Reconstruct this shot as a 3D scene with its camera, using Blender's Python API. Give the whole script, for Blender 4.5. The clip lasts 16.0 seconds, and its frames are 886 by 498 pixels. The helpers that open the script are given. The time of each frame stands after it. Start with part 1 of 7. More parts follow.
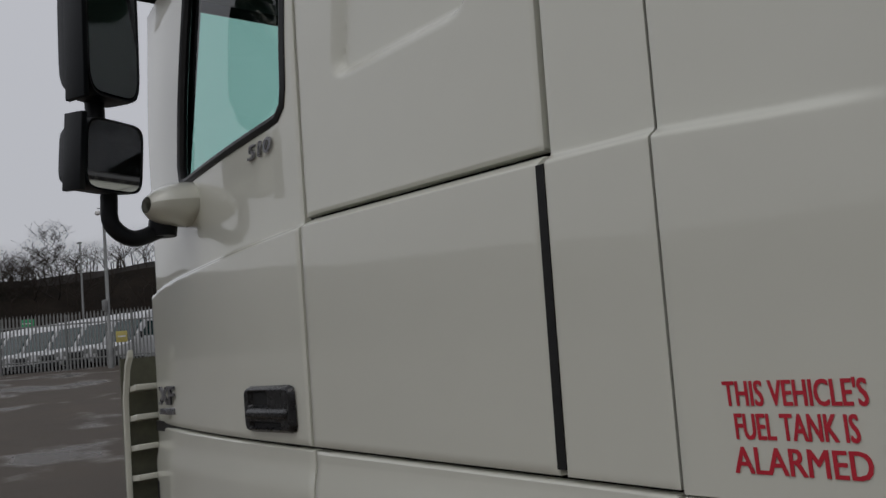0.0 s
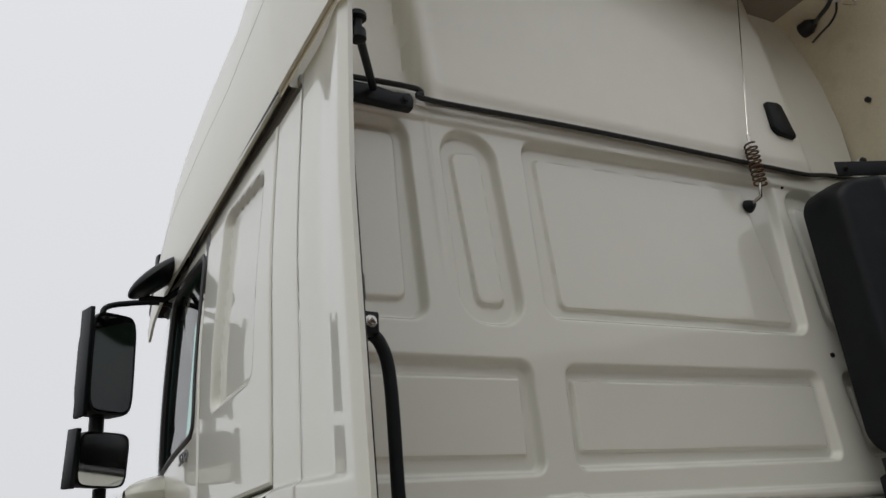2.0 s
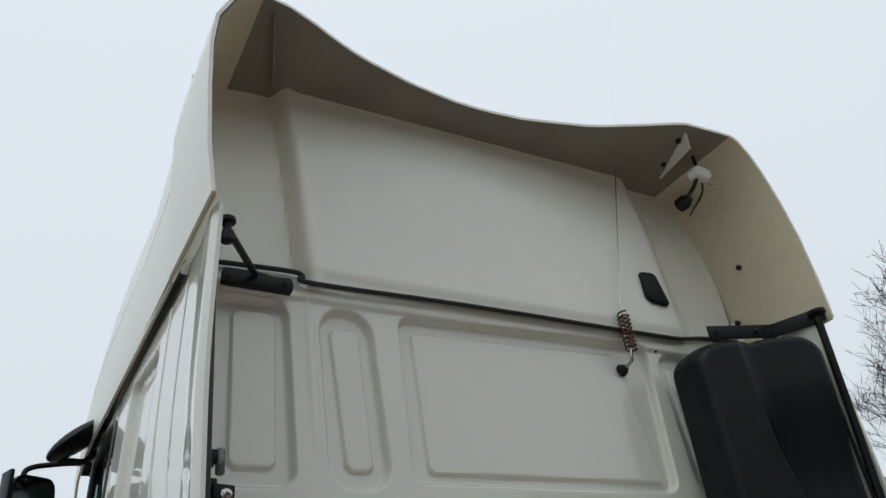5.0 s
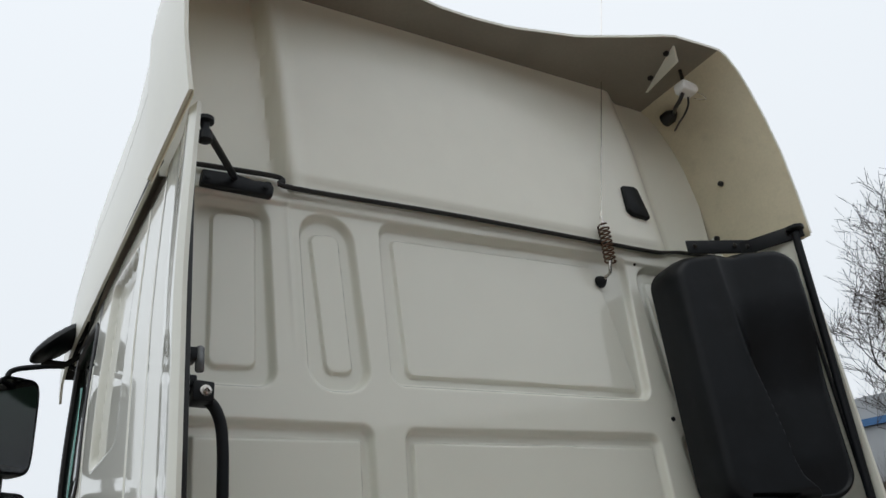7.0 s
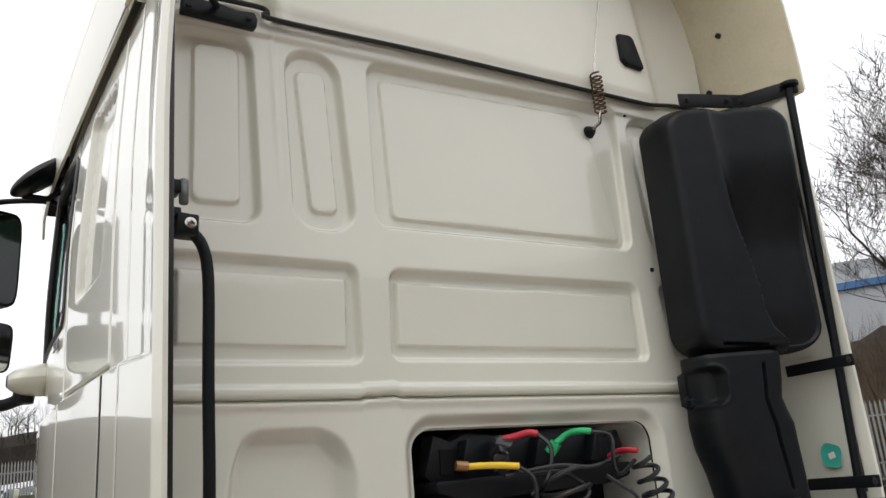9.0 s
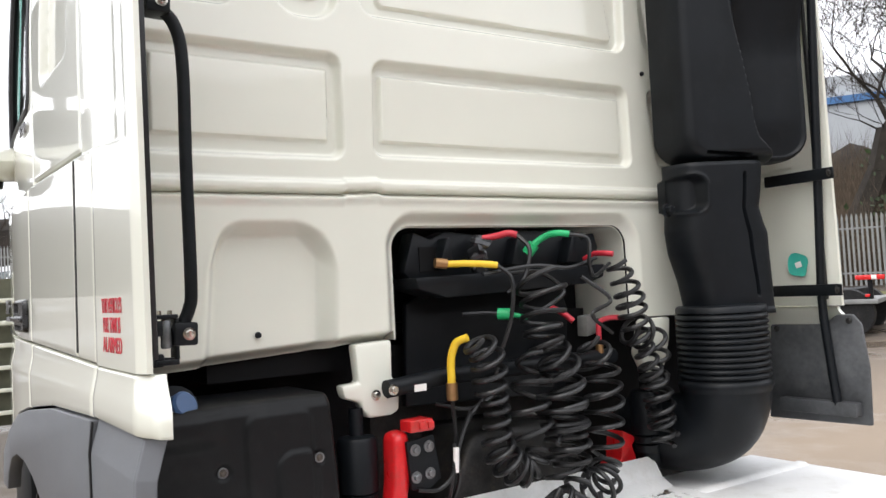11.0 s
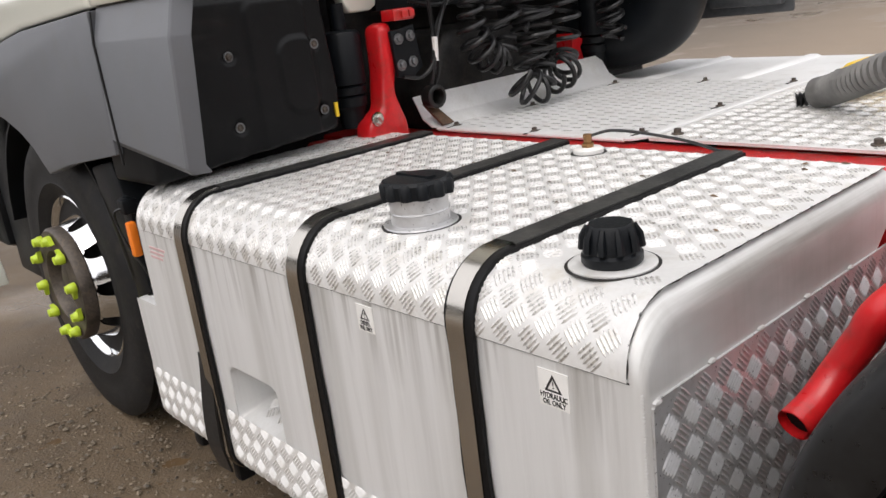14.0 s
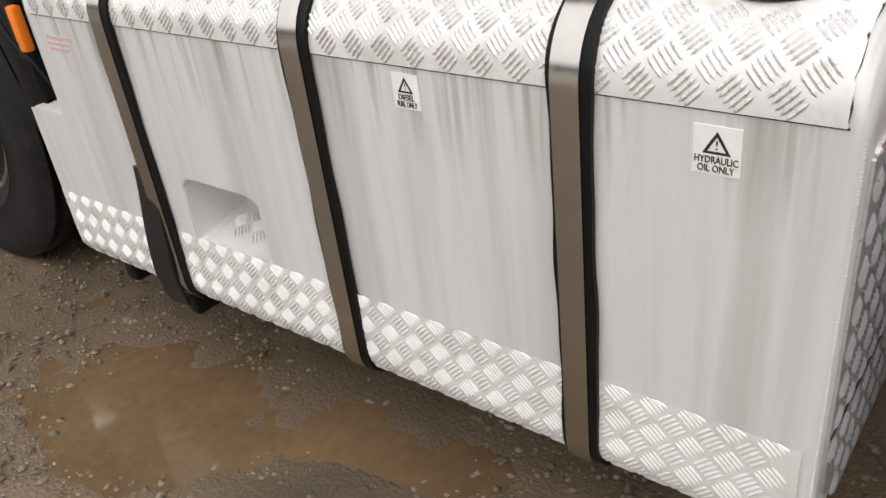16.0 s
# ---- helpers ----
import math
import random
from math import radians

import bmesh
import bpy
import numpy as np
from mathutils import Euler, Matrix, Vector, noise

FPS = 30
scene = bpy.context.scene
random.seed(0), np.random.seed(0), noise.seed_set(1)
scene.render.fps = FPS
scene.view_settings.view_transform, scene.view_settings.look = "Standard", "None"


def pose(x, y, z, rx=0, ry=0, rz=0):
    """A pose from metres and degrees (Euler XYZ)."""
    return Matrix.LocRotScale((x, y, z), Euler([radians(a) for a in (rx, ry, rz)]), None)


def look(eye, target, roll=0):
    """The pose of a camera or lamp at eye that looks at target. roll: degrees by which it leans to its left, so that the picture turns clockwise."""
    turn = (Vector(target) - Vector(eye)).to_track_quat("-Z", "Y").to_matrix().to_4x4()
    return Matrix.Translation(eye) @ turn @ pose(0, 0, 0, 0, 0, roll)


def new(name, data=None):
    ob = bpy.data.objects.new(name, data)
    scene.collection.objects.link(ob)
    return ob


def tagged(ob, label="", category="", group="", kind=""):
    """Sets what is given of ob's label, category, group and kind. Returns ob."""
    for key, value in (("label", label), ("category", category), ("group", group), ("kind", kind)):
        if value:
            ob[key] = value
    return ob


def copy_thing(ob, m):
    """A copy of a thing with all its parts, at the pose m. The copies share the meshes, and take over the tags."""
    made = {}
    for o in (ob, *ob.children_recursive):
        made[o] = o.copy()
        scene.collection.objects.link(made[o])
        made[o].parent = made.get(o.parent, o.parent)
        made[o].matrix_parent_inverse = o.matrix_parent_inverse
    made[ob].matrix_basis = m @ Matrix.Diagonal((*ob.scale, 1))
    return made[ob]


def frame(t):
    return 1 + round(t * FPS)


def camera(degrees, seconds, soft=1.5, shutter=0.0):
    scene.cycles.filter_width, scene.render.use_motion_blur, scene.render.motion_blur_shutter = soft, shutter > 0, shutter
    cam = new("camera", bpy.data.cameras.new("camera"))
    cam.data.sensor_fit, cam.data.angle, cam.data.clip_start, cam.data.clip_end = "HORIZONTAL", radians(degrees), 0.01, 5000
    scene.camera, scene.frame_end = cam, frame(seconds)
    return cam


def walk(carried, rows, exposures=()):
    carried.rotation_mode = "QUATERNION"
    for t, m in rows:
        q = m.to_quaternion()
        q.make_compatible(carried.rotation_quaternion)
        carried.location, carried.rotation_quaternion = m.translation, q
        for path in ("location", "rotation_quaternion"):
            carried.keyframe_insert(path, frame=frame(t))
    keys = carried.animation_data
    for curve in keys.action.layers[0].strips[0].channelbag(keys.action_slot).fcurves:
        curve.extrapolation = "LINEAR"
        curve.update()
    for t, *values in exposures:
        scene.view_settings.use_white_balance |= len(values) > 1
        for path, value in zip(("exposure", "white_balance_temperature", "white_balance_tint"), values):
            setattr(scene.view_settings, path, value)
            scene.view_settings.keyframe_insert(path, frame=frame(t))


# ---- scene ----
cam = camera(55.8, 16.0)
PATH = [
    (0, (0.729, -1.012, 1.753), (-0.803, 0.254, 1.971), -5.5),
    (0.5, (1.009, -0.893, 1.759), (-0.591, 0.243, 2.145), -5.5),
    (1, (1.27, -0.862, 1.745), (-0.341, 0.201, 2.269), -6.4),
    (1.5, (1.548, -0.797, 1.768), (-0.062, 0.204, 2.405), -6.5),
    (2, (1.828, -0.611, 1.768), (0.226, 0.312, 2.53), -6.0),
    (2.2, (1.902, -0.542, 1.769), (0.31, 0.348, 2.59), -6.0),
    (2.5, (2.007, -0.592, 1.807), (0.451, 0.321, 2.67), -6.0),
    (3, (2.118, -0.606, 1.775), (0.624, 0.318, 2.732), -5.7),
    (3.5, (2.187, -0.551, 1.768), (0.73, 0.38, 2.774), -5.6),
    (3.7, (2.22, -0.526, 1.759), (0.768, 0.395, 2.78), -5.9),
    (5.8, (2.241, -0.444, 1.714), (0.8, 0.47, 2.758), -7.9),
    (6, (2.24, -0.443, 1.715), (0.788, 0.483, 2.732), -7.7),
    (6.5, (2.236, -0.434, 1.695), (0.755, 0.512, 2.649), -7.2),
    (7, (2.228, -0.428, 1.68), (0.716, 0.543, 2.558), -6.7),
    (7.5, (2.219, -0.422, 1.67), (0.682, 0.573, 2.473), -6.3),
    (8, (2.208, -0.416, 1.657), (0.645, 0.596, 2.388), -5.9),
    (8.5, (2.2, -0.418, 1.655), (0.611, 0.612, 2.299), -5.4),
    (9, (2.194, -0.423, 1.651), (0.58, 0.62, 2.207), -4.9),
    (9.2, (2.198, -0.418, 1.641), (0.573, 0.624, 2.166), -4.7),
    (11.3, (2.122, -0.423, 1.649), (0.466, 0.698, 1.665), -3.7),
    (11.5, (2.138, -0.423, 1.643), (0.483, 0.7, 1.613), -4.4),
    (12, (2.119, -0.429, 1.596), (0.482, 0.711, 1.457), -5.8),
    (12.5, (2.113, -0.453, 1.557), (0.494, 0.695, 1.307), -7.8),
    (13, (2.13, -0.469, 1.501), (0.514, 0.65, 1.13), -9.6),
    (13.5, (2.102, -0.605, 1.406), (0.549, 0.567, 0.94), -9.8),
    (14, (2.078, -0.774, 1.325), (0.613, 0.453, 0.734), -7.2),
    (14.5, (2.066, -0.873, 1.243), (0.684, 0.384, 0.531), -3.7),
    (15, (2.012, -0.889, 1.173), (0.703, 0.384, 0.357), -2.3),
    (15.5, (1.871, -0.854, 1.144), (0.609, 0.396, 0.223), -4.5),
    (16, (1.665, -0.82, 1.184), (0.541, 0.485, 0.167), -7.4),
]

# exposure and white balance drift of the phone camera
EXPO = [(0, -1.42, 6400, 11), (0.5, -1.58, 6400, 11), (1, -1.6, 6500, 10), (1.5, -1.08, 6600, 9), (2, -0.85, 6600, 9), (3, -0.74, 6250, 6), (6, -0.8, 6150, 4), (7, -0.6, 6350, 6),
        (8, -0.44, 6650, 8), (9, -0.06, 6700, 9), (11.5, 0.68, 6500, 10), (12.5, 0.57, 6500, 10), (13, 0.32, 6650, 11), (13.5, 0.22, 6700, 12), (14.2, 0.1, 6750, 12), (15, 0.1, 6800, 12), (16, 0.19, 6750, 11)]
walk(cam, [(t, look(eye, target, roll)) for t, eye, target, roll in PATH], EXPO)

# ---- world and sun: overcast ----
world = bpy.data.worlds.new("overcast_sky")
scene.world = world
world.use_nodes = True
wn, wl = world.node_tree.nodes, world.node_tree.links
wn.clear()
w_out = wn.new("ShaderNodeOutputWorld")
w_bg = wn.new("ShaderNodeBackground")
w_sky = wn.new("ShaderNodeTexSky")
w_sky.sky_type = "NISHITA"
w_sky.sun_disc = False
w_sky.sun_elevation, w_sky.sun_rotation = radians(55), radians(153)
w_sky.dust_density, w_sky.air_density = 4.0, 1.0
w_mix = wn.new("ShaderNodeMixRGB")
w_mix.inputs[0].default_value = 0.9
w_mix.inputs[2].default_value = (10.6, 10.75, 11.25, 1)
wl.new(w_sky.outputs[0], w_mix.inputs[1])
wl.new(w_mix.outputs[0], w_bg.inputs[0])
# an overcast dome: the zenith about twice as bright as the horizon
w_tc, w_sep, w_rng = wn.new("ShaderNodeTexCoord"), wn.new("ShaderNodeSeparateXYZ"), wn.new("ShaderNodeMapRange")
w_rng.inputs["To Min"].default_value, w_rng.inputs["To Max"].default_value = 0.125, 0.147
wl.new(w_tc.outputs["Generated"], w_sep.inputs[0])
wl.new(w_sep.outputs[2], w_rng.inputs["Value"])
wl.new(w_rng.outputs[0], w_bg.inputs[1])
wl.new(w_bg.outputs[0], w_out.inputs[0])
sun = new("sun", bpy.data.lights.new("sun", "SUN"))
sun.data.energy, sun.data.angle, sun.data.color = 0.7, radians(36), (1, 0.97, 0.92)
sun.matrix_world = look((2.5, -5, 8), (0, 0, 0))


# ---- materials ----
def mat(name, col, rough=0.5, metal=0.0, var=0.12, scale=6.0, bump=0.0, bscale=40.0, coat=0.0, dirt=None, dirt_amt=0.0, stretch=(1, 1, 1), spec=0.5, rvar=0.08):
    """Two-scale procedural surface: broad colour drift, fine grain, optional dirt and relief."""
    m = bpy.data.materials.new(name)
    m.use_nodes = True
    n, l = m.node_tree.nodes, m.node_tree.links
    b = n["Principled BSDF"]
    b.inputs["Metallic"].default_value = metal
    b.inputs["Specular IOR Level"].default_value = spec
    b.inputs["Coat Weight"].default_value = coat
    b.inputs["Coat Roughness"].default_value = 0.035
    tc = n.new("ShaderNodeTexCoord")
    mp = n.new("ShaderNodeMapping")
    mp.inputs["Scale"].default_value = stretch
    l.new(tc.outputs["Object"], mp.inputs[0])
    big = n.new("ShaderNodeTexNoise")
    big.inputs["Scale"].default_value, big.inputs["Detail"].default_value = scale, 4
    l.new(mp.outputs[0], big.inputs["Vector"])
    fine = n.new("ShaderNodeTexNoise")
    fine.inputs["Scale"].default_value, fine.inputs["Detail"].default_value = bscale, 6
    l.new(mp.outputs[0], fine.inputs["Vector"])
    r1 = n.new("ShaderNodeMapRange")
    r1.inputs["From Min"].default_value, r1.inputs["From Max"].default_value = 0.3, 0.7
    r1.inputs["To Min"].default_value, r1.inputs["To Max"].default_value = 1 - var, 1 + var
    l.new(big.outputs["Fac"], r1.inputs["Value"])
    r2 = n.new("ShaderNodeMapRange")
    r2.inputs["From Min"].default_value, r2.inputs["From Max"].default_value = 0.3, 0.7
    r2.inputs["To Min"].default_value, r2.inputs["To Max"].default_value = 1 - var * 0.6, 1 + var * 0.6
    l.new(fine.outputs["Fac"], r2.inputs["Value"])
    mu = n.new("ShaderNodeMath")
    mu.operation = "MULTIPLY"
    l.new(r1.outputs[0], mu.inputs[0])
    l.new(r2.outputs[0], mu.inputs[1])
    vm = n.new("ShaderNodeVectorMath")
    vm.operation = "SCALE"
    vm.inputs[0].default_value = col
    l.new(mu.outputs[0], vm.inputs["Scale"])
    src = vm.outputs[0]
    if dirt:
        dn = n.new("ShaderNodeTexNoise")
        dn.inputs["Scale"].default_value, dn.inputs["Detail"].default_value, dn.inputs["Roughness"].default_value = scale * 2.3, 8, 0.65
        l.new(mp.outputs[0], dn.inputs["Vector"])
        dr = n.new("ShaderNodeMapRange")
        dr.inputs["From Min"].default_value, dr.inputs["From Max"].default_value = 0.52, 0.74
        dr.inputs["To Max"].default_value = dirt_amt
        l.new(dn.outputs["Fac"], dr.inputs["Value"])
        mx = n.new("ShaderNodeMixRGB")
        mx.inputs[2].default_value = (*dirt, 1)
        l.new(dr.outputs[0], mx.inputs[0])
        l.new(src, mx.inputs[1])
        src = mx.outputs[0]
    l.new(src, b.inputs["Base Color"])
    rr = n.new("ShaderNodeMapRange")
    rr.inputs["From Min"].default_value, rr.inputs["From Max"].default_value = 0.3, 0.7
    rr.inputs["To Min"].default_value, rr.inputs["To Max"].default_value = max(0.02, rough - rvar), min(1, rough + rvar)
    l.new(fine.outputs["Fac"], rr.inputs["Value"])
    l.new(rr.outputs[0], b.inputs["Roughness"])
    if bump:
        bp = n.new("ShaderNodeBump")
        bp.inputs["Strength"].default_value, bp.inputs["Distance"].default_value = 0.6, bump
        l.new(fine.outputs["Fac"], bp.inputs["Height"])
        l.new(bp.outputs[0], b.inputs["Normal"])
    return m


WHITE = mat("cream_white_paint", (0.71, 0.712, 0.625), 0.30, var=0.012, scale=1.5, bscale=6, coat=1.0, rvar=0.01)
GRP = mat("cream_roof_shell", (0.82, 0.82, 0.73), 0.38, var=0.02, scale=1.2, bscale=9, coat=0.35, rvar=0.02)
GRP_IN = mat("bare_moulded_shell", (0.66, 0.60, 0.44), 0.55, var=0.06, scale=4, bscale=90, dirt=(0.3, 0.27, 0.2), dirt_amt=0.2)
BLACK = mat("black_plastic", (0.0052, 0.0066, 0.0084), 0.42, var=0.25, scale=8, bump=0.0004, bscale=500, dirt=(0.017, 0.0185, 0.020), dirt_amt=0.3, spec=0.22)
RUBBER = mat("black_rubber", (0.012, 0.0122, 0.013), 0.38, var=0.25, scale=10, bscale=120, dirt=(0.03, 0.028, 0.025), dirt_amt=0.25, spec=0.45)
# near-black used wherever the shade of a gap or hollow is put in
GAPSHADE = mat("black_gap_shade", (0.006, 0.006, 0.006), 0.7, var=0.2)
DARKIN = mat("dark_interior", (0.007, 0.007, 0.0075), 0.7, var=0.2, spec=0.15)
GREY = mat("grey_plastic", (0.135, 0.142, 0.156), 0.45, var=0.05, scale=5, bump=0.0004, bscale=400, dirt=(0.13, 0.12, 0.1), dirt_amt=0.2)
RED = mat("red_chassis_paint", (0.62, 0.012, 0.016), 0.35, var=0.1, scale=8, coat=0.4, dirt=(0.12, 0.05, 0.03), dirt_amt=0.5)


def tank_metal():
    """Brushed aluminium sheet: fine vertical grain, broad runs left by rain, dark drips below the plate joint."""
    m = mat("brushed_aluminium", (0.75, 0.752, 0.745), 0.44, 0.28, var=0.035, scale=5, bscale=75, stretch=(2.6, 2.6, 0.16), dirt=(0.46, 0.45, 0.43), dirt_amt=0.3)
    n, l = m.node_tree.nodes, m.node_tree.links
    b = n["Principled BSDF"]
    tc = n.new("ShaderNodeTexCoord")
    src = b.inputs["Base Color"].links[0].from_socket

    def runs(scale, lo, hi, detail):
        mp, nz, mr = n.new("ShaderNodeMapping"), n.new("ShaderNodeTexNoise"), n.new("ShaderNodeMapRange")
        mp.inputs["Scale"].default_value = scale
        nz.inputs["Scale"].default_value, nz.inputs["Detail"].default_value = 1.0, detail
        mr.inputs["From Min"].default_value, mr.inputs["From Max"].default_value = lo, hi
        l.new(tc.outputs["Object"], mp.inputs[0])
        l.new(mp.outputs[0], nz.inputs["Vector"])
        l.new(nz.outputs["Fac"], mr.inputs["Value"])
        return mr
    broad = runs((16, 0.5, 0.7), 0.42, 0.68, 3)
    broad.inputs["To Max"].default_value = 0.55
    mx = n.new("ShaderNodeMixRGB")
    mx.inputs[2].default_value = (0.52, 0.515, 0.49, 1)
    l.new(broad.outputs[0], mx.inputs[0])
    l.new(src, mx.inputs[1])
    drip = runs((42, 1, 2.2), 0.50, 0.70, 5)
    sp, zr, mu, m2 = n.new("ShaderNodeSeparateXYZ"), n.new("ShaderNodeMapRange"), n.new("ShaderNodeMath"), n.new("ShaderNodeMixRGB")
    l.new(tc.outputs["Object"], sp.inputs[0])
    l.new(sp.outputs[2], zr.inputs["Value"])
    zr.inputs["From Min"].default_value, zr.inputs["From Max"].default_value, zr.inputs["To Max"].default_value = 0.68, 0.845, 0.75
    mu.operation = "MULTIPLY"
    l.new(drip.outputs[0], mu.inputs[0])
    l.new(zr.outputs[0], mu.inputs[1])
    l.new(mu.outputs[0], m2.inputs[0])
    l.new(mx.outputs[0], m2.inputs[1])
    m2.inputs[2].default_value = (0.17, 0.15, 0.12, 1)
    l.new(m2.outputs[0], b.inputs["Base Color"])
    return m


ALU = tank_metal()
CHEQ_TOP = mat("dull_chequer_aluminium", (0.72, 0.715, 0.70), 0.42, 0.2, var=0.07, scale=7, bscale=120, dirt=(0.46, 0.41, 0.33), dirt_amt=0.6)
LUG_TOP = mat("scuffed_tread_lugs", (0.67, 0.66, 0.64), 0.3, 0.35, var=0.12, scale=9, bscale=150, dirt=(0.30, 0.27, 0.21), dirt_amt=0.55)
CHEQ = mat("chequer_aluminium", (0.76, 0.755, 0.74), 0.42, 0.22, var=0.07, scale=9, bscale=150, dirt=(0.46, 0.42, 0.36), dirt_amt=0.5)
DECK = mat("painted_alu_deck", (0.80, 0.80, 0.79), 0.4, 0.12, var=0.05, scale=5, bscale=120, dirt=(0.52, 0.49, 0.44), dirt_amt=0.4)
STEEL = mat("stainless_strap", (0.53, 0.505, 0.465), 0.2, 1.0, var=0.05, scale=3, bscale=60, rvar=0.05, stretch=(6, 1, 1))
CHROME = mat("polished_alloy", (0.80, 0.81, 0.82), 0.12, 1.0, var=0.06, scale=8)
RUST = mat("rusty_steel", (0.12, 0.07, 0.042), 0.7, 0.3, var=0.45, scale=20, bump=0.001, bscale=150, dirt=(0.05, 0.035, 0.025), dirt_amt=0.6)
GREASE = mat("oily_steel", (0.02, 0.0195, 0.019), 0.42, 0.2, var=0.5, scale=14, bump=0.001, bscale=120, dirt=(0.08, 0.062, 0.045), dirt_amt=0.4, spec=0.35)
HUBMAT = mat("dirty_hub_iron", (0.085, 0.07, 0.058), 0.5, 0.4, var=0.4, scale=18, bump=0.001, bscale=120, dirt=(0.2, 0.15, 0.1), dirt_amt=0.5)
CHEQ_END = mat("grey_chequer_aluminium", (0.58, 0.58, 0.585), 0.34, 0.55, var=0.08, scale=9, bscale=150, dirt=(0.35, 0.32, 0.28), dirt_amt=0.45)
DUSTY = mat("dusty_black_cover", (0.0062, 0.0066, 0.0072), 0.42, var=0.25, scale=4, bump=0.0006, bscale=300, dirt=(0.02, 0.0198, 0.0195), dirt_amt=0.5, spec=0.2)
SCUFF = mat("scuffed_black_plate", (0.075, 0.078, 0.083), 0.5, var=0.3, scale=5, bscale=60, dirt=(0.13, 0.135, 0.14), dirt_amt=0.6)
# shell tone with the shade under the roof overhang put into the colour
UNDER = mat("shade_brown_shell", (0.24, 0.22, 0.18), 0.6, var=0.1, scale=3, bscale=80)
TYRE = mat("tyre_rubber", (0.011, 0.011, 0.0115), 0.6, var=0.3, scale=10, bump=0.001, bscale=200, dirt=(0.06, 0.05, 0.038), dirt_amt=0.4, spec=0.25)


def flat(name, col, rough=0.4, metal=0.0, emit=0.0, var=0.05):
    return mat(name, col, rough, metal, var=var, scale=15)


LIME = flat("lime_plastic", (0.55, 0.72, 0.05), 0.35)
REDTXT = flat("red_vinyl", (0.55, 0.02, 0.04), 0.4)
YELLOW = flat("yellow_sheath", (0.82, 0.54, 0.03), 0.4)
GREEN = flat("green_connector", (0.02, 0.45, 0.16), 0.4)
REDPL = flat("red_connector", (0.55, 0.03, 0.05), 0.4)
BRASS = flat("weathered_brass", (0.35, 0.20, 0.09), 0.45, 0.8, var=0.2)
ORANGE = flat("amber_lens", (0.9, 0.22, 0.02), 0.2)
LABEL = flat("white_label", (0.8, 0.79, 0.76), 0.45)
INK = flat("black_ink", (0.02, 0.02, 0.02), 0.5)
BADGE = flat("dull_chrome_badge", (0.32, 0.32, 0.34), 0.3, 0.9)
MIRROR = flat("mirror_glass", (0.85, 0.87, 0.88), 0.03, 1.0, var=0.0)
BLUE = flat("blue_cap", (0.04, 0.09, 0.2), 0.4)
TEAL = flat("teal_sticker", (0.05, 0.45, 0.36), 0.4)


def glass_mat(name, tint):
    m = bpy.data.materials.new(name)
    m.use_nodes = True
    n, l = m.node_tree.nodes, m.node_tree.links
    n.remove(n["Principled BSDF"])
    t, g, mx, fr = (n.new("ShaderNode" + k) for k in ("BsdfTransparent", "BsdfGlossy", "MixShader", "Fresnel"))
    t.inputs[0].default_value = (*tint, 1)
    g.inputs["Roughness"].default_value = 0.02
    fr.inputs[0].default_value = 1.6
    l.new(fr.outputs[0], mx.inputs[0])
    l.new(t.outputs[0], mx.inputs[1])
    l.new(g.outputs[0], mx.inputs[2])
    l.new(mx.outputs[0], n["Material Output"].inputs[0])
    return m


GLASS = glass_mat("green_tinted_glass", (0.62, 0.86, 0.80))


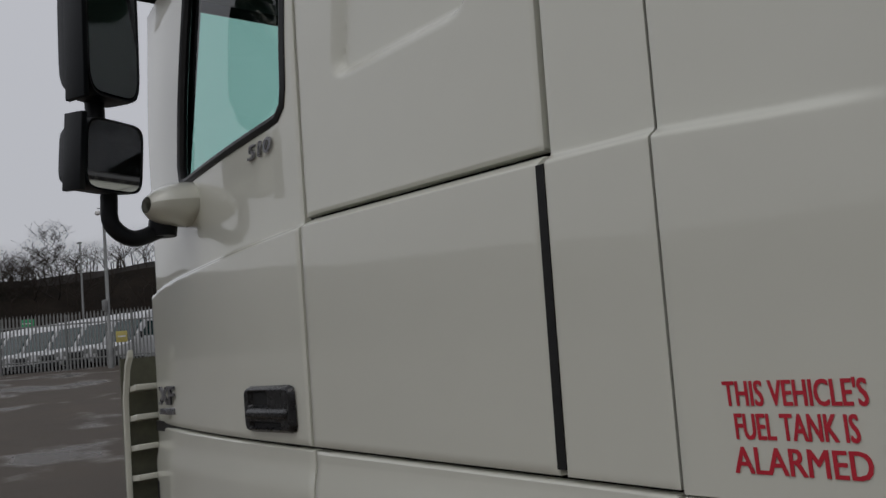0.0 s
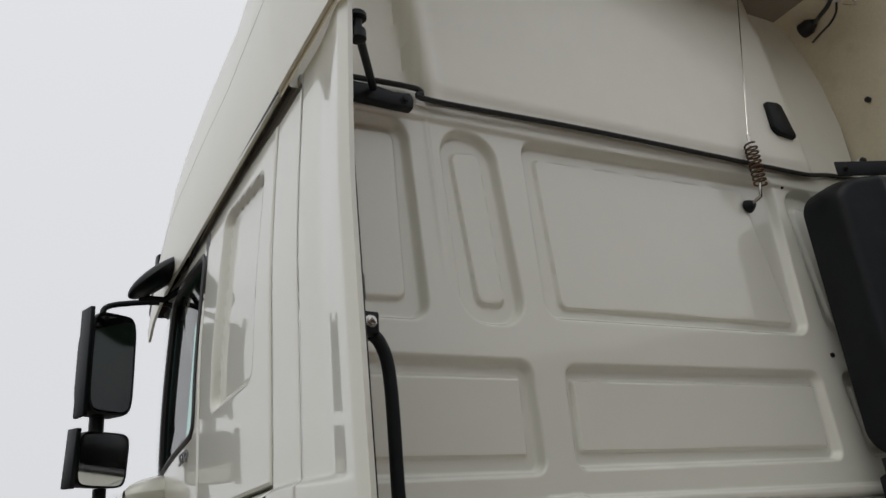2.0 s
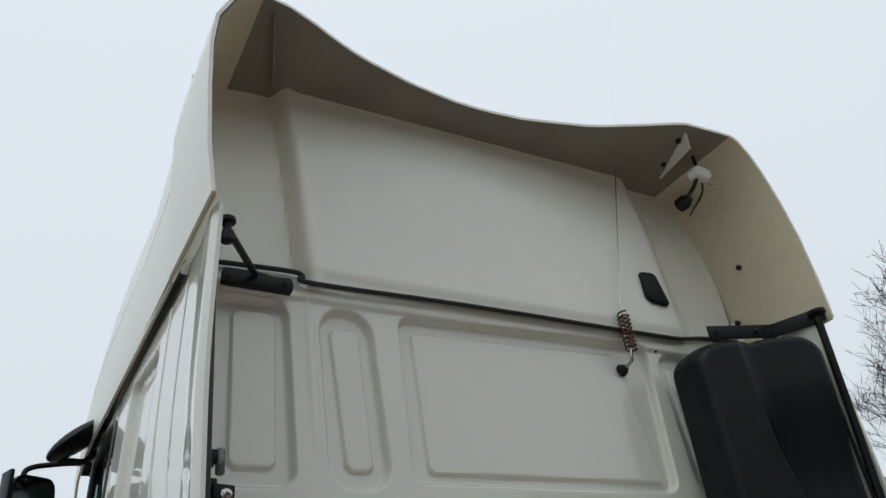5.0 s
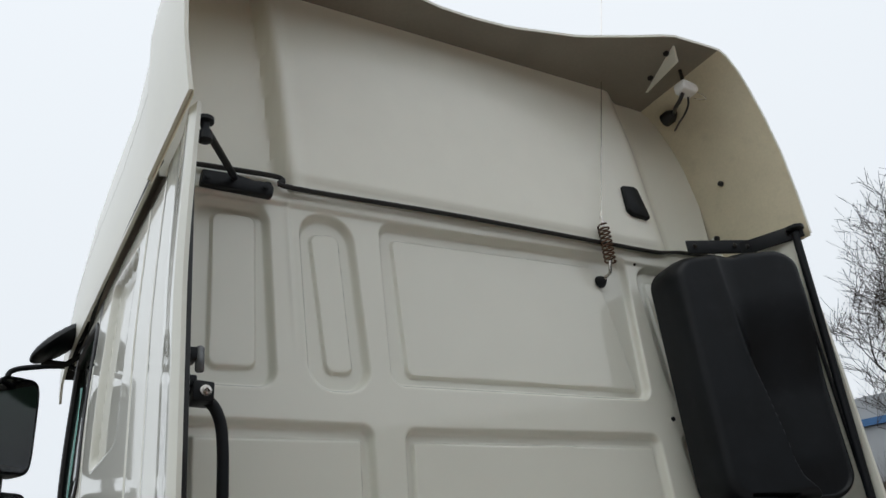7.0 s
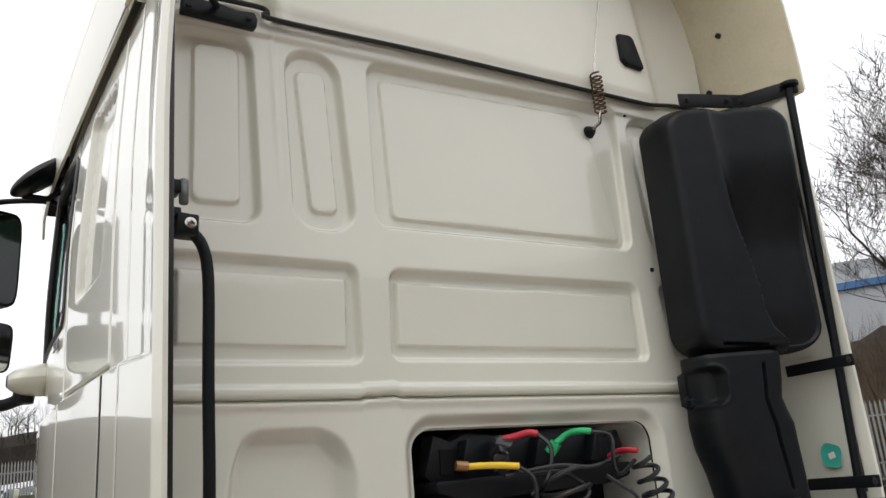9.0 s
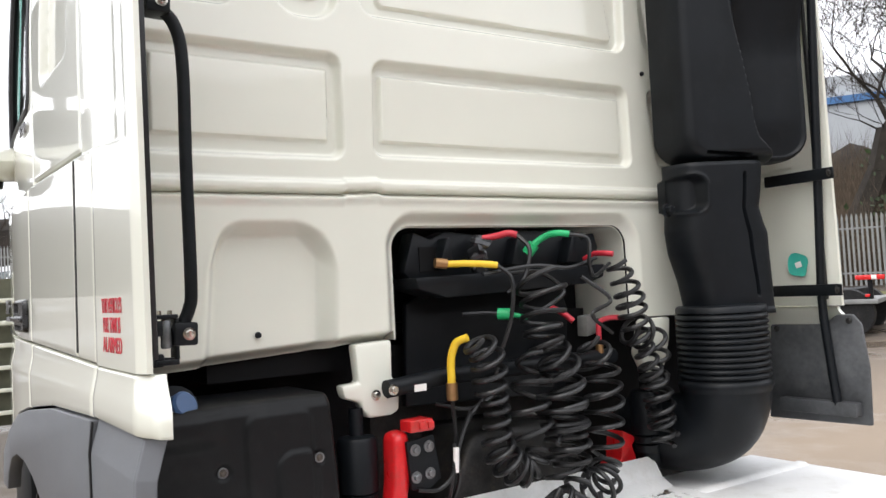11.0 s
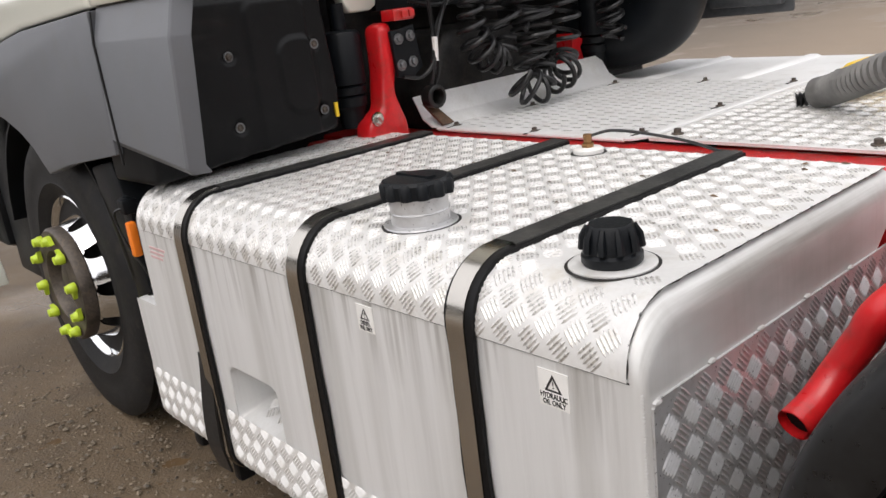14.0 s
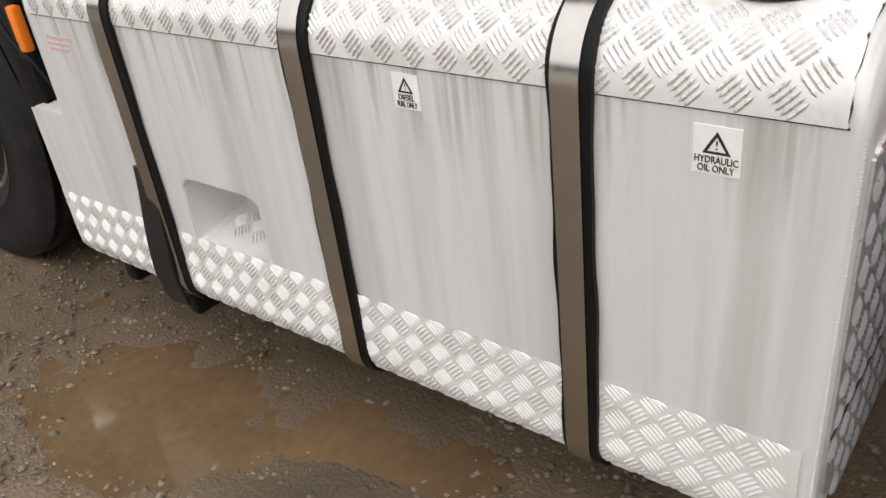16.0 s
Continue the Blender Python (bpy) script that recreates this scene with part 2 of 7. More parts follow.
def ground_mat():
    m = mat("wet_yard_surface", (0.128, 0.092, 0.057), 0.75, var=0.3, scale=0.9, bump=0.008, bscale=110, dirt=(0.065, 0.052, 0.04), dirt_amt=0.8)
    n, l = m.node_tree.nodes, m.node_tree.links
    b = n["Principled BSDF"]
    tc = n.new("ShaderNodeTexCoord")
    nz = n.new("ShaderNodeTexNoise")
    nz.inputs["Scale"].default_value, nz.inputs["Detail"].default_value = 0.45, 6
    l.new(tc.outputs["Object"], nz.inputs["Vector"])
    mr = n.new("ShaderNodeMapRange")
    mr.inputs["From Min"].default_value, mr.inputs["From Max"].default_value = 0.52, 0.63
    mr.inputs["To Min"].default_value, mr.inputs["To Max"].default_value = 0.75, 0.09
    l.new(nz.outputs["Fac"], mr.inputs["Value"])
    l.new(mr.outputs[0], b.inputs["Roughness"])
    # paler ground beyond the truck, with a ragged border
    sp, ad, mk, mx = n.new("ShaderNodeSeparateXYZ"), n.new("ShaderNodeMath"), n.new("ShaderNodeMapRange"), n.new("ShaderNodeMixRGB")
    ad.operation = "MULTIPLY_ADD"
    l.new(tc.outputs["Object"], sp.inputs[0])
    l.new(nz.outputs["Fac"], ad.inputs[0])
    ad.inputs[1].default_value = 9.0
    l.new(sp.outputs[1], ad.inputs[2])
    mk.inputs["From Min"].default_value, mk.inputs["From Max"].default_value = 6.2, 8.6
    mk.inputs["To Max"].default_value = 0.75
    l.new(ad.outputs[0], mk.inputs["Value"])
    xr, xm = n.new("ShaderNodeMapRange"), n.new("ShaderNodeMath")
    xr.inputs["From Min"].default_value, xr.inputs["From Max"].default_value = -12.0, -4.0
    l.new(sp.outputs[0], xr.inputs["Value"])
    xm.operation = "MULTIPLY"
    l.new(mk.outputs[0], xm.inputs[0])
    l.new(xr.outputs[0], xm.inputs[1])
    l.new(xm.outputs[0], mx.inputs[0])
    l.new(b.inputs["Base Color"].links[0].from_socket, mx.inputs[1])
    mx.inputs[2].default_value = (0.28, 0.22, 0.165, 1)
    # unseen near yard made pale to brighten the cab side by reflection and bounce
    yr, ym = n.new("ShaderNodeMapRange"), n.new("ShaderNodeMixRGB")
    yr.inputs["From Min"].default_value, yr.inputs["From Max"].default_value = -2.2, -4.5
    yr.inputs["To Max"].default_value = 0.85
    l.new(sp.outputs[1], yr.inputs["Value"])
    l.new(yr.outputs[0], ym.inputs[0])
    l.new(mx.outputs[0], ym.inputs[1])
    ym.inputs[2].default_value = (0.34, 0.315, 0.28, 1)
    mx = ym
    tr, tm = n.new("ShaderNodeMapRange"), n.new("ShaderNodeMixRGB")
    tr.inputs["From Min"].default_value, tr.inputs["From Max"].default_value = -2.5, -7.0
    tr.inputs["To Max"].default_value = 0.8
    l.new(sp.outputs[0], tr.inputs["Value"])
    l.new(tr.outputs[0], tm.inputs[0])
    l.new(mx.outputs[0], tm.inputs[1])
    tm.inputs[2].default_value = (0.052, 0.044, 0.036, 1)
    l.new(tm.outputs[0], b.inputs["Base Color"])
    b.inputs["Specular IOR Level"].default_value = 0.35
    return m


GROUND = ground_mat()


def water_mat():
    m = mat("muddy_water", (0.135, 0.088, 0.048), 0.05, var=0.2, scale=2.5)
    b = m.node_tree.nodes["Principled BSDF"]
    b.inputs["IOR"].default_value = 1.33
    return m


WATER = water_mat()


# ---- mesh tools ----
class Geo:
    """Plain vertex and face lists, filled by a few shapes."""

    def __init__(self):
        self.v, self.f = [], []

    def add(self, verts, faces):
        o = len(self.v)
        self.v.extend(tuple(map(float, p)) for p in verts)
        self.f.extend(tuple(i + o for i in q) for q in faces)
        return self

    def box(self, x0, x1, y0, y1, z0, z1):
        return self.prism([(x0, y0), (x1, y0), (x1, y1), (x0, y1)], z0, z1)

    def prism(self, poly, a, b, axis="z"):
        """A polygon pushed from a to b along an axis. The polygon is (x, y), (x, z) or (y, z)."""
        place = {"z": lambda p, q, h: (p, q, h), "y": lambda p, q, h: (p, h, q), "x": lambda p, q, h: (h, p, q)}[axis]
        k = len(poly)
        verts = [place(*p, a) for p in poly] + [place(*p, b) for p in poly]
        faces = [tuple(range(k))[::-1], tuple(range(k, 2 * k))] + [(i, (i + 1) % k, (i + 1) % k + k, i + k) for i in range(k)]
        return self.add(verts, faces)

    def tube(self, pts, r, n=8, cap=True):
        """A round bar swept along points; r is one radius or one for each point."""
        P = np.array(pts, float)
        k = len(P)
        R = np.full(k, r, float) if np.isscalar(r) else np.array(r, float)
        T = np.gradient(P, axis=0)
        T /= np.linalg.norm(T, axis=1)[:, None] + 1e-12
        up = np.array([0, 0, 1.0]) if abs(T[0][2]) < 0.9 else np.array([1.0, 0, 0])
        N = np.cross(T[0], up)
        N /= np.linalg.norm(N)
        verts = []
        for i in range(k):
            N = N - T[i] * N.dot(T[i])
            N /= np.linalg.norm(N) + 1e-12
            B = np.cross(T[i], N)
            for j in range(n):
                a = 2 * math.pi * j / n
                verts.append(P[i] + R[i] * (math.cos(a) * N + math.sin(a) * B))
        faces = [(i * n + j, i * n + (j + 1) % n, (i + 1) * n + (j + 1) % n, (i + 1) * n + j) for i in range(k - 1) for j in range(n)]
        if cap:
            faces += [tuple(range(n))[::-1], tuple(range((k - 1) * n, k * n))]
        return self.add(verts, faces)

    def lathe(self, prof, m=None, n=24):
        """A profile of (radius, height) turned round z, then placed by the matrix m."""
        m = m or Matrix()
        verts = [m @ Vector((r * math.cos(2 * math.pi * j / n), r * math.sin(2 * math.pi * j / n), h)) for r, h in prof for j in range(n)]
        k = len(prof)
        faces = [(i * n + j, i * n + (j + 1) % n, (i + 1) * n + (j + 1) % n, (i + 1) * n + j) for i in range(k - 1) for j in range(n)]
        if prof[0][0] > 1e-4:
            faces.append(tuple(range(n))[::-1])
        if prof[-1][0] > 1e-4:
            faces.append(tuple(range((k - 1) * n, k * n)))
        return self.add(verts, faces)

    def grid(self, P, keep=None, flip=False):
        """A sheet from an array of points of shape (rows, columns, 3)."""
        a, b = P.shape[:2]
        faces = []
        for i in range(a - 1):
            for j in range(b - 1):
                if keep is None or keep[i, j]:
                    q = (i * b + j, i * b + j + 1, (i + 1) * b + j + 1, (i + 1) * b + j)
                    faces.append(q[::-1] if flip else q)
        return self.add(P.reshape(-1, 3), faces)


def part(name, geo, material, parent=None, label="", bevel=0.0, smooth=40, thick=0.0, seg=2):
    """Links a Geo as one mesh object, under a thing or a part of it."""
    me = bpy.data.meshes.new(name)
    me.from_pydata(geo.v, [], geo.f)
    bm = bmesh.new()
    bm.from_mesh(me)
    loose = [v for v in bm.verts if not v.link_faces]
    bmesh.ops.delete(bm, geom=loose, context="VERTS")
    if thick:
        bmesh.ops.remove_doubles(bm, verts=bm.verts, dist=1e-5)
        bmesh.ops.solidify(bm, geom=bm.faces[:], thickness=thick)
    if bevel:
        bmesh.ops.remove_doubles(bm, verts=bm.verts, dist=1e-5)
        edges = [e for e in bm.edges if len(e.link_faces) == 2 and e.calc_face_angle(0) > 0.5]
        bmesh.ops.bevel(bm, geom=edges, offset=bevel, segments=seg, profile=0.5, affect="EDGES", clamp_overlap=True)
    if not thick:
        bmesh.ops.recalc_face_normals(bm, faces=bm.faces[:])
    bm.to_mesh(me)
    bm.free()
    if smooth:
        me.shade_smooth()
        me.set_sharp_from_angle(angle=radians(smooth))
    me.materials.append(material)
    ob = new(name, me)
    if parent is not None:
        ob.parent = parent
    return tagged(ob, label)


def thing(name, label, category, group="", kind="", at=(0, 0, 0)):
    ob = new(name)
    ob.location = at
    ob.empty_display_size = 0.2
    return tagged(ob, label, category, group, kind)


def ss(a, b, x):
    t = np.clip((x - a) / (b - a), 0, 1)
    return t * t * (3 - 2 * t)


def rrect(u, v, u0, u1, v0, v1, r):
    """Signed distance to a rectangle with rounded corners."""
    a = np.abs(u - (u0 + u1) / 2) - (u1 - u0) / 2 + r
    b = np.abs(v - (v0 + v1) / 2) - (v1 - v0) / 2 + r
    return np.hypot(np.maximum(a, 0), np.maximum(b, 0)) + np.minimum(np.maximum(a, b), 0) - r


def spline(pts, n=8):
    """Catmull-Rom through points."""
    P = [np.array(p, float) for p in pts]
    P = [2 * P[0] - P[1]] + P + [2 * P[-1] - P[-2]]
    out = []
    for i in range(1, len(P) - 2):
        for k in range(n):
            t = k / n
            out.append(0.5 * (2 * P[i] + (P[i + 1] - P[i - 1]) * t + (2 * P[i - 1] - 5 * P[i] + 4 * P[i + 1] - P[i + 2]) * t * t
                              + (3 * P[i] - P[i - 1] - 3 * P[i + 1] + P[i + 2]) * t ** 3))
    out.append(P[-2])
    return out


def bolt(parent, at, axis="x", r=0.012, h=0.008, material=None, name="bolt"):
    """A hexagon bolt head on a washer, its face along the given axis."""
    turn = {"x": Matrix.Rotation(radians(90), 4, "Y"), "y": Matrix.Rotation(radians(90), 4, "X"), "z": Matrix()}[axis]
    g = Geo().lathe([(r * 1.5, 0), (r * 1.5, h * 0.25), (r * 1.1, h * 0.3)], turn, 14).lathe([(r, h * 0.2), (r, h * 0.9), (r * 0.8, h)], turn, 6)
    ob = part(name, g, material or STEEL, parent, smooth=30)
    ob.location = at
    return ob


def sheet(u, v, inside, project):
    """Grid points with a hole: points close to the hole's edge are pulled onto it. inside is the signed distance (negative in the hole)."""
    U, V = np.meshgrid(u, v)
    e = 1e-4
    for _ in range(3):
        d = inside(U, V)
        gx = (inside(U + e, V) - inside(U - e, V)) / (2 * e)
        gy = (inside(U, V + e) - inside(U, V - e)) / (2 * e)
        near = np.abs(d) < project
        U, V = np.where(near, U - d * gx, U), np.where(near, V - d * gy, V)
    d = inside(U, V)
    out = d > -1e-3
    keep = out[:-1, :-1] & out[1:, :-1] & out[:-1, 1:] & out[1:, 1:]
    mid = inside((U[:-1, :-1] + U[1:, 1:]) / 2, (V[:-1, :-1] + V[1:, 1:]) / 2) > 0
    return U, V, keep & mid

# ---- ground ----
def ground_z(x, y):
    x, y = np.asarray(x, float), np.asarray(y, float)
    r = np.hypot(x - 1, y)
    az = np.degrees(np.arctan2(y, x - 1))
    amp = 1.35 + 0.75 * ss(125, 160, np.abs(az))
    dip = 0.026 * np.exp(-(((x - 0.18) / 0.36) ** 2 + ((y + 0.14) / 0.27) ** 2)) + 0.02 * np.exp(-(((x - 0.75) / 0.3) ** 2 + ((y - 0.05) / 0.16) ** 2))
    return amp * ss(7, 42, r) - dip


def build_ground():
    rad = np.concatenate([np.linspace(0, 2.6, 150), np.linspace(2.65, 6, 50), np.linspace(6.4, 45, 55), np.geomspace(46, 900, 24)])
    ang = np.linspace(0, 2 * math.pi, 541)
    R, A = np.meshgrid(rad, ang, indexing="ij")
    X, Y = 1 + R * np.cos(A), R * np.sin(A)
    Z = ground_z(X, Y)
    uneven = np.array([[noise.noise((x * 0.9, y * 0.9, 0)) * 0.010 + noise.noise((x * 4, y * 4, 5)) * 0.010 + noise.noise((x * 11, y * 11, 9)) * 0.0045 + noise.noise((x * 31, y * 31, 3)) * 0.002 for x, y in zip(a, b)] for a, b in zip(X, Y)])
    g = Geo().grid(np.dstack([X, Y, Z + uneven]))
    return tagged(part("ground", g, GROUND, smooth=60), "wet brown yard surface of mud and worn tarmac", "ground", kind="structure")


build_ground()


def build_puddle():
    """Muddy water lying level in the hollow beside the tank."""
    X, Y = np.meshgrid(np.linspace(-0.9, 1.4, 40), np.linspace(-1.1, 0.6, 30))
    g = Geo().grid(np.dstack([X, Y, np.full_like(X, -0.0125)]))
    tagged(part("puddle", g, WATER, smooth=0), "shallow brown muddy puddle beside the tank", "puddle", kind="structure")


build_puddle()


def build_gravel():
    """Loose stones and grit on the yard."""
    rnd = random.Random(11)
    g = Geo()
    base = [(0, 0, 1), (0, 0, -0.6)] + [(math.cos(a), math.sin(a), 0.1) for a in (0, 1.05, 2.1, 3.14, 4.2, 5.25)]
    for _ in range(17000):
        x, y = rnd.uniform(-2.0, 2.2), rnd.uniform(-1.4, 0.5)
        z = float(ground_z(x, y))
        if z < -0.016 and rnd.random() < 0.85:
            continue
        r = rnd.choice((0.0018, 0.002, 0.0025, 0.003, 0.003, 0.004, 0.0045, 0.006, 0.009))
        m = Matrix.Translation((x, y, z + r * 0.2)) @ Matrix.Rotation(rnd.uniform(0, 6.3), 4, "Z") @ Matrix.Diagonal((r * rnd.uniform(0.8, 1.7), r * rnd.uniform(0.7, 1.2), r * rnd.uniform(0.5, 0.9), 1))
        g.add([m @ Vector(p) for p in base], [(0, 2 + k, 2 + (k + 1) % 6) for k in range(6)] + [(1, 2 + (k + 1) % 6, 2 + k) for k in range(6)])
    m = mat("yard_stones", (0.15, 0.118, 0.082), 0.6, var=0.8, scale=22)
    tagged(part("gravel", g, m, smooth=0), "scattered wet brown and grey stones", "gravel", kind="stuff")


build_gravel()

# ---- the tractor unit ----
W = 2.49
truck = thing("tractor_truck", "cream-white high-roof tractor unit with red chassis and aluminium tank", "truck")
crease_x, crease_h = [-2.3, -2.06, -0.99, -0.22, 0.0, 0.3, 0.6], [2.03, 2.048, 2.080, 2.054, 2.044, 2.01, 1.96]


def side_y(x, z):
    """How far the cab's skin lies inside the truck's width."""
    zc = np.interp(x, crease_x, crease_h)
    fade = 1 - ss(0.16, 0.38, x)
    y = 0.019 * fade * ss(zc - 0.024, zc - 0.006, z)
    y = y + 0.06 * np.clip((-1.2 - x) / 0.9, 0, 1.4) ** 2
    return y + 0.03 * ss(2.5, 3.3, z)


def side_panel(name, x0, x1, z0, z1, far, parent, label="", extra=None, hole=None, step=0.02, material=None, edge=0.005, l0=0.0, l1=0.0):
    """One skin panel of the cab side between two edges that lean by l0 and l1 and two heights that are functions of x. Its border turns in."""
    nu, nv = max(4, int((x1 - x0) / step)), max(4, int((z1(x0) - z0(x0)) / step))
    w, h = x1 - x0, float(z1(x0) - z0(x0))
    p = np.r_[0, 0.002 / w, np.linspace(0.008 / w, 1 - 0.008 / w, nu), 1 - 0.002 / w, 1]
    q = np.r_[0, 0.002 / h, np.linspace(0.008 / h, 1 - 0.008 / h, nv), 1 - 0.002 / h, 1]
    base = float(z0(x0))
    fine = (np.linspace(2.015, 2.10, 22) - base) / h
    q = np.unique(np.r_[q, fine[(fine > 0.01) & (fine < 0.99)], 1 - np.linspace(0.009, 0.026, 7) / h])
    if hole:
        U, V, keep = sheet(x0 + p * w, z0(x0) + q * h, hole, step * 0.55)
        V = V + (z0(U) - z0(x0)) * ss(2.25, 1.7, V)
        d = np.minimum(np.minimum(U - x0, x1 - U), np.minimum(V - z0(U), z1(U) - V))
        U = U + l1 * (V - 2.06) * ss(-1.07, x1 - 0.01, U)
    else:
        S, Q = np.meshgrid(p, q)
        V = z0(x0 + S * w) + Q * (z1(x0 + S * w) - z0(x0 + S * w))
        a, b = x0 + l0 * (V - 2.06), x1 + l1 * (V - 2.06)
        U = a + S * (b - a)
        keep = np.ones((len(q) - 1, len(p) - 1), bool)
        d = np.minimum(np.minimum(U - a, b - U), np.minimum(Q, 1 - Q) * h)
    Y = side_y(U, V) + edge * (1 - ss(0, 0.007, d))
    if extra:
        Y = Y + extra(U, V)
    Y = np.where(d < 1e-6, Y + 0.02, Y)
    if far:
        Y = W - Y
    return part(name, Geo().grid(np.dstack([U, Y, V]), keep), material or WHITE, parent, label, smooth=50)


def poly_sdf(pts, r):
    """Distance to a convex polygon given counter-clockwise, corners softened by r."""
    def f(u, v):
        acc = None
        for (a, b), (c, d) in zip(pts, pts[1:] + pts[:1]):
            L = math.hypot(c - a, d - b)
            e = ((u - a) * (d - b) - (v - b) * (c - a)) / L + r
            e = np.maximum(e, 0) ** 2 if acc is None else e
            acc = e if acc is None else acc + np.maximum(e, 0) ** 2
        q = np.sqrt(acc)
        lin = None
        for (a, b), (c, d) in zip(pts, pts[1:] + pts[:1]):
            L = math.hypot(c - a, d - b)
            e = ((u - a) * (d - b) - (v - b) * (c - a)) / L + r
            lin = e if lin is None else np.maximum(lin, e)
        return np.where(lin > 0, q, lin) - r
    return f


WINDOW = poly_sdf([(-1.87, 2.33), (-1.10, 2.36), (-1.03, 3.0), (-1.72, 3.06)], 0.05)
STAMP = poly_sdf([(-0.865, 2.375), (-0.385, 2.365), (-0.29, 2.975), (-0.755, 3.03)], 0.05)


def top_edge(x):
    return 3.075 + 0.0 * x - 0.03 * ss(-0.6, 0.1, x)


def sill_line(x):
    """The joint between the upper skin and the sill."""
    return 1.505 - 0.0235 * x


def upper_split(x):
    return np.interp(x, crease_x, crease_h) + 0.002


def build_side(far):
    cab = truck
    over = lambda x: sill_line(x) + 0.004
    door = side_panel("door", -2.27, -1.040, over, lambda x: 3.075 + 0.0 * x, far, cab, "cream cab door with a tinted window", hole=WINDOW, step=0.0125, l1=0.03)
    pressed = lambda u, v: 0.011 * ss(-0.002, 0.008, -STAMP(u, v)) + 0.014 * ss(0.012, 0.022, -STAMP(u, v))
    side_panel("sleeper_side_panel", -1.031, -0.228, upper_split, top_edge, far, cab, "stamped upper side panel", extra=pressed, step=0.0075, l0=0.03, l1=0.05)
    side_panel("locker_door", -1.031, -0.228, over, lambda x: upper_split(x) - 0.007, far, cab, "locker door", l0=0.03, l1=0.045, step=0.014)
    side_panel("corner_panel", -0.214, 0.001, over, lambda x: 3.05 + 0 * x, far, cab, l0=0.045, l1=0.035, step=0.009, edge=0.002)
    s = (lambda y: W - y) if far else (lambda y: y)
    y0, y1 = sorted((s(0.115), s(0.13)))
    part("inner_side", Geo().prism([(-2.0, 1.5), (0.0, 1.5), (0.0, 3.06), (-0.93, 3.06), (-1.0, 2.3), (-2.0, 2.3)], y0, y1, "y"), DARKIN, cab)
    # black strip laid flush on the locker joint stands in for the gap's shade
    y0, y1 = sorted((s(-0.0006), s(0.05)))
    part("gap_shade_seal", Geo().prism([(-0.256, 1.527), (-0.237, 1.527), (-0.214, 2.03), (-0.232, 2.03)], y0, y1, "y"), GAPSHADE, cab)
    part("gap_shade_seal", Geo().prism([(-1.08, 1.53), (-1.03, 1.53), (-0.97, 3.06), (-1.03, 3.06)], *sorted((s(0.040), s(0.07))), "y"), RUBBER, cab)
    part("gap_shade_seal", Geo().prism([(-0.05, 1.51), (0.02, 1.51), (0.07, 3.04), (0.0, 3.04)], *sorted((s(0.045), s(0.075))), "y"), RUBBER, cab)
    part("gap_shade_seal", Geo().prism([(-2.25, 1.538), (0.1, 1.49), (0.1, 1.52), (-2.25, 1.573)], *sorted((s(0.07), s(0.09))), "y"), RUBBER, cab)
    # lower white band above the grey arch
    band = lambda x: np.interp(x, [-2.3, -1.85, -1.6, -1.35, -1.1, -0.6, 0.0, 0.5], [1.02, 1.07, 1.19, 1.268, 1.308, 1.358, 1.382, 1.382])
    flare = lambda u, v: -0.012 * ss(1.5, 1.42, v)
    side_panel("sill_panel", -2.29, -1.043, band, lambda x: sill_line(x) - 0.003, far, cab, extra=flare)
    side_panel("sill_panel", -1.038, -0.025, band, lambda x: sill_line(x) - 0.003, far, cab, extra=flare)
    corner = side_panel("sill_corner", -0.018, 0.44 if far else 0.475, band, lambda x: 1.5035 + 0 * x, far, cab, extra=lambda u, v: flare(u, v) + (0.0 if far else 0.30) * np.maximum(0, u - 0.39))
    for v in corner.data.vertices:
        v.co.x -= 0.42 * max(0.0, v.co.x - 0.3) * float(ss(1.425, 1.5, v.co.z))
    # glass and its rubber frame
    ring = []
    for a in np.linspace(0, 2 * math.pi, 72, endpoint=False):
        c, sn = math.cos(a), math.sin(a)
        lo, hi = 0.05, 0.9
        for _ in range(30):
            r = (lo + hi) / 2
            if WINDOW(np.array(-1.42 + r * c), np.array(2.70 + r * sn)) < 0:
                lo = r
            else:
                hi = r
        x, z = -1.42 + r * c, 2.70 + r * sn
        ring.append((x, s(float(side_y(np.array(x), np.array(z))) + 0.008), z))
    pane = part("window", Geo().add([(a, b + (-0.012 if far else 0.012), c) for a, b, c in ring], [tuple(range(len(ring)))]), GLASS, door, "green-tinted side glass", smooth=0)
    pane.visible_shadow = False
    part("window_seal", Geo().tube(ring + [ring[0]], 0.017, 8, cap=False), RUBBER, door)
    return door


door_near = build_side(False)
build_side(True)


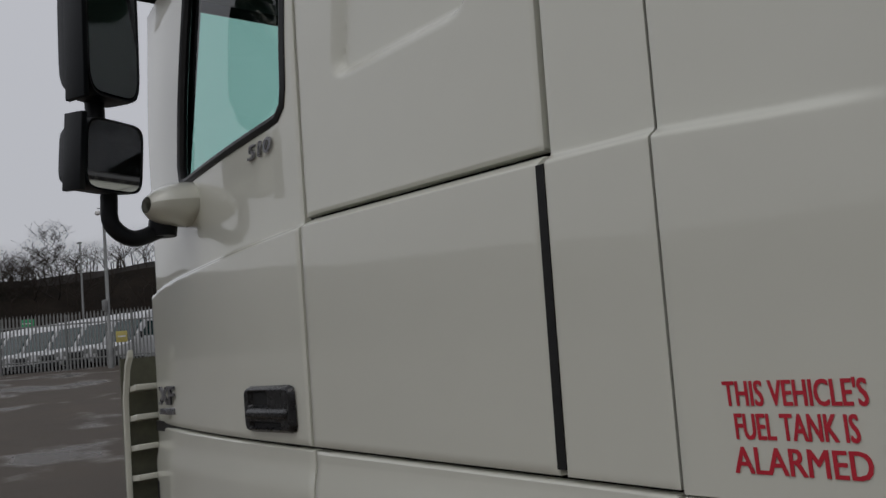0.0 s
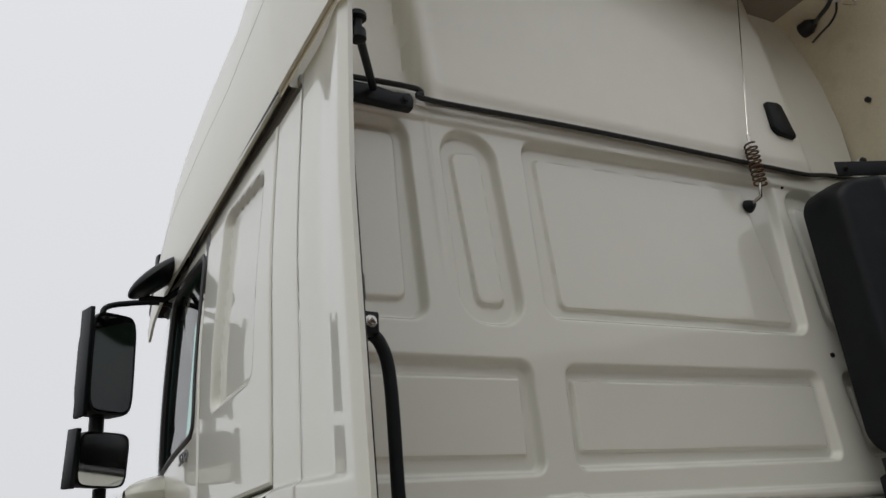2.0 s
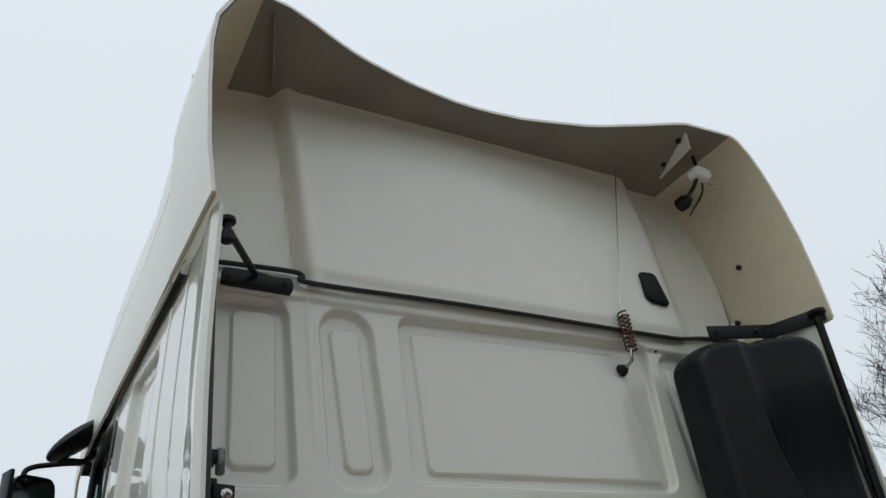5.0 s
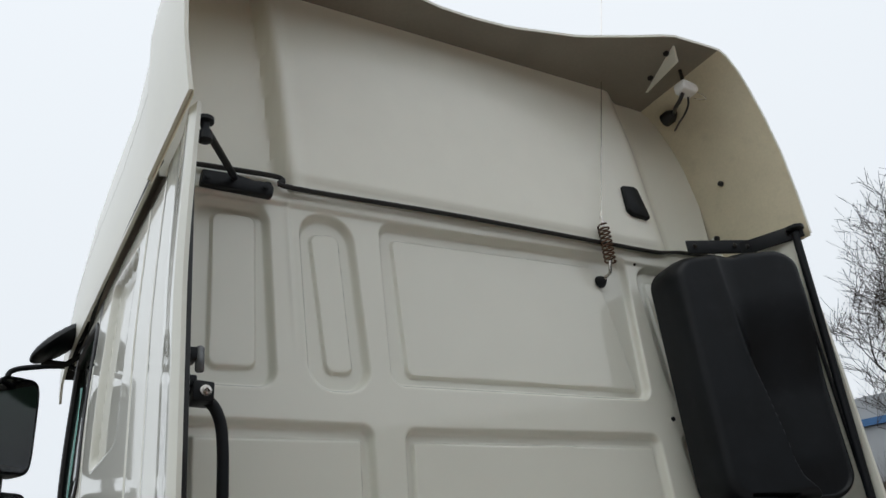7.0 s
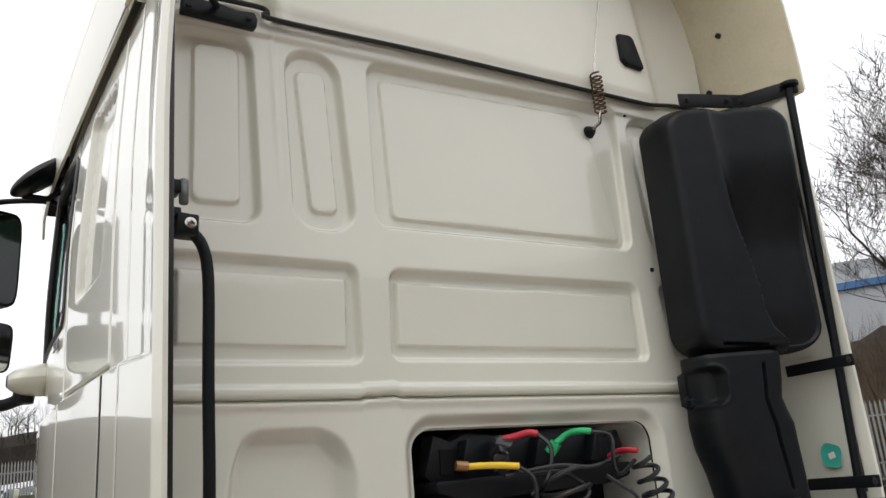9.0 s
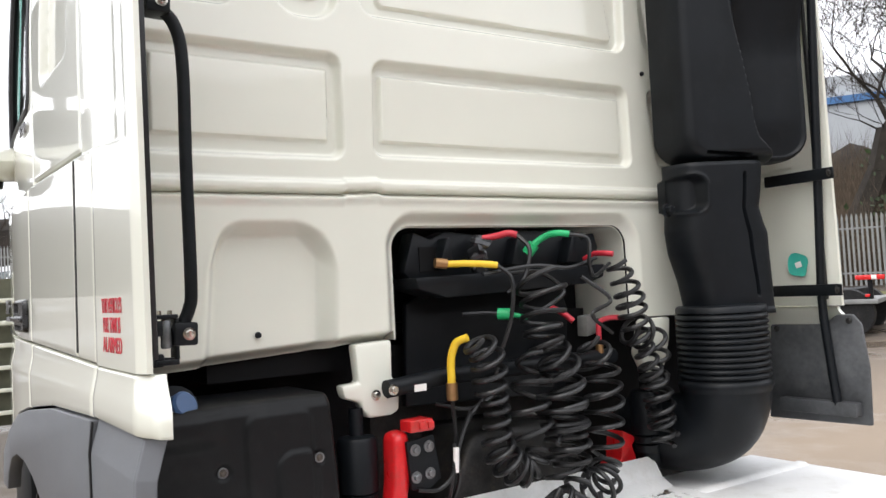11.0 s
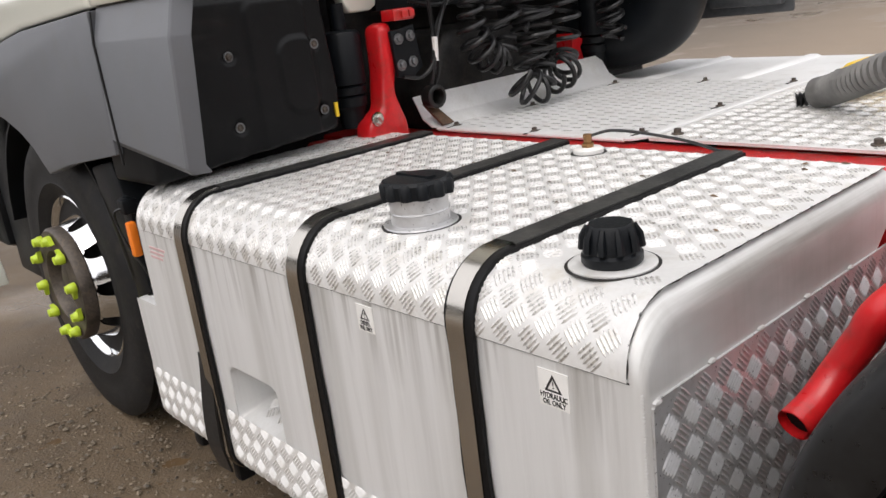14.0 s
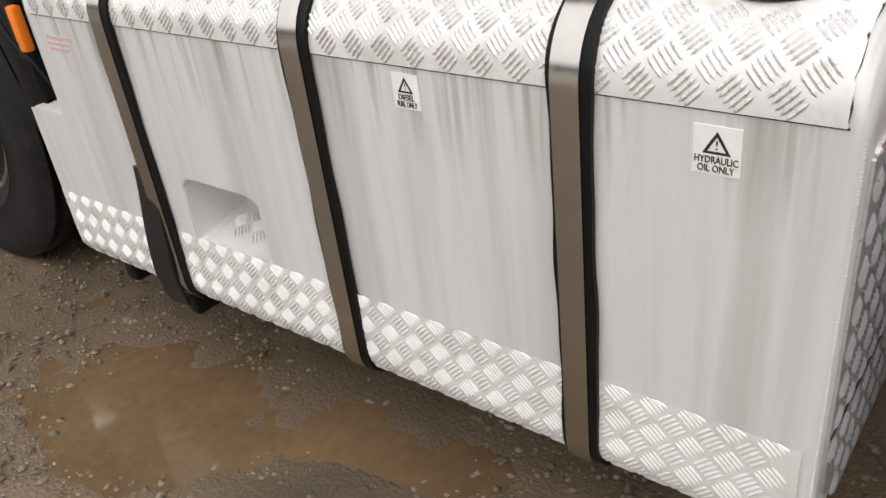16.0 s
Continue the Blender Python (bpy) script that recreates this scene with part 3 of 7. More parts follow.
def build_flap(far):
    """Side wind deflector behind the cab corner."""
    s = (lambda y: W - y) if far else (lambda y: y)
    zs = np.sort(np.r_[np.linspace(1.506, 3.085, 46), np.linspace(1.95, 2.11, 60)])
    rows = []
    for z in zs:
        e = 0.402 - 0.02 * (z - 1.5) / 1.6
        c = e - 0.037
        prof = []
        xa = 0.004 + 0.035 * (z - 2.06)
        for x in np.r_[xa, xa + 0.004, np.linspace(xa + 0.02, c - 0.008, 16), c, c + 0.008, e - 0.006, e]:
            y = float(side_y(np.array(x), np.array(z))) + 0.34 * max(0, x - c) + (0.002 if x < xa + 0.002 else 0)
            prof.append((x, s(y), z))
        prof.append((e - 0.002, s(float(side_y(np.array(e), np.array(z))) + 0.34 * (e - c) + 0.012), z))
        for x in (c - 0.01, 0.25, xa + 0.01):
            prof.append((x, s(float(side_y(np.array(x), np.array(z))) + 0.03), z))
        rows.append(prof)
    g = Geo().grid(np.array(rows))
    k = len(rows[0])
    g.f.append(tuple(range(k)))
    g.f.append(tuple(range((len(rows) - 1) * k, len(rows) * k)))
    return part("side_deflector", g, WHITE, truck, "cream side wind deflector", smooth=28)


build_flap(False)
build_flap(True)


def build_rear_wall():
    ys, zs = np.linspace(0.07, W - 0.07, 560), np.linspace(1.44, 3.135, 405)
    op = lambda u, v: rrect(u, v, 0.838, 1.82, 0.9, 1.838, 0.07)
    low = lambda u: np.interp(u, [0, 0.16, 0.33, 0.56, 0.62, 0.68, 0.84, 1.81, 1.82, 2.5], [1.463, 1.467, 1.474, 1.486, 1.492, 1.499, 1.503, 1.50, 1.505, 1.49])
    hole = lambda u, v: np.minimum(op(u, v), v - low(u))
    U, V, keep = sheet(ys, zs, hole, 0.0028)
    X = np.zeros_like(U)
    # each pressing: outline and corner radius, then the flat field inside it
    pressed = (
        ([(0.125, 2.427), (0.388, 2.427), (0.368, 3.03), (0.125, 3.03)], 0.06, [(0.185, 2.487), (0.33, 2.49), (0.332, 2.997), (0.19, 2.992)], 0.03),
        ([(0.482, 2.427), (0.694, 2.427), (0.655, 3.032), (0.463, 3.032)], 0.09, [(0.545, 2.49), (0.638, 2.492), (0.612, 2.975), (0.507, 2.962)], 0.03),
        ([(0.757, 2.457), (1.855, 2.465), (1.868, 3.068), (0.752, 3.04)], 0.055, [(0.825, 2.498), (1.812, 2.506), (1.715, 3.012), (0.805, 2.99)], 0.025),
        ([(1.955, 2.46), (2.15, 2.46), (2.12, 3.04), (1.905, 3.04)], 0.085, [(2.01, 2.52), (2.10, 2.52), (2.07, 2.98), (1.96, 2.98)], 0.03),
        ([(0.10, 2.024), (0.688, 2.028), (0.686, 2.336), (0.10, 2.337)], 0.04, [(0.145, 2.08), (0.646, 2.08), (0.652, 2.293), (0.145, 2.292)], 0.008),
        ([(0.78, 2.037), (1.858, 2.045), (1.85, 2.343), (0.79, 2.33)], 0.04, [(0.817, 2.087), (1.82, 2.09), (1.824, 2.298), (0.82, 2.29)], 0.008),
        ([(1.99, 2.05), (2.42, 2.05), (2.42, 2.345), (1.95, 2.345)], 0.04, [(2.035, 2.095), (2.37, 2.095), (2.37, 2.30), (2.0, 2.30)], 0.008),
    )
    for outer, r, inner, q in pressed:
        d = -poly_sdf(outer, r)(U, V)
        X -= 0.031 * ss(-0.002, 0.018, d)
        X += 0.013 * ss(-0.002, 0.0075, -poly_sdf(inner, q)(U, V))
    shift = 0.006 * ss(0.668, 0.68, U) * (1 - ss(0.78, 0.80, U)) + 0.004 * ss(0.7, 0.78, U)
    zl = 1.962 + shift
    X += 0.022 * (1 - ss(zl - 0.007, zl + 0.009, V)) - 0.03 * np.exp(-((V - zl + 0.036) / 0.0065) ** 2) - 0.012 * (1 - ss(zl - 0.075, zl - 0.045, V))
    rib = 0.428 + 0.035 * (3.0 - V)
    X += 0.006 * np.exp(-((U - rib) / 0.008) ** 2) * ss(2.5, 2.85, V) * (1 - ss(3.03, 3.07, V))
    X += 0.010 * ss(3.035, 3.05, V)
    tr = poly_sdf([(0.235, 1.40), (0.632, 1.40), (0.650, 1.765), (0.572, 1.856), (0.318, 1.856), (0.272, 1.79)], 0.05)(U, V)
    X -= 0.06 * ss(0.0, 0.05, -tr)
    X -= 0.035 * ss(0.045, 0.0, op(U, V))
    X -= 0.05 * ss(0.03, 0, V - low(U)) * (U < 0.83)
    g = Geo().grid(np.dstack([X, U, V]), keep)
    wall = part("rear_wall", g, WHITE, truck, "cream pressed rear cab wall with stamped panels", smooth=50)
    # return flange round the service opening
    path = [(0.838, 1.50), (0.838, 1.768)] + [(0.908 - 0.07 * math.cos(a), 1.768 + 0.07 * math.sin(a)) for a in np.linspace(0.15, 1.45, 7)]
    path += [(1.75 + 0.07 * math.sin(a), 1.768 + 0.07 * math.cos(a)) for a in np.linspace(0.1, 1.45, 7)] + [(1.82, 1.768), (1.82, 1.50)]
    P = np.array([[(-0.034, a, b) for a, b in path], [(-0.30 if a > 1.5 else -0.16, a, b) for a, b in path]])
    part("opening_flange", Geo().grid(P), WHITE, truck, smooth=50, thick=0.004)
    return wall


rear_wall = build_rear_wall()


def build_roof():
    """High roof: side sections lofted from the back to the front, the back face, and the collar that overhangs it."""
    xs = np.array([0.0, -0.3, -0.7, -1.1, -1.5, -1.8, -2.1, -2.42])
    top = np.array([3.95, 3.97, 3.965, 3.945, 3.89, 3.82, 3.71, 3.55])
    tuck = np.array([0.0, 0.0, 0.0, 0.0, 0.0, 0.006, 0.025, 0.06])
    rows = []
    for x, t, k in zip(xs, top, tuck):
        h = t - 3.12
        prof = [(0.026 + k, 3.088), (0.020 + k, 3.14), (0.016 + k, 3.12 + 0.45 * h), (0.022 + k, 3.12 + 0.75 * h), (0.06 + k, 3.12 + 0.88 * h), (0.14 + k, 3.12 + 0.965 * h), (0.26 + 1.5 * k, t - 0.005), (0.5 + 1.4 * k, t)]
        prof = [(y + 0.085 * min(1.0, -x / 0.6) * max(0.0, (z - 3.2) / h), z) for y, z in prof]
        prof = prof + [(W - y, z) for y, z in prof[::-1]]
        rows.append([(x, y, z) for y, z in prof])
    part("high_roof", Geo().grid(np.array(rows)), GRP, truck, "cream moulded high roof", smooth=45, thick=-0.012)
    for far in (False, True):
        line = [(x, (W - (0.016 + k + 0.085 * min(1.0, -x / 0.6) * (0.45 - 0.08 / (t - 3.12))) + 0.0005) if far else (0.016 + k + 0.085 * min(1.0, -x / 0.6) * (0.45 - 0.08 / (t - 3.12)) - 0.0005), 3.12 + 0.45 * (t - 3.12)) for x, t, k in zip(xs, top, tuck)]
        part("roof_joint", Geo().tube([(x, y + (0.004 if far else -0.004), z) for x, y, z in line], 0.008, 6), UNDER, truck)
    # back face with its two recessed flanks
    U, V = np.meshgrid(np.linspace(0.035, W - 0.035, 160), np.linspace(3.098, 3.95, 52))
    edge_l = 0.40 - 0.09 * (V - 3.14)
    edge_r = W - 0.40 - 0.12 * (V - 3.14)
    flank = ss(edge_l + 0.03, edge_l - 0.005, U) + ss(edge_r - 0.03, edge_r + 0.10, U)
    low = ss(3.15, 3.12, V)
    X = 0.03 - 0.065 * flank + 0.012 * np.exp(-((U - edge_l - 0.05) / 0.02) ** 2) - 0.02 * ss(3.6, 3.95, V) - 0.008 * low
    part("roof_back", Geo().grid(np.dstack([X, U, V])), GRP, truck, "cream moulded back of the high roof", smooth=50)
    seal = [(0.03, 0.10, 3.116), (0.03, 0.36, 3.125), (0.035, 0.405, 3.112), (0.036, 0.44, 3.089), (0.038, 1.0, 3.097), (0.038, 1.7, 3.096), (0.036, 2.0, 3.098), (0.03, 2.08, 3.108), (0.02, 2.2, 3.13), (0.02, 2.4, 3.14)]
    part("roof_seal", Geo().tube(spline(seal, 6), 0.0085, 8), RUBBER, truck)
    for far in (False, True):
        s = (lambda y: W - y) if far else (lambda y: y)
        pts = [(0.05, s(0.02), 3.092), (-0.1, s(0.018), 3.096), (-1.0, s(0.03), 3.105), (-1.6, s(0.08), 3.115), (-2.05, s(0.16), 3.12)]
        part("roof_seal", Geo().tube(spline(pts, 8), 0.008, 8), RUBBER, truck)
    # collar
    near = [(0.003, 3.085), (-0.014, 3.25), (-0.020, 3.45), (-0.02, 3.63), (-0.005, 3.76), (0.05, 3.87), (0.14, 3.935), (0.24, 3.945)]
    away = [(2.27, 3.942), (2.31, 3.92), (2.36, 3.85), (2.395, 3.77), (2.44, 3.63), (2.478, 3.45), (2.493, 3.25), (2.497, 3.07)]
    sec = near + [(y, 3.945) for y in np.linspace(0.30, 2.2, 33)] + away
    rows = []
    for f in np.linspace(0, 1, 7):
        row = []
        for y, z in sec:
            e = float(np.interp(y, [-0.1, 0.1, 0.22, 0.332, 0.45, 0.564, 0.8, 1.005, 1.15, 1.326, 1.631, 1.85, 2.0, 2.27], [0.43, 0.42, 0.395, 0.358, 0.305, 0.262, 0.205, 0.178, 0.176, 0.189, 0.257, 0.35, 0.42, 0.433]))
            row.append((-0.06 + (e + 0.06) * f, y + (0.010 * (1 - f) * float(ss(3.1, 3.4, z)) * (1 if y < 1 else -1) if abs(y - 1.245) > 1.0 else 0.0), z))
        rows.append(row)
    low = [[(x - 0.0, y + (0.014 if y < 1.2 else -0.014) * (abs(y - 1.245) > 1.0), z - 0.015) for x, y, z in r] for r in rows]
    mid = [k for k, (y, z) in enumerate(sec) if 0.1 < y < 2.28]
    # underside sheet darker than the shell, its shade put into the colour
    part("collar_underside", Geo().grid(np.array([[r[k] for k in mid] for r in low])), UNDER, truck, "collar underside in a darker tone for its shade", smooth=50)
    for side in ([k for k in range(len(sec)) if sec[k][0] <= 0.14], [k for k in range(len(sec)) if sec[k][0] >= 2.27]):
        part("collar_cheek", Geo().grid(np.array([[r[k] for k in side] for r in low])), GRP_IN, truck, "yellowed bare inside of the collar", smooth=50)
    part("roof_collar", Geo().grid(np.array(rows)), GRP, truck, "overhanging cream roof collar, bare inside", smooth=50, thick=-0.012)


build_roof()


# tank profile: front face, curved shoulder, flat top
SH = 0.09
TOP, YF, LINE, BOT = 0.932, -0.02, 0.42, 0.235
RB = 0.06


def tank_profile(s):
    """Point (y, z) and outward normal at arc length s from the lower edge: bottom curve, face, shoulder, top."""
    r2 = RB
    a0 = math.pi / 2 * r2
    a1 = a0 + (TOP - SH) - (BOT + r2)
    a2 = a1 + math.pi / 2 * SH
    if s < a0:
        a = s / r2
        return (YF + r2 - r2 * math.sin(a), BOT + r2 - r2 * math.cos(a)), (-math.sin(a), -math.cos(a))
    if s < a1:
        return (YF, BOT + r2 + s - a0), (-1, 0)
    if s < a2:
        a = (s - a1) / SH
        return (YF + SH - SH * math.cos(a), TOP - SH + SH * math.sin(a)), (-math.cos(a), math.sin(a))
    return (YF + SH + s - a2, TOP), (0, 1)


S_LINE = math.pi / 2 * RB + LINE - (BOT + RB)
S_SHOULDER = math.pi / 2 * RB + (TOP - SH) - (BOT + RB)
S_TOP = S_SHOULDER + math.pi / 2 * SH
S_END = S_TOP + 0.75 - YF - SH
X0, X1 = -0.02, 1.52


def chequer(spots, place, height=0.0019, half=0.0168, pitch=0.0070, wide=0.0027):
    """Five-bar raised pattern. spots: a test on (u, v); place: maps (u, v, h) to a point."""
    (u0, u1), (v0, v1), ok = spots
    g = Geo()
    c = 0.0262
    for i in range(int(u0 / c) - 1, int(u1 / c) + 2):
        for j in range(int(v0 / c) - 1, int(v1 / c) + 2):
            if (i + j) % 2:
                continue
            u, v = i * c, j * c
            if not (u0 + 0.008 < u < u1 - 0.008 and v0 + 0.008 < v < v1 - 0.008) or not ok(u, v):
                continue
            a = math.pi / 4 if i % 2 else -math.pi / 4
            du, dv = math.cos(a), math.sin(a)
            for k in range(-2, 3):
                cu, cv = u - dv * k * pitch, v + du * k * pitch
                L = half * (1 - 0.06 * abs(k))
                def at(s, w, h):
                    q, t = cu + du * s - dv * w, cv + dv * s + du * w
                    return place(min(max(q, u0), u1), min(max(t, v0), v1), h)
                g.add([at(-L, 0, 0), at(-L * 0.6, -wide, 0), at(L * 0.6, -wide, 0), at(L, 0, 0), at(L * 0.6, wide, 0), at(-L * 0.6, wide, 0), at(-L * 0.6, 0, height), at(L * 0.6, 0, height)],
                      [(0, 1, 6), (1, 2, 7, 6), (2, 3, 7), (3, 4, 7), (4, 5, 6, 7), (5, 0, 6)])
    return g


def build_tank():
    r = 0.05
    rows = []
    xs = sorted(list(np.linspace(-0.15, X1 - r, 60)) + [0.345, 0.566, 0.3451, 0.5659, X0])
    s_of = lambda z: math.pi / 2 * RB + z - (BOT + RB)
    svals = sorted(list(np.linspace(0, S_TOP, 50)) + [s_of(0.408), s_of(0.552), s_of(0.62), s_of(0.621)] + list(np.linspace(S_TOP + 0.05, S_END, 12)))
    for s in svals:
        (y, z), (ny, nz) = tank_profile(s)
        row = []
        for x in xs:
            row.append((max(x, X0) if z > 0.6205 else x, y, z))
        rc = 0.016 + 0.034 * max(nz, 0)
        row[-1] = (X1 - rc, y, z)
        for a in np.linspace(0.2, math.pi / 2, 7):
            row.append((X1 - rc + rc * math.sin(a), y - ny * (rc - rc * math.cos(a)), z - nz * (rc - rc * math.cos(a))))
        row.append((X1, 0.38, 0.58))
        rows.append(row)
    P = np.array(rows)
    cx = (P[:-1, :-1, 0] + P[1:, 1:, 0]) / 2
    cz = (P[:-1, :-1, 2] + P[1:, 1:, 2]) / 2
    cy = (P[:-1, :-1, 1] + P[1:, 1:, 1]) / 2
    keep = ~((cx > 0.345) & (cx < 0.566) & (cz > 0.408) & (cz < 0.552) & (cy < 0))
    tank = part("fuel_tank", Geo().grid(P, keep), ALU, truck, "square brushed aluminium combined fuel and oil tank", smooth=40)
    b = Geo().prism([(0.08, 0.245), (0.76, 0.245), (0.76, 0.62), (0.0, 0.62), (0.0, 0.34)], -0.149, -0.12, "x")
    b.prism([(0.0, 0.60), (0.76, 0.60), (0.76, 0.92), (0.09, 0.92), (0.0, 0.84)], X0 + 0.002, X0 + 0.03, "x")
    b.box(-0.149, X0 + 0.03, YF + 0.001, 0.7, 0.605, 0.62)
    part("end_plate", b, ALU, tank, bevel=0.006)
    # step recess: rounded mouth, back that slopes down and in, chequered tread
    x0, x1, z0, z1 = 0.345, 0.566, 0.408, 0.552
    U, V = np.meshgrid(np.linspace(x0, x1, 56), np.linspace(z0, z1, 44))
    d = -rrect(U, V, x0 + 0.004, x1 - 0.004, z0 - 0.06, z1 - 0.003, 0.03)
    deep = np.interp(V, [z0, z0 + 0.006, z0 + 0.03, z0 + 0.045, z1 - 0.02, z1], [0.0, 0.02, 0.125, 0.13, 0.12, 0.115])
    step = part("step_recess", Geo().grid(np.dstack([U, YF + 0.0005 + deep * ss(0.0, 0.006, d), V])), ALU, tank, "recessed foot step with a rounded mouth", smooth=60)
    tagged(part("tread_pattern", chequer(((x0 + 0.03, x1 - 0.03), (0.022, 0.115), lambda u, v: True), lambda u, v, h: (u, YF + v, z0 + 0.0065 + 0.2286 * (v - 0.02) + h + 0.001)), CHEQ, step, smooth=0), kind="stuff")
    return tank


tank = build_tank()


def on_tank(u, v, h):
    (y, z), (ny, nz) = tank_profile(v)
    return (u, y + ny * (h + 0.003), z + nz * (h + 0.003))


def tank_plate(name, u0, u1, v0, v1, ok=lambda u, v: True, material=None):
    """A bent chequer plate laid on the tank."""
    vs = np.linspace(v0, v1, max(4, int((v1 - v0) / 0.015)))
    P = np.array([[on_tank(u, v, 0) for u in np.linspace(u0, u1, 12)] for v in vs])
    material = material or CHEQ
    plate = part(name, Geo().grid(P), material, tank, "bright five-bar chequer plate", smooth=60)
    tagged(part("tread_pattern", chequer(((u0, u1), (v0, v1), ok), on_tank), LUG_TOP if material is CHEQ_TOP else material, plate, smooth=0), kind="stuff")
    return plate


CAPS = ((0.955, 0.125), (1.388, 0.105), (0.885, 0.685))


def clear_of_caps(u, v):
    (y, z), _ = tank_profile(v)
    return z < TOP - 0.01 or all(math.hypot(u - a, y - b) > r for (a, b), r in zip(CAPS, (0.075, 0.085, 0.04)))


tank_plate("top_plate", X0 + 0.01, X1 - 0.022, S_SHOULDER - 0.006, S_END - 0.005, clear_of_caps, CHEQ_TOP)
def plate_line(s, x0, x1):
    """Dark sealant line along a plate's edge."""
    part("sealant_line", Geo().tube([(x, *tank_profile(s)[0]) for x in np.linspace(x0, x1, 12)], 0.0015, 6), GREASE, tank)


plate_line(S_SHOULDER - 0.007, X0 + 0.02, X1 - 0.02)
part("sealant_line", Geo().tube([on_tank(X1 - 0.0225 + 0.0012 * math.sin(k * 1.7), v, -0.001) for k, v in enumerate(np.linspace(S_SHOULDER, S_END - 0.01, 60))], [0.0009 + 0.0006 * math.sin(k * 2.3) for k in range(60)], 6), GREASE, tank)
tank_plate("kick_plate", -0.145, 0.235, 0.01, S_LINE)
tank_plate("kick_plate", 0.275, X1 - 0.02, 0.01, S_LINE)


def rear_face(u, v, h):
    return (X1 + 0.004 + h, u, v)


end = part("rear_tread_plate", Geo().prism([(-0.006, 0.435), (0.765, 0.435), (0.765, 0.81), (0.006, 0.81), (-0.006, 0.80)], X1, X1 + 0.004, "x"), CHEQ_END, tank, "bright five-bar chequer end plate")
tagged(part("tread_pattern", chequer(((-0.005, 0.76), (0.437, 0.808), lambda u, v: True), rear_face, 0.0021, 0.0182, 0.0074, 0.0028), CHEQ_END, end, smooth=0), kind="stuff")
low = part("rear_tread_plate", Geo().prism([(0.0, 0.43), (0.02, 0.32), (0.10, 0.25), (0.765, 0.25), (0.765, 0.43)], X1, X1 + 0.003, "x"), CHEQ_END, tank, "lower five-bar chequer end plate")
tagged(part("tread_pattern", chequer(((0.0, 0.76), (0.255, 0.428), lambda u, v: v - 0.25 > (0.11 - u) * 1.2), lambda u, v, h: (X1 + 0.003 + h, u, v), 0.0021, 0.0182, 0.0074, 0.0028), CHEQ_END, low, smooth=0), kind="stuff")
part("sealant_line", Geo().tube([(X1 + 0.004, y, 0.4325 + 0.001 * math.sin(y * 90)) for y in np.linspace(0.0, 0.75, 60)], 0.0018, 6), GREASE, tank)
g = Geo()
for y, z in ((0.004, 0.806), (0.13, 0.812), (0.26, 0.811), (0.40, 0.812), (0.55, 0.811)):
    g.lathe([(0.006, -0.002), (0.0055, 0.002), (0.003, 0.0035), (0.0, 0.004)], Matrix.Translation((X1 + 0.003, y, z)) @ Matrix.Rotation(radians(90), 4, "Y") @ Matrix.Diagonal((0.7, 1.5, 1, 1)), 10)
tagged(part("tack_weld", g, ALU, tank), kind="stuff")
g = Geo()
for k in range(105):
    g.lathe([(0.0, -0.004), (0.0030, -0.002), (0.0034, 0), (0.0030, 0.002), (0.0, 0.004)], Matrix.Translation((X1 - 0.006, YF + 0.0065, 0.30 + k * 0.005)), 8)
part("weld_bead", g, ALU, tank)


def strap(x):
    """Steel tank strap on a wider rubber strip; over the top only the dirty strip shows."""
    rnd = random.Random(int(x * 1000))
    ph = [rnd.uniform(0, 6.3) for _ in range(4)]

    def run(s0, s1, left, right, lift, thick, steps, wave=0.0):
        a = []
        for s in np.linspace(s0, s1, steps):
            (y, z), (ny, nz) = tank_profile(s)
            l = left + wave * (math.sin(s * 21 + ph[0]) + 0.6 * math.sin(s * 47 + ph[1]))
            r = right + wave * (math.sin(s * 17 + ph[2]) + 0.6 * math.sin(s * 39 + ph[3]))
            a.append([(x + q, y + ny * k, z + nz * k) for q, k in ((-l, lift), (-l, lift + thick), (r, lift + thick), (r, lift), (-l, lift))])
        return Geo().grid(np.array(a))
    rub = part("strap_rubber", run(0.02, S_END - 0.003, 0.0245, 0.0325, 0.003, 0.0075, 110, 0.0014), BLACKRUB, tank)
    part("strap", run(0.0, S_TOP + 0.02, 0.0185, 0.0195, 0.010, 0.004, 60), STEEL, tank, "worn stainless steel tank strap")
    part("strap_cover", run(S_TOP + 0.015, S_END, 0.0225, 0.0265, 0.010, 0.0035, 20), WETSTRAP, tank, "dirty dark top run of the strap")
    return rub


WETSTRAP = mat("dirty_strap", (0.05, 0.05, 0.048), 0.38, 0.2, var=0.4, scale=9, bscale=120, dirt=(0.17, 0.16, 0.14), dirt_amt=0.5)
BLACKRUB = mat("strap_rubber_strip", (0.005, 0.005, 0.0055), 0.5, var=0.3, scale=10, bscale=120, spec=0.2)
for x in (0.25, 0.745, 1.197):
    strap(x)
# the first strap's rubber has come away along the lower edge
rows = []
for f in np.linspace(0, 1, 24):
    z = 0.55 - 0.33 * f
    out = 0.014 * math.sin(math.pi * min(1, f * 0.75)) ** 1.5
    rows.append([(0.236 - 0.026 * f ** 1.2 + q * 0.028, YF - 0.004 - out * (1 - 0.3 * q) + 0.05 * max(0, f - 0.75), z) for q in (-1, 0, 1)])
part("peeled_rubber", Geo().grid(np.array(rows)), RUBBER, tank, "strip of rubber peeling off the strap", smooth=60, thick=0.006)


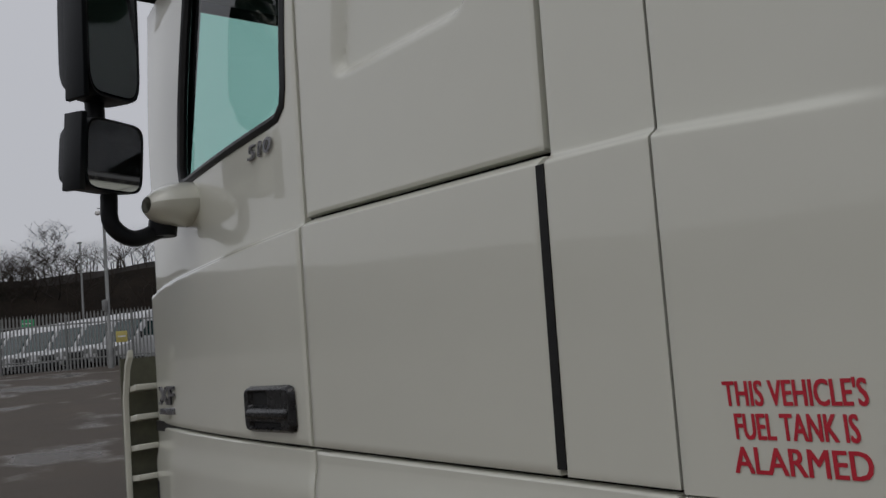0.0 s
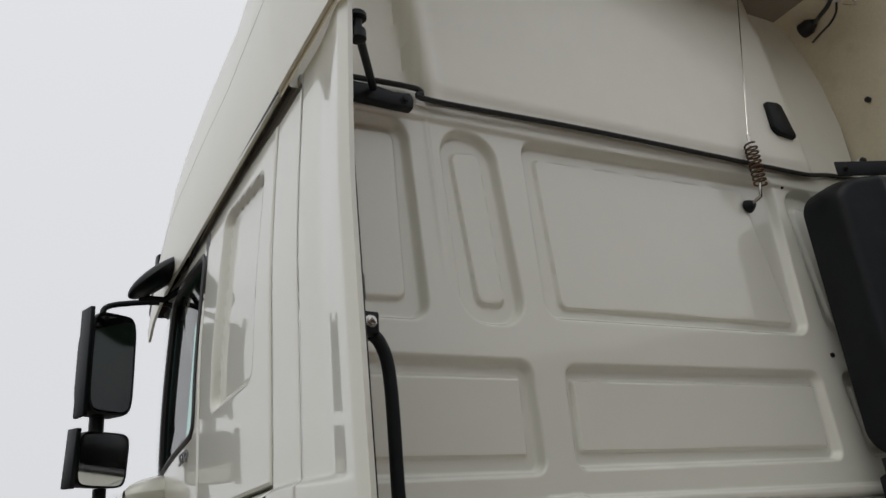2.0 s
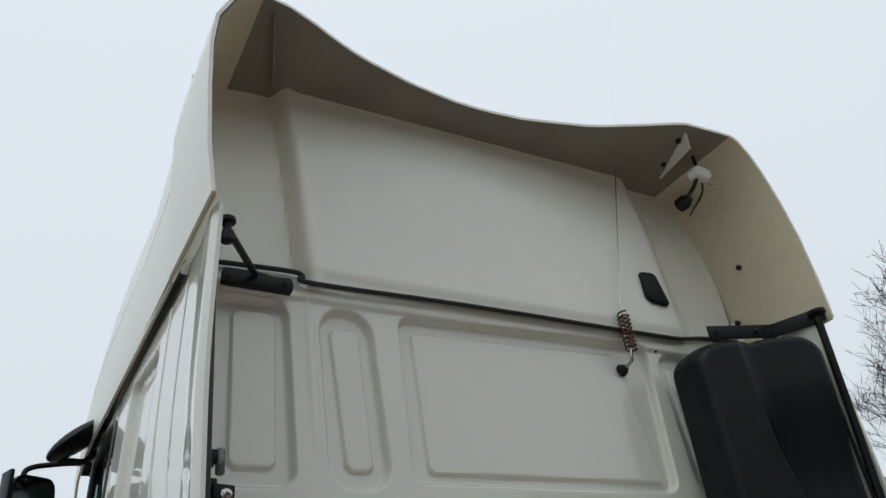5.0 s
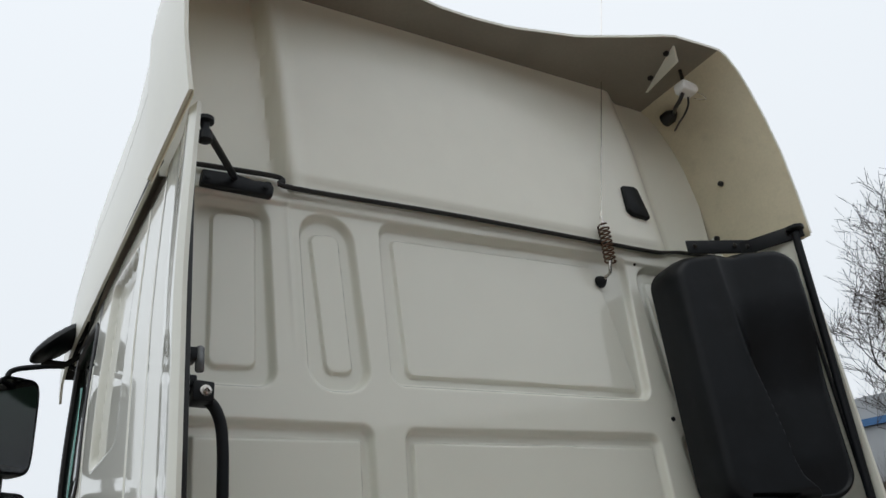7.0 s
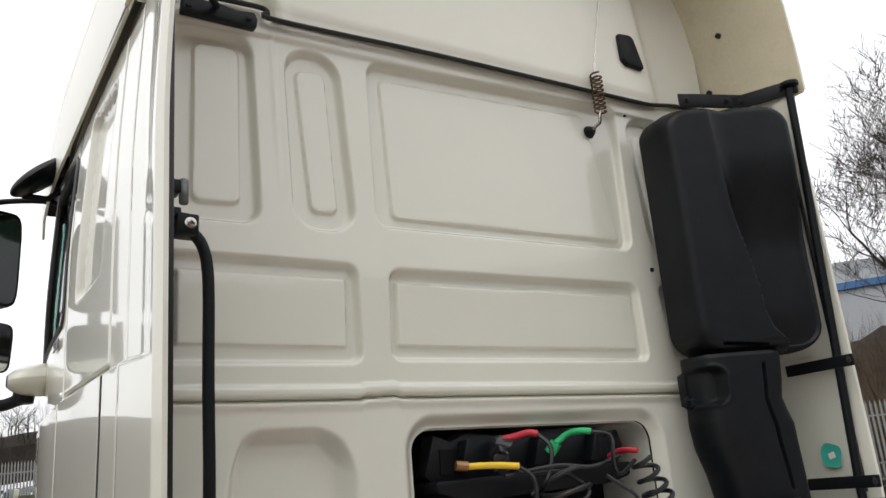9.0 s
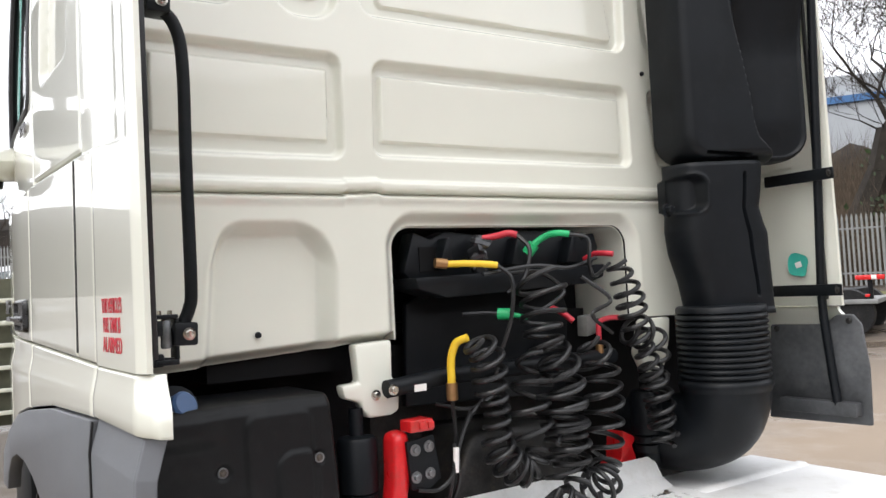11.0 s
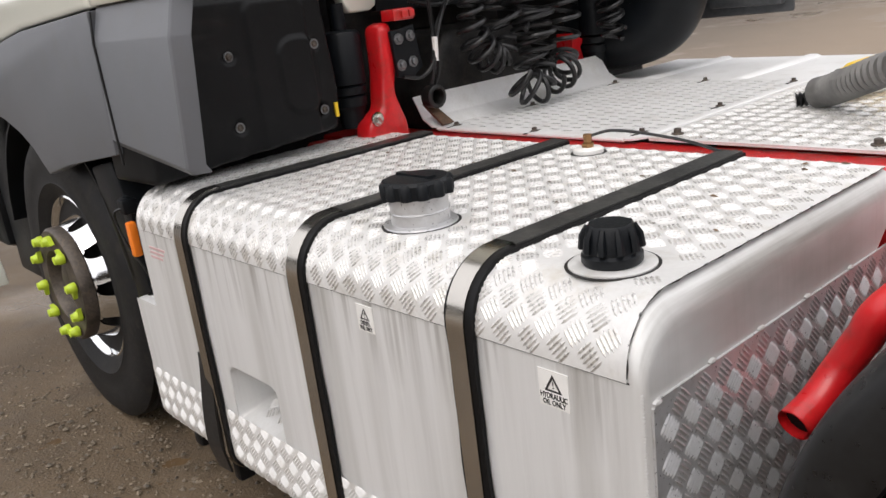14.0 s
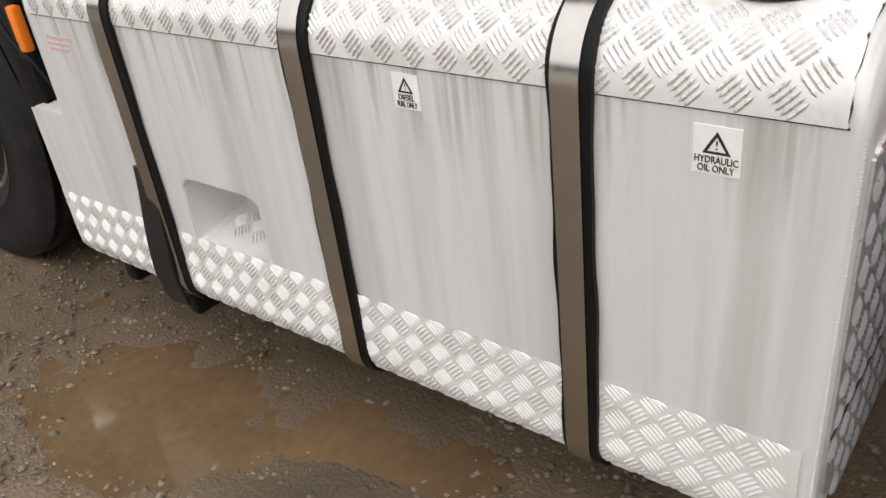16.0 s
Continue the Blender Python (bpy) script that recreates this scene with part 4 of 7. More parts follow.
def caps():
    (ax, ay), (bx, by), (nx, ny) = CAPS
    m = Matrix.Translation((ax, ay, TOP))
    part("filler_neck", Geo().lathe([(0.068, 0.002), (0.066, 0.006), (0.053, 0.008), (0.053, 0.026), (0.055, 0.028), (0.053, 0.030), (0.052, 0.064)], m, 32), CHEQ_END, tank)
    part("filler_gap", Geo().lathe([(0.072, 0.0015), (0.072, 0.0036), (0.0, 0.0036)], m, 36), GREASE, tank)
    g = Geo().lathe([(0.052, 0.054), (0.060, 0.057), (0.061, 0.080), (0.056, 0.086), (0.03, 0.088), (0, 0.088)], m, 32)
    ribs = []
    for k in range(12):
        a = k * math.pi / 6
        ribs.append(Geo().lathe([(0.012, 0.056), (0.0125, 0.078), (0.008, 0.084)], m @ Matrix.Translation((0.055 * math.cos(a), 0.055 * math.sin(a), 0)), 10))
    g.box(ax - 0.045, ax + 0.045, ay - 0.008, ay + 0.008, TOP + 0.086, TOP + 0.092)
    cap = part("diesel_cap", g, BLACK, tank, "black ribbed fuel cap")
    for r in ribs:
        part("grip_rib", r, BLACK, cap)
    m = Matrix.Translation((bx, by, TOP))
    part("filler_ring", Geo().lathe([(0.062, 0.002), (0.062, 0.0055), (0.056, 0.0065), (0.048, 0.006), (0.0, 0.006)], m, 36), CHEQ_TOP, tank)
    part("filler_gap", Geo().lathe([(0.066, 0.0015), (0.067, 0.0035), (0.0, 0.0035)], m, 36), GREASE, tank)
    g = Geo().lathe([(0.040, 0.006), (0.043, 0.010), (0.043, 0.020), (0.038, 0.024), (0.038, 0.027), (0.033, 0.058), (0.029, 0.063), (0, 0.063)], m, 36)
    ribs = []
    for k in range(10):
        a = k * math.pi / 5
        p = np.array([bx, by, TOP])
        d = np.array([math.cos(a), math.sin(a), 0])
        ribs.append(Geo().tube([p + 0.040 * d + (0, 0, 0.027), p + 0.038 * d + (0, 0, 0.046), p + 0.031 * d + (0, 0, 0.060)], [0.0065, 0.006, 0.004], 6))
    cap = part("breather_cap", g, BLACK, tank, "black fluted breather cap")
    for r in ribs:
        part("grip_rib", r, BLACK, cap)
    m = Matrix.Translation((nx, ny, TOP))
    part("sender_gap", Geo().lathe([(0.041, 0.0015), (0.041, 0.0037), (0, 0.0037)], m, 24), GREASE, tank)
    part("sender_plate", Geo().lathe([(0.034, 0.002), (0.034, 0.012), (0.029, 0.016), (0, 0.016)], m, 28), LABEL, tank, "white plastic sender flange")
    part("sender_nut", Geo().lathe([(0.014, 0.008), (0.014, 0.025), (0.009, 0.026), (0.011, 0.045), (0.0, 0.047)], m, 6), BRASS, tank, "rusty brass sender fitting", smooth=20)
    w = spline([(nx, ny, TOP + 0.04), (nx + 0.06, ny + 0.03, TOP + 0.05), (nx + 0.2, ny + 0.06, TOP + 0.03), (nx + 0.30, ny + 0.05, TOP + 0.012)], 8)
    part("sender_wire", Geo().tube(w, 0.0035, 6), RUBBER, tank)


caps()


def build_deck():
    for y0, y1 in ((0.768, 0.94), (1.56, 1.72)):
        part("chassis_rail", Geo().box(-0.6, 6.0, y0, y1, 0.62, 0.905), RED, truck, "red painted chassis rail with rust", bevel=0.008)
    # slotted walkway: sheet with real slots
    nx_, ny_ = 13, 21
    x0, x1, y0, y1, z, t = 0.10, 0.87, 0.90, 1.84, 0.914, 0.005
    g = Geo()
    dx, dy = (x1 - x0 - 0.06) / nx_, (y1 - y0 - 0.08) / ny_
    g.prism([(x0, y0 + 0.02), (x0 + 0.02, y0), (x0 + 0.03, y0), (x0 + 0.03, y1), (x0, y1)], z, z + t)
    g.prism([(x1 - 0.03, y0), (x1 - 0.03, y1), (x1, y1), (x1, y0 + 0.05), (x1 - 0.015, y0 + 0.015)], z, z + t)
    g.box(x0 + 0.03, x1 - 0.03, y0, y0 + 0.04, z, z + t)
    g.box(x0 + 0.03, x1 - 0.03, y1 - 0.04, y1, z, z + t)
    for i in range(nx_):
        for j in range(ny_):
            a, b = x0 + 0.03 + i * dx, y0 + 0.04 + j * dy
            off = 0.30 * dy if i % 2 else 0.0
            hx0, hx1 = a + dx * 0.19, a + dx * 0.81
            hy0, hy1 = b + dy * 0.18 + off, b + dy * 0.55 + off
            o = [(a, b), (a + dx, b), (a + dx, b + dy), (a, b + dy)]
            h = [(hx0, hy0), (hx1, hy0), (hx1, hy1), (hx0, hy1)]
            v = [(p, q, z + t) for p, q in o] + [(p, q, z + t) for p, q in h] + [(p, q, z) for p, q in h]
            g.add(v, [(0, 1, 5, 4), (1, 2, 6, 5), (2, 3, 7, 6), (3, 0, 4, 7), (4, 5, 9, 8), (5, 6, 10, 9), (6, 7, 11, 10), (7, 4, 8, 11)])
    walk_plate = part("walkway_plate", g, DECK, truck, "slotted pale metal walkway plate", smooth=0)
    # black box close below makes the slots read dark, as deep shade would
    part("slot_shade", Geo().box(x0 + 0.04, x1 - 0.04, y0 + 0.05, y1 - 0.05, z - 0.10, z - 0.004), GAPSHADE, walk_plate)
    # turned-up front flange
    up = [(0.115, 0.919), (0.10, 0.917), (0.06, 0.94), (0.02, 1.01), (0.025, 1.013), (0.066, 0.946), (0.105, 0.924)]
    part("kick_flange", Geo().prism(up, 0.90, 1.84, "y"), DECK, walk_plate, bevel=0.002)
    part("rolled_lip", Geo().tube([(x1 - 0.004, y0 + 0.05, z + 0.002), (x1 - 0.004, y1 - 0.02, z + 0.002)], 0.007, 8), DECK, walk_plate)
    part("rolled_lip", Geo().tube([(x0 + 0.03, y0 + 0.003, z + 0.001), (x1 - 0.05, y0 + 0.003, z + 0.001)], 0.006, 8), DECK, walk_plate)
    for p in ((0.16, 0.95), (0.16, 1.3), (0.16, 1.75), (0.5, 0.93), (0.82, 0.98), (0.82, 1.35), (0.82, 1.78), (0.5, 1.8)):
        bolt(walk_plate, (*p, z + t), "z", 0.0075, 0.011, HUBMAT)
        # thin black strip on the plate imitates the dark of an open slot
        part("adjusting_slot_shade", Geo().box(p[0] - 0.004, p[0] + 0.005, p[1] - 0.045, p[1] + 0.02, z + t - 0.001, z + t + 0.0008), GAPSHADE, walk_plate)
    rear = part("rear_deck_plate", Geo().box(0.885, 2.6, 0.915, 1.95, 0.914, 0.921), CHEQ_TOP, truck, "bright chequer deck plate behind the cab")
    tagged(part("tread_pattern", chequer(((0.89, 1.9), (0.92, 1.94), lambda u, v: True), lambda u, v, h: (u, v, 0.921 + h)), LUG_TOP, rear, smooth=0), kind="stuff")
    for p in ((0.93, 0.97), (0.95, 1.86), (1.4, 0.96)):
        bolt(rear, (*p, 0.921), "z", 0.010, 0.015, HUBMAT)
    far = Geo().box(-0.05, 2.2, 1.855, 2.49, 0.895, 0.905)
    far = part("far_deck_plate", far, DECK, truck, "ribbed pale metal plate over the far tank", bevel=0.002)
    for x in (0.15, 0.52, 0.9, 1.3):
        part("rib", Geo().prism([(x, 0.904), (x + 0.02, 0.914), (x + 0.05, 0.914), (x + 0.07, 0.904)], 1.87, 2.48, "y"), DECK, far, bevel=0.002)
    for x in (0.5, 1.12, 1.36):
        g = Geo().box(x, x + 0.055, 0.77, 0.812, 0.90, 0.918).box(x + 0.012, x + 0.04, 0.755, 0.79, 0.912, 0.926)
        part("tank_bracket", g, RUST, truck, "rusty tank bracket", bevel=0.003)


build_deck()


def crumbs():
    """Flakes of dead leaf and mud blown onto the tank top and deck."""
    rnd = random.Random(23)
    def scatter(n, x0, x1, y0, y1, z, sizes):
        g = Geo()
        for _ in range(n):
            x, y, r = rnd.uniform(x0, x1), rnd.uniform(y0, y1), rnd.choice(sizes)
            if any(math.hypot(x - a, y - b) < 0.085 for a, b in CAPS):
                continue
            k = rnd.randint(5, 8)
            a0 = rnd.uniform(0, 6.3)
            ring = [(x + r * rnd.uniform(0.5, 1.2) * math.cos(a0 + 6.283 * i / k), y + r * rnd.uniform(0.35, 0.8) * math.sin(a0 + 6.283 * i / k), z + rnd.uniform(0.0, r * 0.25)) for i in range(k)]
            g.add(ring + [(x, y, z + r * 0.45)], [(i, (i + 1) % k, k) for i in range(k)] + [tuple(range(k))[::-1]])
        return g
    m = mat("dead_leaf_flakes", (0.13, 0.085, 0.05), 0.85, var=0.5, scale=25)
    g = scatter(110, 0.0, X1 - 0.04, 0.25, 0.74, TOP + 0.0042, (0.002, 0.002, 0.003, 0.003, 0.004, 0.006, 0.009))
    tagged(part("leaf_crumbs", g, m, smooth=0), "brown leaf flakes and grit lying on the tank", "debris", kind="stuff")
    g = scatter(40, 0.90, 1.9, 0.93, 1.9, 0.9225, (0.002, 0.003, 0.004, 0.006))
    tagged(part("leaf_crumbs", g, m, smooth=0), "brown flakes and grit lying on the deck", "debris", kind="stuff")


crumbs()


# ---- lettering ----
def text_part(text, x0, x1, z0, z1, y, material, parent, name="lettering", depth=0.0006, shear=0.0, bold=0.0):
    """Writing that faces the near side, fitted to a rectangle."""
    cu = bpy.data.curves.new("writing", "FONT")
    cu.body, cu.extrude, cu.resolution_u, cu.offset = text, 0.01, 3, 0.0
    tmp = new("writing", cu)
    bpy.context.view_layer.update()
    me = bpy.data.meshes.new_from_object(tmp.evaluated_get(bpy.context.evaluated_depsgraph_get()))
    bpy.data.objects.remove(tmp)
    co = np.array([v.co for v in me.vertices])
    lo, hi = co.min(0), co.max(0)
    for v in me.vertices:
        p = (np.array(v.co) - lo) / (hi - lo + 1e-9)
        v.co = (x0 + p[0] * (x1 - x0) + shear * (p[1] - 0.5) * (z1 - z0), y - p[2] * depth, z0 + p[1] * (z1 - z0))
    if bold:
        # heavier strokes: the same outline four times, a hair apart
        bm, src = bmesh.new(), me.copy()
        for k, (a, b) in enumerate(((-1, -0.5), (1, 0.5), (-1, 0.5), (1, -0.5))):
            src.transform(Matrix.Translation((a * bold, -0.00008 * k, b * bold)))
            bm.from_mesh(src)
            src.transform(Matrix.Translation((-a * bold, 0.00008 * k, -b * bold)))
        bm.to_mesh(me)
        bm.free()
    me.materials.clear()
    me.materials.append(material)
    me.name = name
    ob = new(name, me)
    ob.parent = parent
    return ob


for line, x0, x1, z0, z1 in (("THIS VEHICLE'S", 0.070, 0.262, 1.630, 1.664), ("FUEL TANK IS", 0.082, 0.246, 1.586, 1.620), ("ALARMED", 0.074, 0.256, 1.542, 1.576)):
    text_part(line, x0, x1, z0, z1, -0.0008, REDTXT, truck, "red_lettering", bold=0.0008)
text_part("510", -1.292, -1.166, 2.283, 2.321, 0.016, BADGE, door_near, "badge", 0.006, 0.3, bold=0.0012)
text_part("XF", -2.135, -2.005, 1.632, 1.69, 0.047, BADGE, door_near, "badge", 0.006, bold=0.003)
g = Geo()
for k in range(7):
    g.box(-2.137 + k * 0.0185, -2.124 + k * 0.0185, 0.042, 0.066, 1.598, 1.618)
part("badge_strip", g, BADGE, door_near, bevel=0.001)


def door_handle():
    x0, x1, z0, z1 = -1.365, -1.108, 1.565, 1.683
    U, V = np.meshgrid(np.linspace(x0, x1, 60), np.linspace(z0, z1, 40))
    d = -rrect(U, V, x0, x1, z0, z1, 0.024)
    Y = -0.016 * ss(-0.001, 0.008, d)
    well = ss(0.0, 0.006, -rrect(U, V, -1.335, -1.225, 1.628, 1.672, 0.008)) + ss(0.0, 0.006, -rrect(U, V, -1.335, -1.16, 1.574, 1.594, 0.006))
    Y = Y + 0.013 * well - 0.008 * ss(0.0, 0.006, -rrect(U, V, -1.345, -1.125, 1.600, 1.624, 0.008))
    keep = -rrect((U[:-1, :-1] + U[1:, 1:]) / 2, (V[:-1, :-1] + V[1:, 1:]) / 2, x0, x1, z0, z1, 0.024) > 0
    h = part("handle", Geo().grid(np.dstack([U, Y - 0.003, V]), keep), HANDLE, door_near, "worn black moulded pull handle", smooth=40)
    # black plates on the well floors put in the shade of the hollows
    for a, b, c, d in ((-1.330, -1.230, 1.632, 1.668), (-1.330, -1.165, 1.577, 1.591)):
        part("well_shade", Geo().box(a, b, -0.0075, -0.004, c, d), GAPSHADE, h, "black plate standing in for shade in the handle hollow")
    part("lock_barrel", Geo().lathe([(0.009, 0), (0.009, 0.006), (0.004, 0.007)], Matrix.Translation((-1.165, -0.017, 1.612)) @ Matrix.Rotation(radians(90), 4, "X"), 14), STEEL, h)


HANDLE = mat("worn_handle_plastic", (0.010, 0.010, 0.011), 0.3, var=0.4, scale=30, bump=0.0012, bscale=90, dirt=(0.13, 0.13, 0.13), dirt_amt=0.5)
door_handle()


# ---- mirrors ----
def mirror_unit(name, c, size, parent, lean=0.0, label="", nod=0.0):
    """A rounded rear-view mirror housing with its glass facing back and slightly out to the driver."""
    w, h, d = size
    n = 36
    ring = []
    for a in np.linspace(0, 2 * math.pi, n, endpoint=False):
        ca, sa = math.cos(a), math.sin(a)
        ring.append((math.copysign(abs(ca) ** 0.35, ca) * w / 2, math.copysign(abs(sa) ** 0.35, sa) * h / 2))
    rows = []
    for off, k in ((0.0, 0.90), (0.006, 0.985), (-0.02, 1.0), (-0.6 * d, 0.97), (-0.9 * d, 0.80), (-d, 0.45), (-d, 0.0)):
        rows.append([(off, p * k, q * (k if k < 0.9 else 0.5 + k / 2)) for p, q in ring + ring[:1]])
    m = Matrix.Translation(c) @ Matrix.Rotation(lean, 4, "Z") @ Matrix.Rotation(nod, 4, "Y")
    P = np.array([[tuple(m @ Vector(p)) for p in r] for r in rows])
    ob = part(name, Geo().grid(P), BLACK, parent, label, smooth=40)
    k = -1 if lean > 0 else 1
    shell = [(0.01, k * w * 0.50), (0.01, k * w * 0.60), (-0.5 * d, k * w * 0.56), (-0.5 * d, k * w * 0.47)]
    v = [tuple(m @ Vector((p, q, z))) for z in (-h * 0.53, h * 0.53) for p, q in shell]
    part("outer_shell", Geo().add(v, [(3, 2, 1, 0), (4, 5, 6, 7)] + [(i, (i + 1) % 4, (i + 1) % 4 + 4, i + 4) for i in range(4)]), BLACK, ob, bevel=0.004)
    part("mirror_glass", Geo().add([tuple(m @ Vector((0.003, p * 0.91, q * 0.93))) for p, q in ring], [tuple(range(n))]), MIRROR, ob, smooth=0)
    return ob


def mirror_arms(far):
    s = (lambda y: W - y) if far else (lambda y: y)
    k = -1 if far else 1
    mirror_unit("main_mirror", (-1.78, s(-0.168), 2.79), (0.20, 0.43, 0.16), truck, 0.42 * k, "black main rear-view mirror", 0.03)
    mirror_unit("wide_mirror", (-1.76, s(-0.188), 2.392), (0.215, 0.215, 0.15), truck, 0.42 * k, "black wide-angle mirror", 0.11)
    g = Geo().tube(spline([(-1.84, s(-0.185), 2.29), (-1.84, s(-0.18), 2.20), (-1.83, s(-0.12), 2.155), (-1.82, s(-0.03), 2.185)], 8), 0.026, 12)
    part("mirror_arm", g, BLACK, truck, "black bent lower mirror arm")
    g = Geo()
    g.tube(spline([(-1.85, s(-0.21), 2.98), (-1.86, s(-0.20), 3.06), (-1.86, s(-0.09), 3.09), (-1.86, s(0.03), 3.10), (-1.85, s(0.1), 3.08)], 8), 0.013, 10)
    part("mirror_arm", g, BLACK, truck, "thin black upper mirror arm")
    g = Geo()
    g.tube([(-1.85, s(-0.21), 2.48), (-1.85, s(-0.21), 2.62)], 0.03, 10)
    part("mirror_link", g, BLACK, truck)
    g = Geo()
    g.lathe([(0.04, -0.035), (0.045, 0.0), (0.04, 0.03)], Matrix.Translation((-1.82, s(-0.03), 2.195)), 14)
    part("mirror_pivot", g, BLACK, truck)
    c = Geo()
    rows = []
    for f in np.linspace(0, 1, 8):
        a = 0.075 * math.sqrt(max(0, 1 - (f * 0.95) ** 2)) + 0.004
        rows.append([(-1.80 + 0.07 * (1 - f) * 0 + 1.5 * a * math.cos(t) + 0.05 * f, s(0.045 - 0.15 * f), 2.26 + a * 0.9 * math.sin(t) - 0.015 * f) for t in np.linspace(0, 2 * math.pi, 20)])
    part("mirror_base_cover", c.grid(np.array(rows)), WHITE, truck, "cream mirror base cover", smooth=60)
    # kerb mirror above the window: a flat oval bowl on a short arm
    ax = np.array([-0.02, 0.115, 0.095])
    ax_n = ax / np.linalg.norm(ax)
    e1 = np.cross(ax_n, (1, 0, 0))
    e1 /= np.linalg.norm(e1)
    c = np.array([-1.57, -0.03, 3.11])
    rows = []
    for a in np.linspace(0, math.pi, 14):
        ring = []
        for b in np.linspace(0, 2 * math.pi, 18):
            p = c - ax * math.cos(a) * 1.05 + math.sin(a) * (np.array([0.13, 0, 0]) * math.cos(b) + e1 * 0.042 * math.sin(b))
            ring.append((p[0], s(p[1]), p[2]))
        rows.append(ring)
    part("kerb_mirror", Geo().grid(np.array(rows)), BLACK, truck, "black oval kerb mirror", smooth=60)
    part("kerb_arm", Geo().tube([(-1.62, s(-0.1), 3.03), (-1.6, s(0.0), 3.02), (-1.56, s(0.07), 3.07)], 0.014, 8), BLACK, truck)


mirror_arms(False)
mirror_arms(True)


# ---- cab front and inside ----
OLIVE = mat("olive_vent_plastic", (0.12, 0.12, 0.085), 0.6, var=0.2, scale=6)
LINING = mat("pale_cab_lining", (0.5, 0.5, 0.47), 0.8, var=0.05, scale=4)


def cab_front():
    part("front_panel", Geo().prism([(-2.35, 1.25), (-2.29, 1.25), (-2.25, 2.24), (-2.33, 2.24)], 0.13, W - 0.13, "y"), WHITE, truck, bevel=0.015)
    g = Geo()
    for s in (lambda y: y, lambda y: W - y):
        a, b = sorted((s(0.13), s(0.2)))
        g.prism([(-2.33, 2.2), (-2.19, 2.2), (-1.90, 3.10), (-2.02, 3.10)], a, b, "y")
        g.prism([(-2.29, 1.4), (-2.25, 1.4), (-2.25, 2.24), (-2.29, 2.24)], *sorted((s(0.13), s(0.2))), "y")
    g.prism([(-1.98, 3.04), (-1.76, 3.04), (-1.76, 3.14), (-2.21, 3.16)], 0.1, W - 0.1, "y")
    part("windscreen_pillar", g, BLACK, truck, bevel=0.01)
    p = part("windscreen", Geo().add([(-2.28, 0.12, 2.22), (-2.28, W - 0.12, 2.22), (-1.98, W - 0.12, 3.1), (-1.98, 0.12, 3.1)], [(0, 1, 2, 3)]), GLASS, truck, "tinted windscreen", smooth=0)
    p.visible_shadow = False
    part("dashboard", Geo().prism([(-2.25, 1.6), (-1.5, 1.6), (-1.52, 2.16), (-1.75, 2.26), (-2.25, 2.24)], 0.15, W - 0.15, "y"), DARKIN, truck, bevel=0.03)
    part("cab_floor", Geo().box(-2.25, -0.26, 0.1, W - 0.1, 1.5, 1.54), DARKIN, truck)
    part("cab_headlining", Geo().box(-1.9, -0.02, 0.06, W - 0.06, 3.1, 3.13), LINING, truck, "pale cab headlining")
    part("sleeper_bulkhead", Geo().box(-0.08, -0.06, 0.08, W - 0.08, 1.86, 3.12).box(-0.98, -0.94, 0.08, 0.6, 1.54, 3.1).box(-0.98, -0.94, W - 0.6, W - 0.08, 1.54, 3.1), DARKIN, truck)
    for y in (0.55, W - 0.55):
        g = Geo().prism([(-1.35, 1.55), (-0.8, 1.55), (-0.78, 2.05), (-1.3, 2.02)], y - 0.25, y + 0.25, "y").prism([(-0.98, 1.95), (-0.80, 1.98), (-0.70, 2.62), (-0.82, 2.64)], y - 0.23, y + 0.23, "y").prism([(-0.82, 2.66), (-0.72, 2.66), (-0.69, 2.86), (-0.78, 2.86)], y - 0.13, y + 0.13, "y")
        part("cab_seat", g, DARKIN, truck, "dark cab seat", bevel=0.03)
    ring = [(-1.52 + 0.12 * math.sin(a), W - 0.55 + 0.22 * math.cos(a), 2.28 + 0.18 * math.sin(a)) for a in np.linspace(0, 2 * math.pi, 28)]
    part("steering_wheel", Geo().tube(ring, 0.018, 8, cap=False).tube([(-1.52, W - 0.55, 2.28), (-1.7, W - 0.55, 2.1)], 0.04, 8), DARKIN, truck)
    g = Geo()
    for y0, y1 in ((0.02, 0.16), (W - 0.16, W - 0.02)):
        for k in range(6):
            z = 1.15 + k * 0.105
            part("vent_fin", Geo().prism([(-2.385, z), (-2.30, z + 0.01), (-2.30, z + 0.03), (-2.385, z + 0.022)], y0, y1, "y"), WHITE, truck, bevel=0.003)
    for s in (lambda y: y, lambda y: W - y):
        pts = [(-2.30, 1.83), (-2.345, 1.78), (-2.385, 1.66), (-2.395, 1.4), (-2.39, 1.1), (-2.373, 1.1), (-2.378, 1.4), (-2.368, 1.65), (-2.335, 1.76), (-2.30, 1.80)]
        part("corner_vent_frame", Geo().prism(pts, *sorted((s(0.0), s(0.02))), "y"), WHITE, truck, bevel=0.004)
        part("vent_backing", Geo().box(-2.41, -2.40, *sorted((s(0.005), s(0.17))), 1.1, 1.8), OLIVE, truck)
    part("sun_visor", Geo().prism([(-2.62, 3.30), (-2.58, 3.27), (-2.42, 3.40), (-2.38, 3.56), (-2.46, 3.58)], 0.10, W - 0.10, "y"), BLACK, truck, "black plastic sun visor", bevel=0.01)
    part("bumper", Geo().box(-2.40, -1.95, 0.09, W - 0.09, 0.45, 1.10), BLACK, truck, bevel=0.04)
